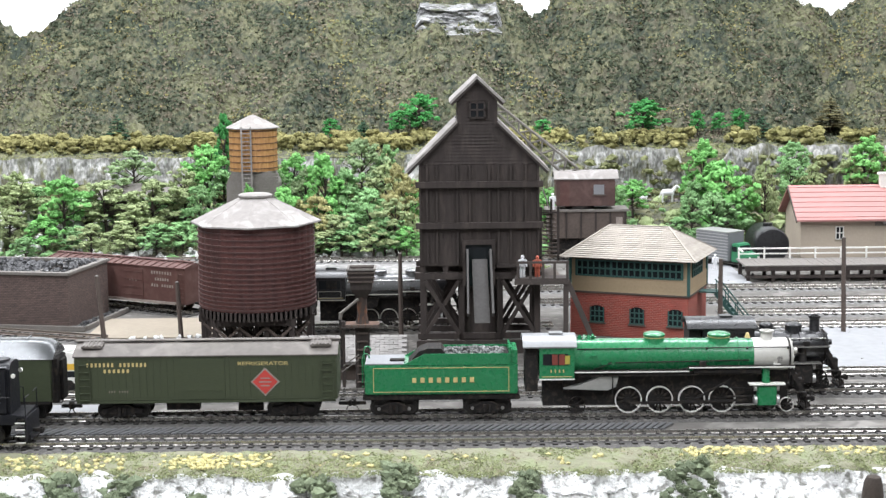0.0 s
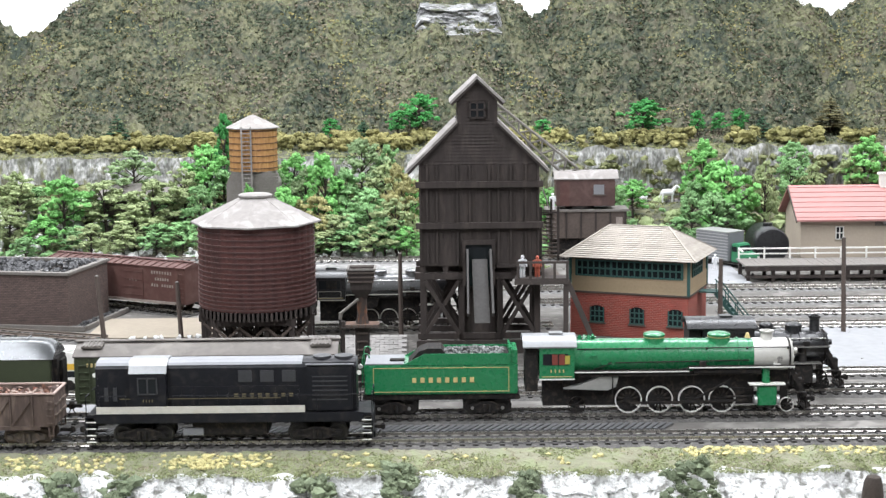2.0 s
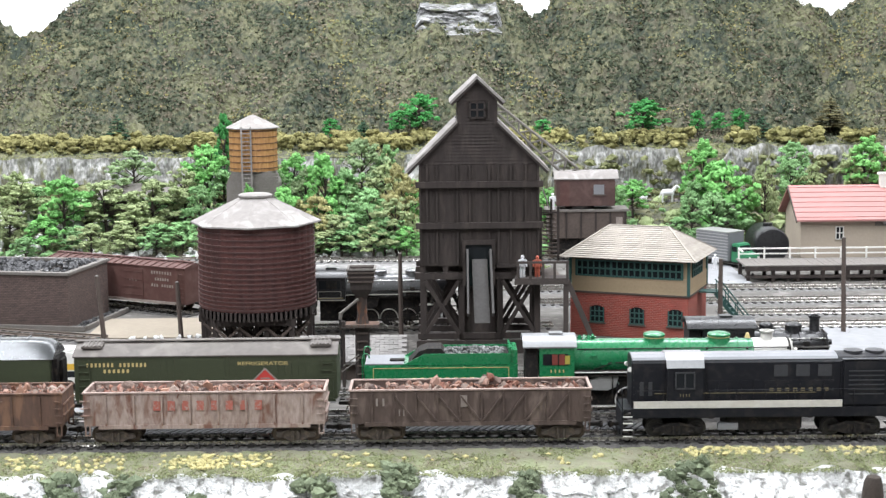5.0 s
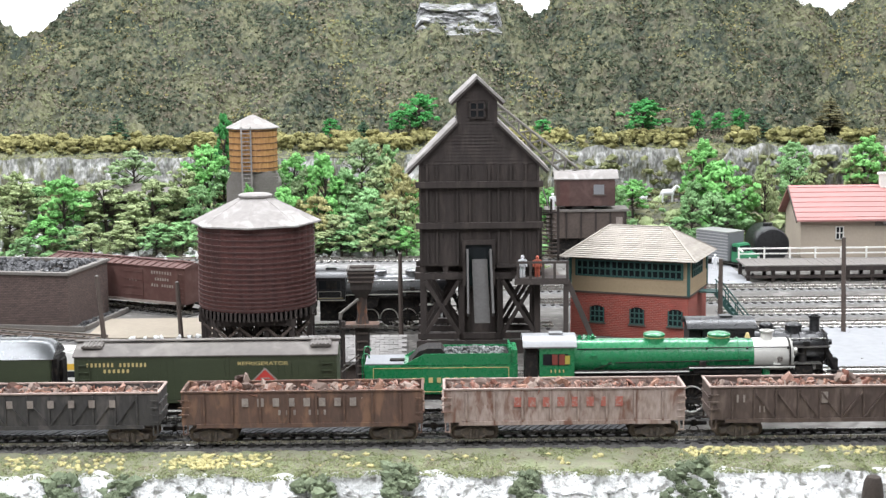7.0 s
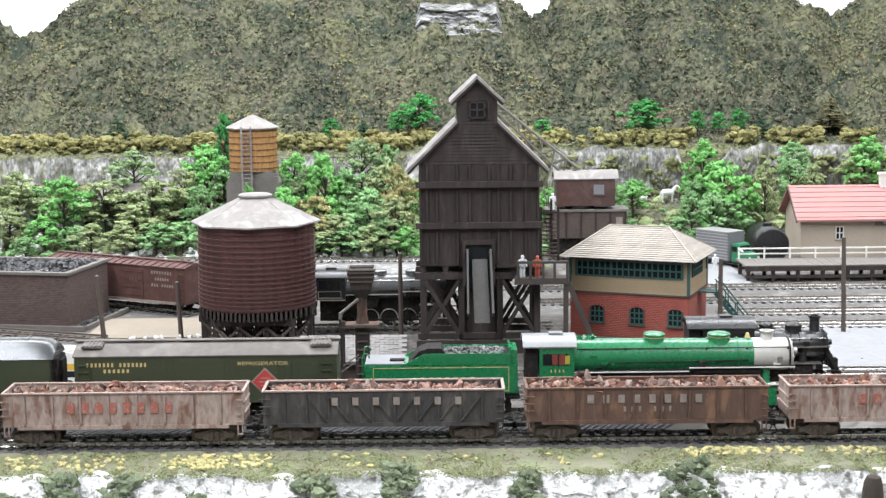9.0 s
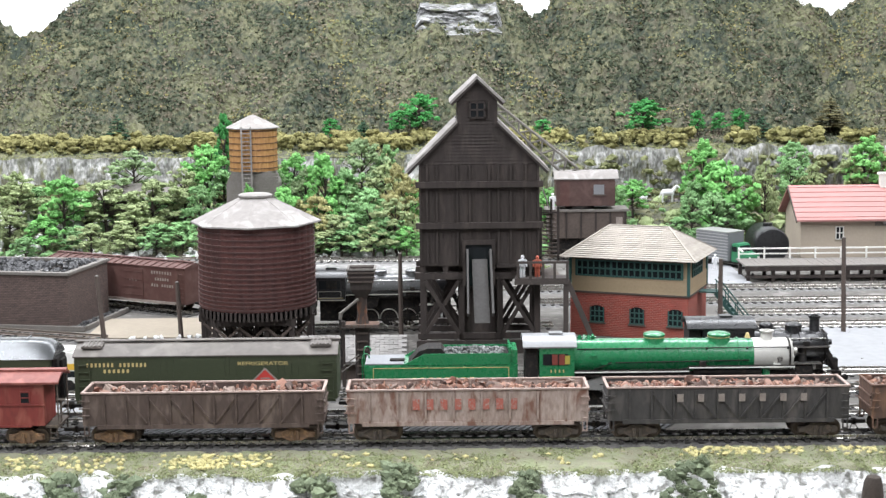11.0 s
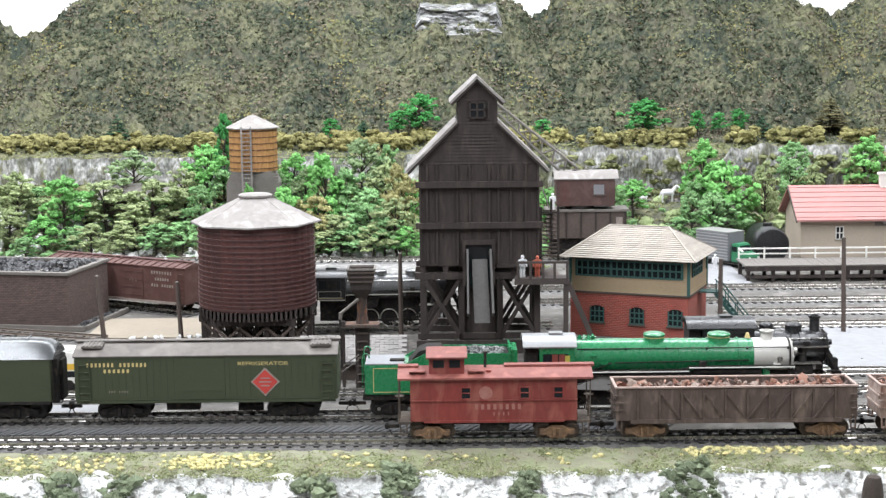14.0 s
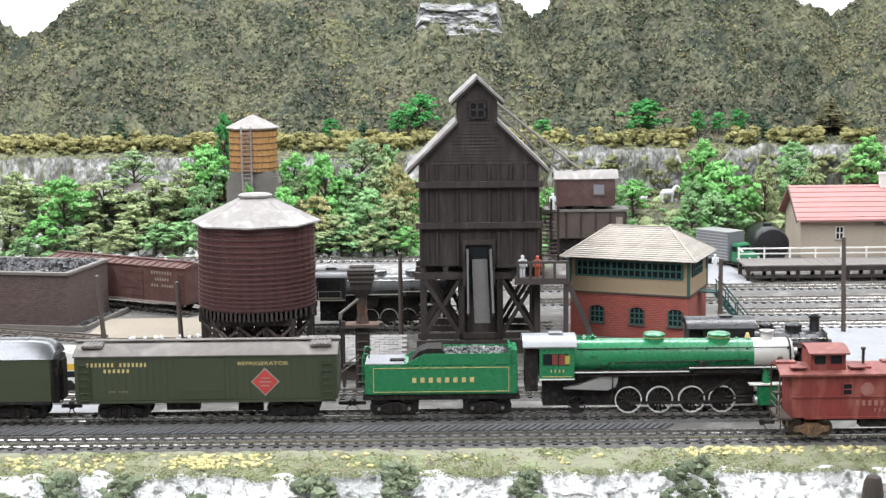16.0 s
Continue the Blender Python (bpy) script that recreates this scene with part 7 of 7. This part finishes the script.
# positions, heights and widths of the trees
STAND_1 = [(-567, 1000, 74, 68, "o"), (-496, 955, 95, 74, "b"), (-516, 925, 52, 58, "b"), (-447, 985, 74, 82, "o"), (-422, 1050, 83, 69, "p"), (-383, 960, 87, 89, "o"), (-332, 900, 48, 50, "g"), (-318, 1030, 96, 69, "b"), (-318, 950, 86, 52, "g"), (-307, 1120, 128, 40, "e"), (-478, 1215, 41, 46, "d"), (-345, 1000, 78, 60, "o"), (-401, 935, 58, 73, "o"), (-480, 1010, 39, 68, "g"), (-567, 950, 55, 52, "o"), (-344, 915, 29, 44, "o"), (-201, 1040, 80, 54, "b"), (-155, 960, 116, 66, "b"), (-109, 1040, 98, 69, "p"), (-160, 900, 79, 65, "k"), (-127, 970, 93, 67, "g"), (-92, 900, 90, 72, "g"), (-56, 930, 111, 58, "k"), (-59, 880, 76, 71, "o")]
STAND_2 = [(-165, 1222, 35, 32, "e"), (-116, 1225, 29, 42, "d"), (-33, 1226, 65, 58, "e"), (-65, 1224, 40, 40, "e"), (-170, 880, 46, 57, "o"), (-127, 870, 40, 64, "g"), (-39, 960, 83, 44, "b"), (-87, 860, 45, 56, "o"), (137, 960, 70, 44, "b"), (150, 900, 46, 43, "b"), (256, 1010, 52, 53, "b"), (297, 1228, 62, 67, "e"), (378, 1226, 40, 30, "e"), (410, 1226, 35, 27, "e"), (440, 1226, 39, 30, "e"), (476, 1236, 34, 46, "d"), (576, 1238, 52, 67, "c"), (348, 1000, 107, 68, "b"), (364, 940, 111, 80, "b"), (423, 960, 101, 52, "o"), (487, 1080, 82, 55, "g"), (581, 1060, 88, 62, "b"), (150, 1222, 33, 35, "e"), (344, 900, 78, 79, "g")]
STAND_3 = [(227, 960, 72, 37, "g"), (303, 900, 48, 43, "g"), (564, 1060, 74, 39, "o"), (-244, 1080, 91, 47, "o"), (-241, 860, 99, 28, "b"), (-220, 1000, 76, 45, "g"), (-146, 1000, 53, 68, "o"), (-191, 1010, 63, 53, "g"), (-77, 1000, 82, 60, "o"), (-553, 1030, 42, 54, "g"), (-374, 1010, 42, 61, "g"), (-292, 1000, 77, 53, "g"), (153, 1010, 44, 38, "g"), (467, 1010, 79, 45, "g"), (-475, 920, 41, 51, "g"), (101, 880, 40, 43, "o"), (110, 640, 28, 31, "o"), (402, 980, 51, 45, "b"), (327, 960, 78, 44, "g"), (-199, 900, 91, 50, "b"), (-115, 920, 67, 58, "g"), (-141, 880, 57, 57, "o"), (-73, 870, 54, 50, "g"), (-45, 860, 44, 42, "b")]
STAND_4 = [(-409, 900, 43, 58, "o"), (-447, 890, 48, 50, "o"), (-530, 890, 31, 43, "g"), (-364, 890, 47, 57, "g"), (-212, 950, 59, 52, "o"), (377, 930, 71, 51, "g"), (-181, 980, 88, 45, "p"), (-75, 1060, 86, 39, "g"), (496, 1000, 76, 45, "o"), (-516, 1000, 42, 53, "o")]
STANDS = STAND_1 + STAND_2 + STAND_3 + STAND_4


# ---- trees, bushes and turf ----
def leaf_mat(name, c1, c2, vary=0.28):
    m = mat(name, c1, c2, rough=0.95, scale=90, vary=vary, bump=0.35, spread=0.4, fine=9.0, relief=0.0012)
    m.node_tree.nodes["Principled BSDF"].inputs["Specular IOR Level"].default_value = 0.12
    return m


LEAF = {"b": (leaf_mat("bright_green_foliage", (0.235, 0.50, 0.165), (0.13, 0.32, 0.095)), "bright green model tree with clumped foam foliage"),
        "g": (leaf_mat("mid_green_foliage", (0.25, 0.42, 0.19), (0.155, 0.285, 0.125)), "mid-green model tree with clumped foliage"),
        "o": (leaf_mat("olive_foliage", (0.32, 0.375, 0.19), (0.20, 0.255, 0.125)), "olive green model tree with ragged foliage"),
        "p": (leaf_mat("pale_green_foliage", (0.27, 0.36, 0.19), (0.18, 0.26, 0.13)), "pale grey-green model tree behind the others"),
        "k": (leaf_mat("khaki_foliage", (0.36, 0.34, 0.16), (0.25, 0.24, 0.11)), "khaki yellowish model tree"),
        "e": (leaf_mat("emerald_foliage", (0.085, 0.30, 0.09), (0.045, 0.19, 0.055)), "small emerald green tree at the foot of the hill"),
        "d": (leaf_mat("dark_green_foliage", (0.045, 0.105, 0.058), (0.028, 0.07, 0.04)), "dark green conifer at the foot of the hill"),
        "c": (leaf_mat("brownish_needle_foliage", (0.15, 0.135, 0.065), (0.09, 0.085, 0.045)), "brownish ragged conifer at the hill's foot")}
BARK = mat("dark_bark", (0.06, 0.045, 0.035), (0.035, 0.028, 0.023), rough=0.9, scale=300, bump=0.5)


def ball_points(level):
    bm = bmesh.new()
    bmesh.ops.create_icosphere(bm, subdivisions=level, radius=1.0)
    vs = np.array([v.co for v in bm.verts])
    fs = np.array([[v.index for v in f.verts] for f in bm.faces])
    bm.free()
    return vs, fs


BALL = {k: ball_points(k) for k in (1, 2)}
RNG = np.random.default_rng(11)


def foam(name, clumps, material, level=1, flakes=0.0, flake=2.4, rough=0.28, parent=None):
    """Torn foam: lumpy cushions (x, y, z, radius, height), with ragged flakes standing off their skin."""
    base, tri = BALL[max(level, 1)]
    c = np.array(clumps, dtype=float)
    n = len(c)
    turn = RNG.uniform(0, 2 * np.pi, n)
    lump = RNG.normal(0, 1, (n, 3, 3))
    wave = np.sin(np.einsum("kj,nij->nki", base * 3.1, lump) + RNG.uniform(0, 6.28, (n, 1, 3))).mean(axis=2)
    size = 1 + rough * 1.5 * wave + RNG.normal(0, rough * 0.5, (n, len(base)))
    p = base[None] * size[:, :, None]
    p = p * np.stack([c[:, 3] * RNG.uniform(0.75, 1.3, n), c[:, 3] * RNG.uniform(0.75, 1.3, n), c[:, 4]], axis=1)[:, None, :]
    co, si = np.cos(turn)[:, None], np.sin(turn)[:, None]
    p = np.stack([p[:, :, 0] * co - p[:, :, 1] * si, p[:, :, 0] * si + p[:, :, 1] * co, p[:, :, 2]], axis=2) + c[:, None, :3]
    vs = p.reshape(-1, 3)
    fs = (tri[None] + (np.arange(n) * len(base))[:, None, None]).reshape(-1, 3)
    if not level:
        vs, fs = vs[:0], fs[:0]
    if flakes:
        who = np.repeat(np.arange(n), np.maximum((flakes * c[:, 3]).astype(int), 3))
        d = RNG.normal(0, 1, (len(who), 3))
        d[:, 2] = np.abs(d[:, 2]) * 0.9 - 0.25
        d /= np.linalg.norm(d, axis=1)[:, None]
        at = c[who, :3] + d * np.stack([c[who, 3], c[who, 3], c[who, 4]], axis=1) * RNG.uniform(0.85, 1.22, len(who))[:, None]
        nor = d + RNG.normal(0, 0.45, d.shape) + np.array([0, 0, 0.3])
        nor /= np.linalg.norm(nor, axis=1)[:, None]
        u = np.cross(nor, RNG.normal(0, 1, d.shape))
        u /= np.linalg.norm(u, axis=1)[:, None]
        v = np.cross(nor, u)
        k = flake * RNG.uniform(0.5, 1.3, len(who))[:, None]
        q = np.stack([at - u * k * 0.6, at + v * k * 0.5 - nor * k * 0.2, at + u * k * 0.6 + nor * k * 0.25, at - v * k * 0.5 - nor * k * 0.1], axis=1).reshape(-1, 3)
        o = len(vs) + np.arange(len(who)) * 4
        fs = np.concatenate([fs, np.stack([o, o + 1, o + 2], axis=1), np.stack([o, o + 2, o + 3], axis=1)])
        vs = np.concatenate([vs, q])
    me = bpy.data.meshes.new(name)
    me.from_pydata((vs * MM).tolist(), [], fs.tolist())
    me.materials.append(material)
    ob = new(name, me)
    ob.parent = parent
    return ob


def make_tree(kind, seed):
    """A tree of unit height 100 and width 80."""
    random.seed(seed)
    mat_, label = LEAF[kind]
    t = thing("tree", 0, 0, 0, 0, label, "tree", "trees of the layout")
    bm = bmesh.new()
    lean = random.uniform(-3, 3)
    rod(bm, (0, 0, -3), (lean, 0, 58), 3.0, 8, 1.7)
    rod(bm, (lean, 0, 57), (lean * 1.3, 1, 90), 1.7, 6, 0.6)
    tips = []
    conifer = kind in "dc"
    if conifer:
        for k in range(11):
            z = 22 + k * 6.8
            reach = 33 * (1 - k / 12.5)
            for j in range(5):
                a = random.uniform(0, 6.28)
                q = Vector((lean + reach * math.cos(a), reach * math.sin(a), z - 2))
                rod(bm, (lean, 0, z), q, 0.7, 5, 0.3)
                tips += [(q * 0.6 + Vector((lean, 0, z)) * 0.4, reach * 0.32 + 2, 2.2), (q, reach * 0.25 + 2, 2.0)]
        tips.append((Vector((lean, 0, 97)), 3, 5))
    else:
        n = random.randint(15, 20)
        for k in range(n):
            f = (k + 0.5) / n
            z = 30 + 62 * f
            a = k * 2.4 + random.uniform(-0.5, 0.5)
            reach = (40 * math.sin(math.pi * min(0.22 + f * 0.74, 1)) ** 0.7) * random.uniform(0.55, 1.08)
            q = Vector((lean + reach * math.cos(a), reach * math.sin(a), z + random.uniform(-4, 4)))
            rod(bm, (lean * f, 0, z * 0.72), q, 1.1, 5, 0.4)
            r = random.uniform(8.5, 14.5)
            tips.append((q, r, r * 0.55))
            tips.append((q * 0.55 + Vector((lean * f, 0, z)) * 0.45 + Vector((0, 0, 2)), r * 0.95, r * 0.55))
            if random.random() < 0.6:
                q2 = q + Vector((random.uniform(-9, 9), random.uniform(-9, 9), random.uniform(2, 8)))
                tips.append((q2, r * 0.7, r * 0.42))
        tips.append((Vector((lean, 0, 94)), 11, 7))
    part("trunk", bm, BARK, t)
    clumps = []
    for q, r, h in tips:
        if conifer:
            clumps += [(q.x + random.uniform(-2, 2), q.y + random.uniform(-2, 2), q.z, r * 0.8, h * 0.8) for _ in range(2)]
        else:
            for _ in range(6):
                a, f = random.uniform(0, 6.28), random.uniform(0.15, 0.95)
                clumps.append((q.x + r * f * math.cos(a), q.y + r * f * math.sin(a), q.z + random.uniform(-0.5, 0.6) * h, r * random.uniform(0.2, 0.42), h * random.uniform(0.3, 0.55)))
    foam("crown", clumps, mat_, 1, 6.0 if not conifer else 4.0, 2.5, 0.4, t)
    return t


random.seed(7)
PROTOS = {}
for ti, (tx, ty, th, tw, kind) in enumerate(STANDS):
    shapes = PROTOS.setdefault(kind, [])
    limit = {"b": 4, "g": 4, "o": 4, "e": 3}.get(kind, 2)
    gz = terrain(tx, ty) if ty > 900 else 0.0
    m = pose(tx * MM, ty * MM, (gz - 0.5) * MM, 0, 0, (ti * 73) % 360)
    if len(shapes) < limit:
        tr = make_tree(kind, 100 + ti)
        shapes.append(tr)
        tr.matrix_basis = m
    else:
        tr = copy_thing(shapes[ti % limit], m)
    tr.scale = (tw / 84.0, tw / 84.0, th / 99.0)


def growth(name, label, category, material, clumps, level=1, flakes=0.0, flake=2.4, rough=0.3):
    return tagged(foam(name, clumps, material, level, flakes, flake, rough), label, category, kind="stuff")


def cushions(spots, r, flat=0.6, sink=0.2):
    out = []
    for x, y, z in spots:
        k = r * random.uniform(0.55, 1.35)
        out.append((x, y, z + k * flat * (1 - 2 * sink) * 0.5, k, k * flat))
    return out


def on_hill(count, y0, y1, r, keep, flat=0.6):
    """Foam cushions lying on the hillside where keep() says so."""
    spots = []
    while len(spots) < count:
        x, y = random.uniform(-880, 880), y0 + (y1 - y0) * random.random()
        if keep(x, y):
            spots.append((x, y, terrain(x, y) - 1.0))
    return cushions(spots, r, flat)


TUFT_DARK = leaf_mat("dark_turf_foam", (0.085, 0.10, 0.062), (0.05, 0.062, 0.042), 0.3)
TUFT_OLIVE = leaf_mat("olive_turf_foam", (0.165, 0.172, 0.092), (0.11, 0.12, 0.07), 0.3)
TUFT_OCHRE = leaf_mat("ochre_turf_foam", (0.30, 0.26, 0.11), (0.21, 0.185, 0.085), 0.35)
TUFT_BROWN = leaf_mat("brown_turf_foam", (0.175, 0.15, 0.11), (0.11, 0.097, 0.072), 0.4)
YELLOW_BUSH = leaf_mat("mustard_bush", (0.285, 0.262, 0.11), (0.15, 0.148, 0.066), 0.4)
YELLOW_FLOWER = leaf_mat("pale_yellow_tufts", (0.60, 0.54, 0.27), (0.46, 0.42, 0.21))
BANK_GREEN = leaf_mat("bank_bush_green", (0.185, 0.215, 0.135), (0.10, 0.125, 0.08), 0.45)
BANK_GRASS = leaf_mat("bank_grass_foam", (0.30, 0.32, 0.17), (0.20, 0.225, 0.115), 0.3)
BANK_TAN = leaf_mat("bank_straw_foam", (0.36, 0.32, 0.23), (0.27, 0.24, 0.17), 0.3)
MEADOW = leaf_mat("meadow_foam", (0.23, 0.235, 0.115), (0.14, 0.155, 0.075), 0.35)


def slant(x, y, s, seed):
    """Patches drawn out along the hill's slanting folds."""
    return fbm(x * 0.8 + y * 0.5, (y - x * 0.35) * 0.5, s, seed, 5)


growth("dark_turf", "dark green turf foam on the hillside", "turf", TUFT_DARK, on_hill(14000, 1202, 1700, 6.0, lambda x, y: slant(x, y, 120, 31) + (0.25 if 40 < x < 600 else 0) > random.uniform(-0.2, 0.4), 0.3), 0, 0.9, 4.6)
growth("olive_turf", "olive turf foam on the hillside", "turf", TUFT_OLIVE, on_hill(9000, 1202, 1700, 6.0, lambda x, y: slant(x, y, 120, 31) + (0.2 if 40 < x < 600 else 0) < random.uniform(-0.3, 0.2), 0.3), 0, 0.8, 4.2)
growth("ochre_turf", "ochre yellow turf foam on the hillside", "turf", TUFT_OCHRE, on_hill(3400, 1202, 1700, 5.0, lambda x, y: slant(x, y, 90, 57) + (0.25 if x > 640 or x < -660 or 180 < x < 250 else 0) > random.uniform(0.12, 0.5), 0.3), 0, 0.8, 3.6)
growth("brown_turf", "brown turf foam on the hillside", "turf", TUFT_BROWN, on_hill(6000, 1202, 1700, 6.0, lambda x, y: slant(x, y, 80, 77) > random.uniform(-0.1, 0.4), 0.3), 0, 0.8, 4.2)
growth("meadow_grass", "olive green grass between the trees", "turf", MEADOW, on_hill(2600, 925, 1135, 5.5, lambda x, y: not 1075 < y < 1122, 0.4), 0, 1.6, 3.4)
growth("ledge_grass", "olive green grass on the ledge above the rocks", "turf", MEADOW, on_hill(2400, 1130, 1202, 5.0, lambda x, y: True, 0.4), 0, 1.6, 3.2)
spots = [(x + random.uniform(-8, 8), random.uniform(1186, 1218)) for x in range(-860, 860, 5) if fbm(x, 0, 90, 41) > (-0.3 if x < 0 else -0.05)]
growth("bushes", "row of mustard yellow bushes along the hill's foot", "bush", YELLOW_BUSH,
       cushions([(x + random.uniform(-7, 7), y + random.uniform(-5, 5), terrain(x, y) + random.uniform(0, 15)) for x, y in spots for _ in range(9)], 4.6, 0.75), 1, 6.0, 2.4, 0.4)
spots = [(random.uniform(-760, 760), random.uniform(940, 1130)) for _ in range(420)]
growth("undergrowth", "mixed olive undergrowth below the trees", "bush", LEAF["o"][0], cushions([(x, y, terrain(x, y)) for x, y in spots], 8.5, 0.7), 1, 5.5, 2.6)
spots = [(random.uniform(-800, -60), random.uniform(1088, 1110)) for _ in range(330)]
growth("hanging_growth", "muted olive growth below the rock band", "bush", MEADOW, cushions([(x, y, terrain(x, y) + random.uniform(0, 26)) for x, y in spots], 8, 0.7), 1, 5.5, 2.6)
spots = [(random.uniform(150, 800), random.uniform(1102, 1112)) for _ in range(190)]
growth("hanging_growth", "muted olive growth on the cliff", "bush", MEADOW, cushions([(x, y, terrain(x, 1060) + random.uniform(0, 60)) for x, y in spots], 7, 0.6), 1, 5.5, 2.4)
spots = [(random.uniform(-760, 300), random.uniform(880, 1040)) for _ in range(260)]
growth("undergrowth", "green undergrowth below the trees", "bush", LEAF["g"][0], cushions([(x, y, terrain(x, y)) for x, y in spots], 8, 0.7), 1, 5.5, 2.6)


def bank_height(x, y):
    e = bank_line(x)
    q = min(max((y + 16) / (e + 16), 0), 1.1)
    return 0.3 - 5 * q * q


spots = [(random.uniform(-420, 420), random.uniform(-78, -22)) for _ in range(8000)]
spots = [(x, y) for x, y in spots if y > bank_line(x) - 4 and fbm(x, y, 34, 81) > (y + 34) * 0.022 + random.uniform(-0.35, 0.25)]
growth("grass_tufts", "short olive green grass on the bank", "grass", BANK_GRASS, cushions([(x, y, bank_height(x, y) - 0.6) for x, y in spots], 2.8, 0.3), 0, 5.0, 1.2)
spots = [(random.uniform(-420, 420), random.uniform(-70, -19)) for _ in range(2600)]
spots = [(x, y) for x, y in spots if y > bank_line(x) - 2 and fbm(x, y, 26, 91) > random.uniform(-0.1, 0.3)]
growth("straw_tufts", "dry straw coloured grass and grit on the bank", "grass", BANK_TAN, cushions([(x, y, bank_height(x, y) - 0.5) for x, y in spots], 2.4, 0.3), 0, 5.0, 1.1)
spots = []
for c, w, k in ((-318, 14, 16), (-283, 12, 26), (-236, 22, 40), (-162, 18, 110), (-128, 10, 34), (-62, 12, 10), (170, 12, 24), (194, 20, 50), (230, 10, 24), (275, 20, 34), (60, 60, 12), (-20, 40, 6)):
    for _ in range(k):
        x = random.gauss(c, w * 0.6)
        spots.append((x, random.uniform(-38, -24) if x > 120 else random.uniform(-50, -29)))
growth("yellow_tufts", "pale yellow flowering tufts on the bank", "flowers", YELLOW_FLOWER, cushions([(x, y, bank_height(x, y)) for x, y in spots], 1.7, 0.7), 1, 6.0, 1.1)
for bx, top, bw, bh in ((-290, -12, 17, 46), (-250, -6, 16, 44), (-212, -4, 18, 46), (-86, -8, 20, 40), (-30, 0, 17, 40), (52, -6, 12, 34), (158, 4, 26, 52), (-165, -20, 9, 14), (305, -10, 10, 20)):
    sp = []
    for _ in range(80):
        f = random.random()
        sp.append((bx + random.uniform(-1, 1) * bw * (0.55 + 0.4 * f), bank_line(bx) - 4 - 52 * f + random.uniform(-4, 2), top - bh * f))
    growth("bank_bush", "dark green bush growing over the white rock", "bush", BANK_GREEN, cushions(sp, 3.6, 0.8), 1, 16.0, 1.1, 0.4)
stump = thing("stump", 277, -74, -36, 0, "dark brown hollow stump on the rock", "stump")
bm = bmesh.new()
lathe(bm, [(9, 0), (7.4, 8), (7.0, 18), (6.2, 26), (4.4, 30), (2.0, 31)], 12)
for v in bm.verts:
    v.co.x += 1.2 * noise.noise(v.co * 0.2)
    v.co.y += 1.2 * noise.noise(v.co * 0.25 + Vector((9, 0, 0)))
part("trunk", bm, BARK, stump, smooth=True)
# Solid dark disc on the trunk, coloured as the shade inside a hole.
part("hollow", quick(rod, (3.5, -6.2, 14), (3.5, -7.8, 14), 3.4, 10), SOOT, stump)
# pale rocks showing between the trees
bm = bmesh.new()
for i in range(150):
    x, y = (random.uniform(-640, -440), random.uniform(905, 1040)) if i % 2 else (random.uniform(-420, -60), random.uniform(866, 930))
    chunk(bm, x, y, terrain(x, y) + 2, random.uniform(4, 11), 0.7)
tagged(part("pale_rocks", bm, ROCK_PALE), "pale plaster rocks between the trees", "rocks", kind="stuff")
# rubble on the pale lots
bm = bmesh.new()
for i in range(420):
    chunk(bm, random.uniform(-400, 700), random.choice((random.uniform(230, 395), random.uniform(640, 800))), 0.6, random.uniform(0.5, 1.7), 0.8)
tagged(part("rubble", bm, YARD), "loose pale rubble on the yard ground", "rubble", kind="stuff")
bm = bmesh.new()
for i in range(9):
    chunk(bm, -292 + i * 10.5 + random.uniform(-3, 3), 372 + random.uniform(-2, 2), 1.5, random.uniform(2.6, 4.4), 0.9)
tagged(part("white_stones", bm, ROCK_PALE), "row of white stones at the lot's edge", "stones", kind="stuff")


# ---- what moves: the train, its wheels turning on their trucks ----
# distance of the first gondola's middle along the track, in millimetres
RUN = [(0.0, -584.7), (0.5, -525.8), (1.0, -467.8), (1.5, -408.2), (2.0, -348.2), (2.5, -287.8), (3.0, -227.5), (3.5, -164.8), (4.0, -102.5), (4.2, -78.3),
       (5.25, 50.2), (6.3, 179.0), (6.5, 203.2), (7.0, 263.2), (7.5, 321.4), (8.0, 380.0), (8.5, 439.6), (9.0, 498.5), (9.2, 522.0), (10.25, 646.0),
       (11.3, 769.2), (11.5, 792.6), (12.0, 851.4), (12.5, 911.0), (13.0, 971.8), (13.5, 1033.7), (14.0, 1097.1), (14.5, 1161.3), (15.0, 1226.3), (15.5, 1291.7), (16.0, 1357.0)]


def run_at(t):
    for (t0, a), (t1, b) in zip(RUN, RUN[1:]):
        if t <= t1:
            return a + (b - a) * (t - t0) / (t1 - t0)
    return RUN[-1][1]


def motions():
    for car, off in TRAIN:
        walk(car, [(t, pose((x + off) * MM, 0, 0)) for t, x in RUN])
    steps = [i / 30 for i in range(481)]
    dist = [run_at(t) - RUN[0][1] for t in steps]
    for w, x, z, r in WHEELS:
        walk(w, [(t, pose(x * MM, 0, z * MM, 0, math.degrees(d / r), 0)) for t, d in zip(steps, dist)])


motions()
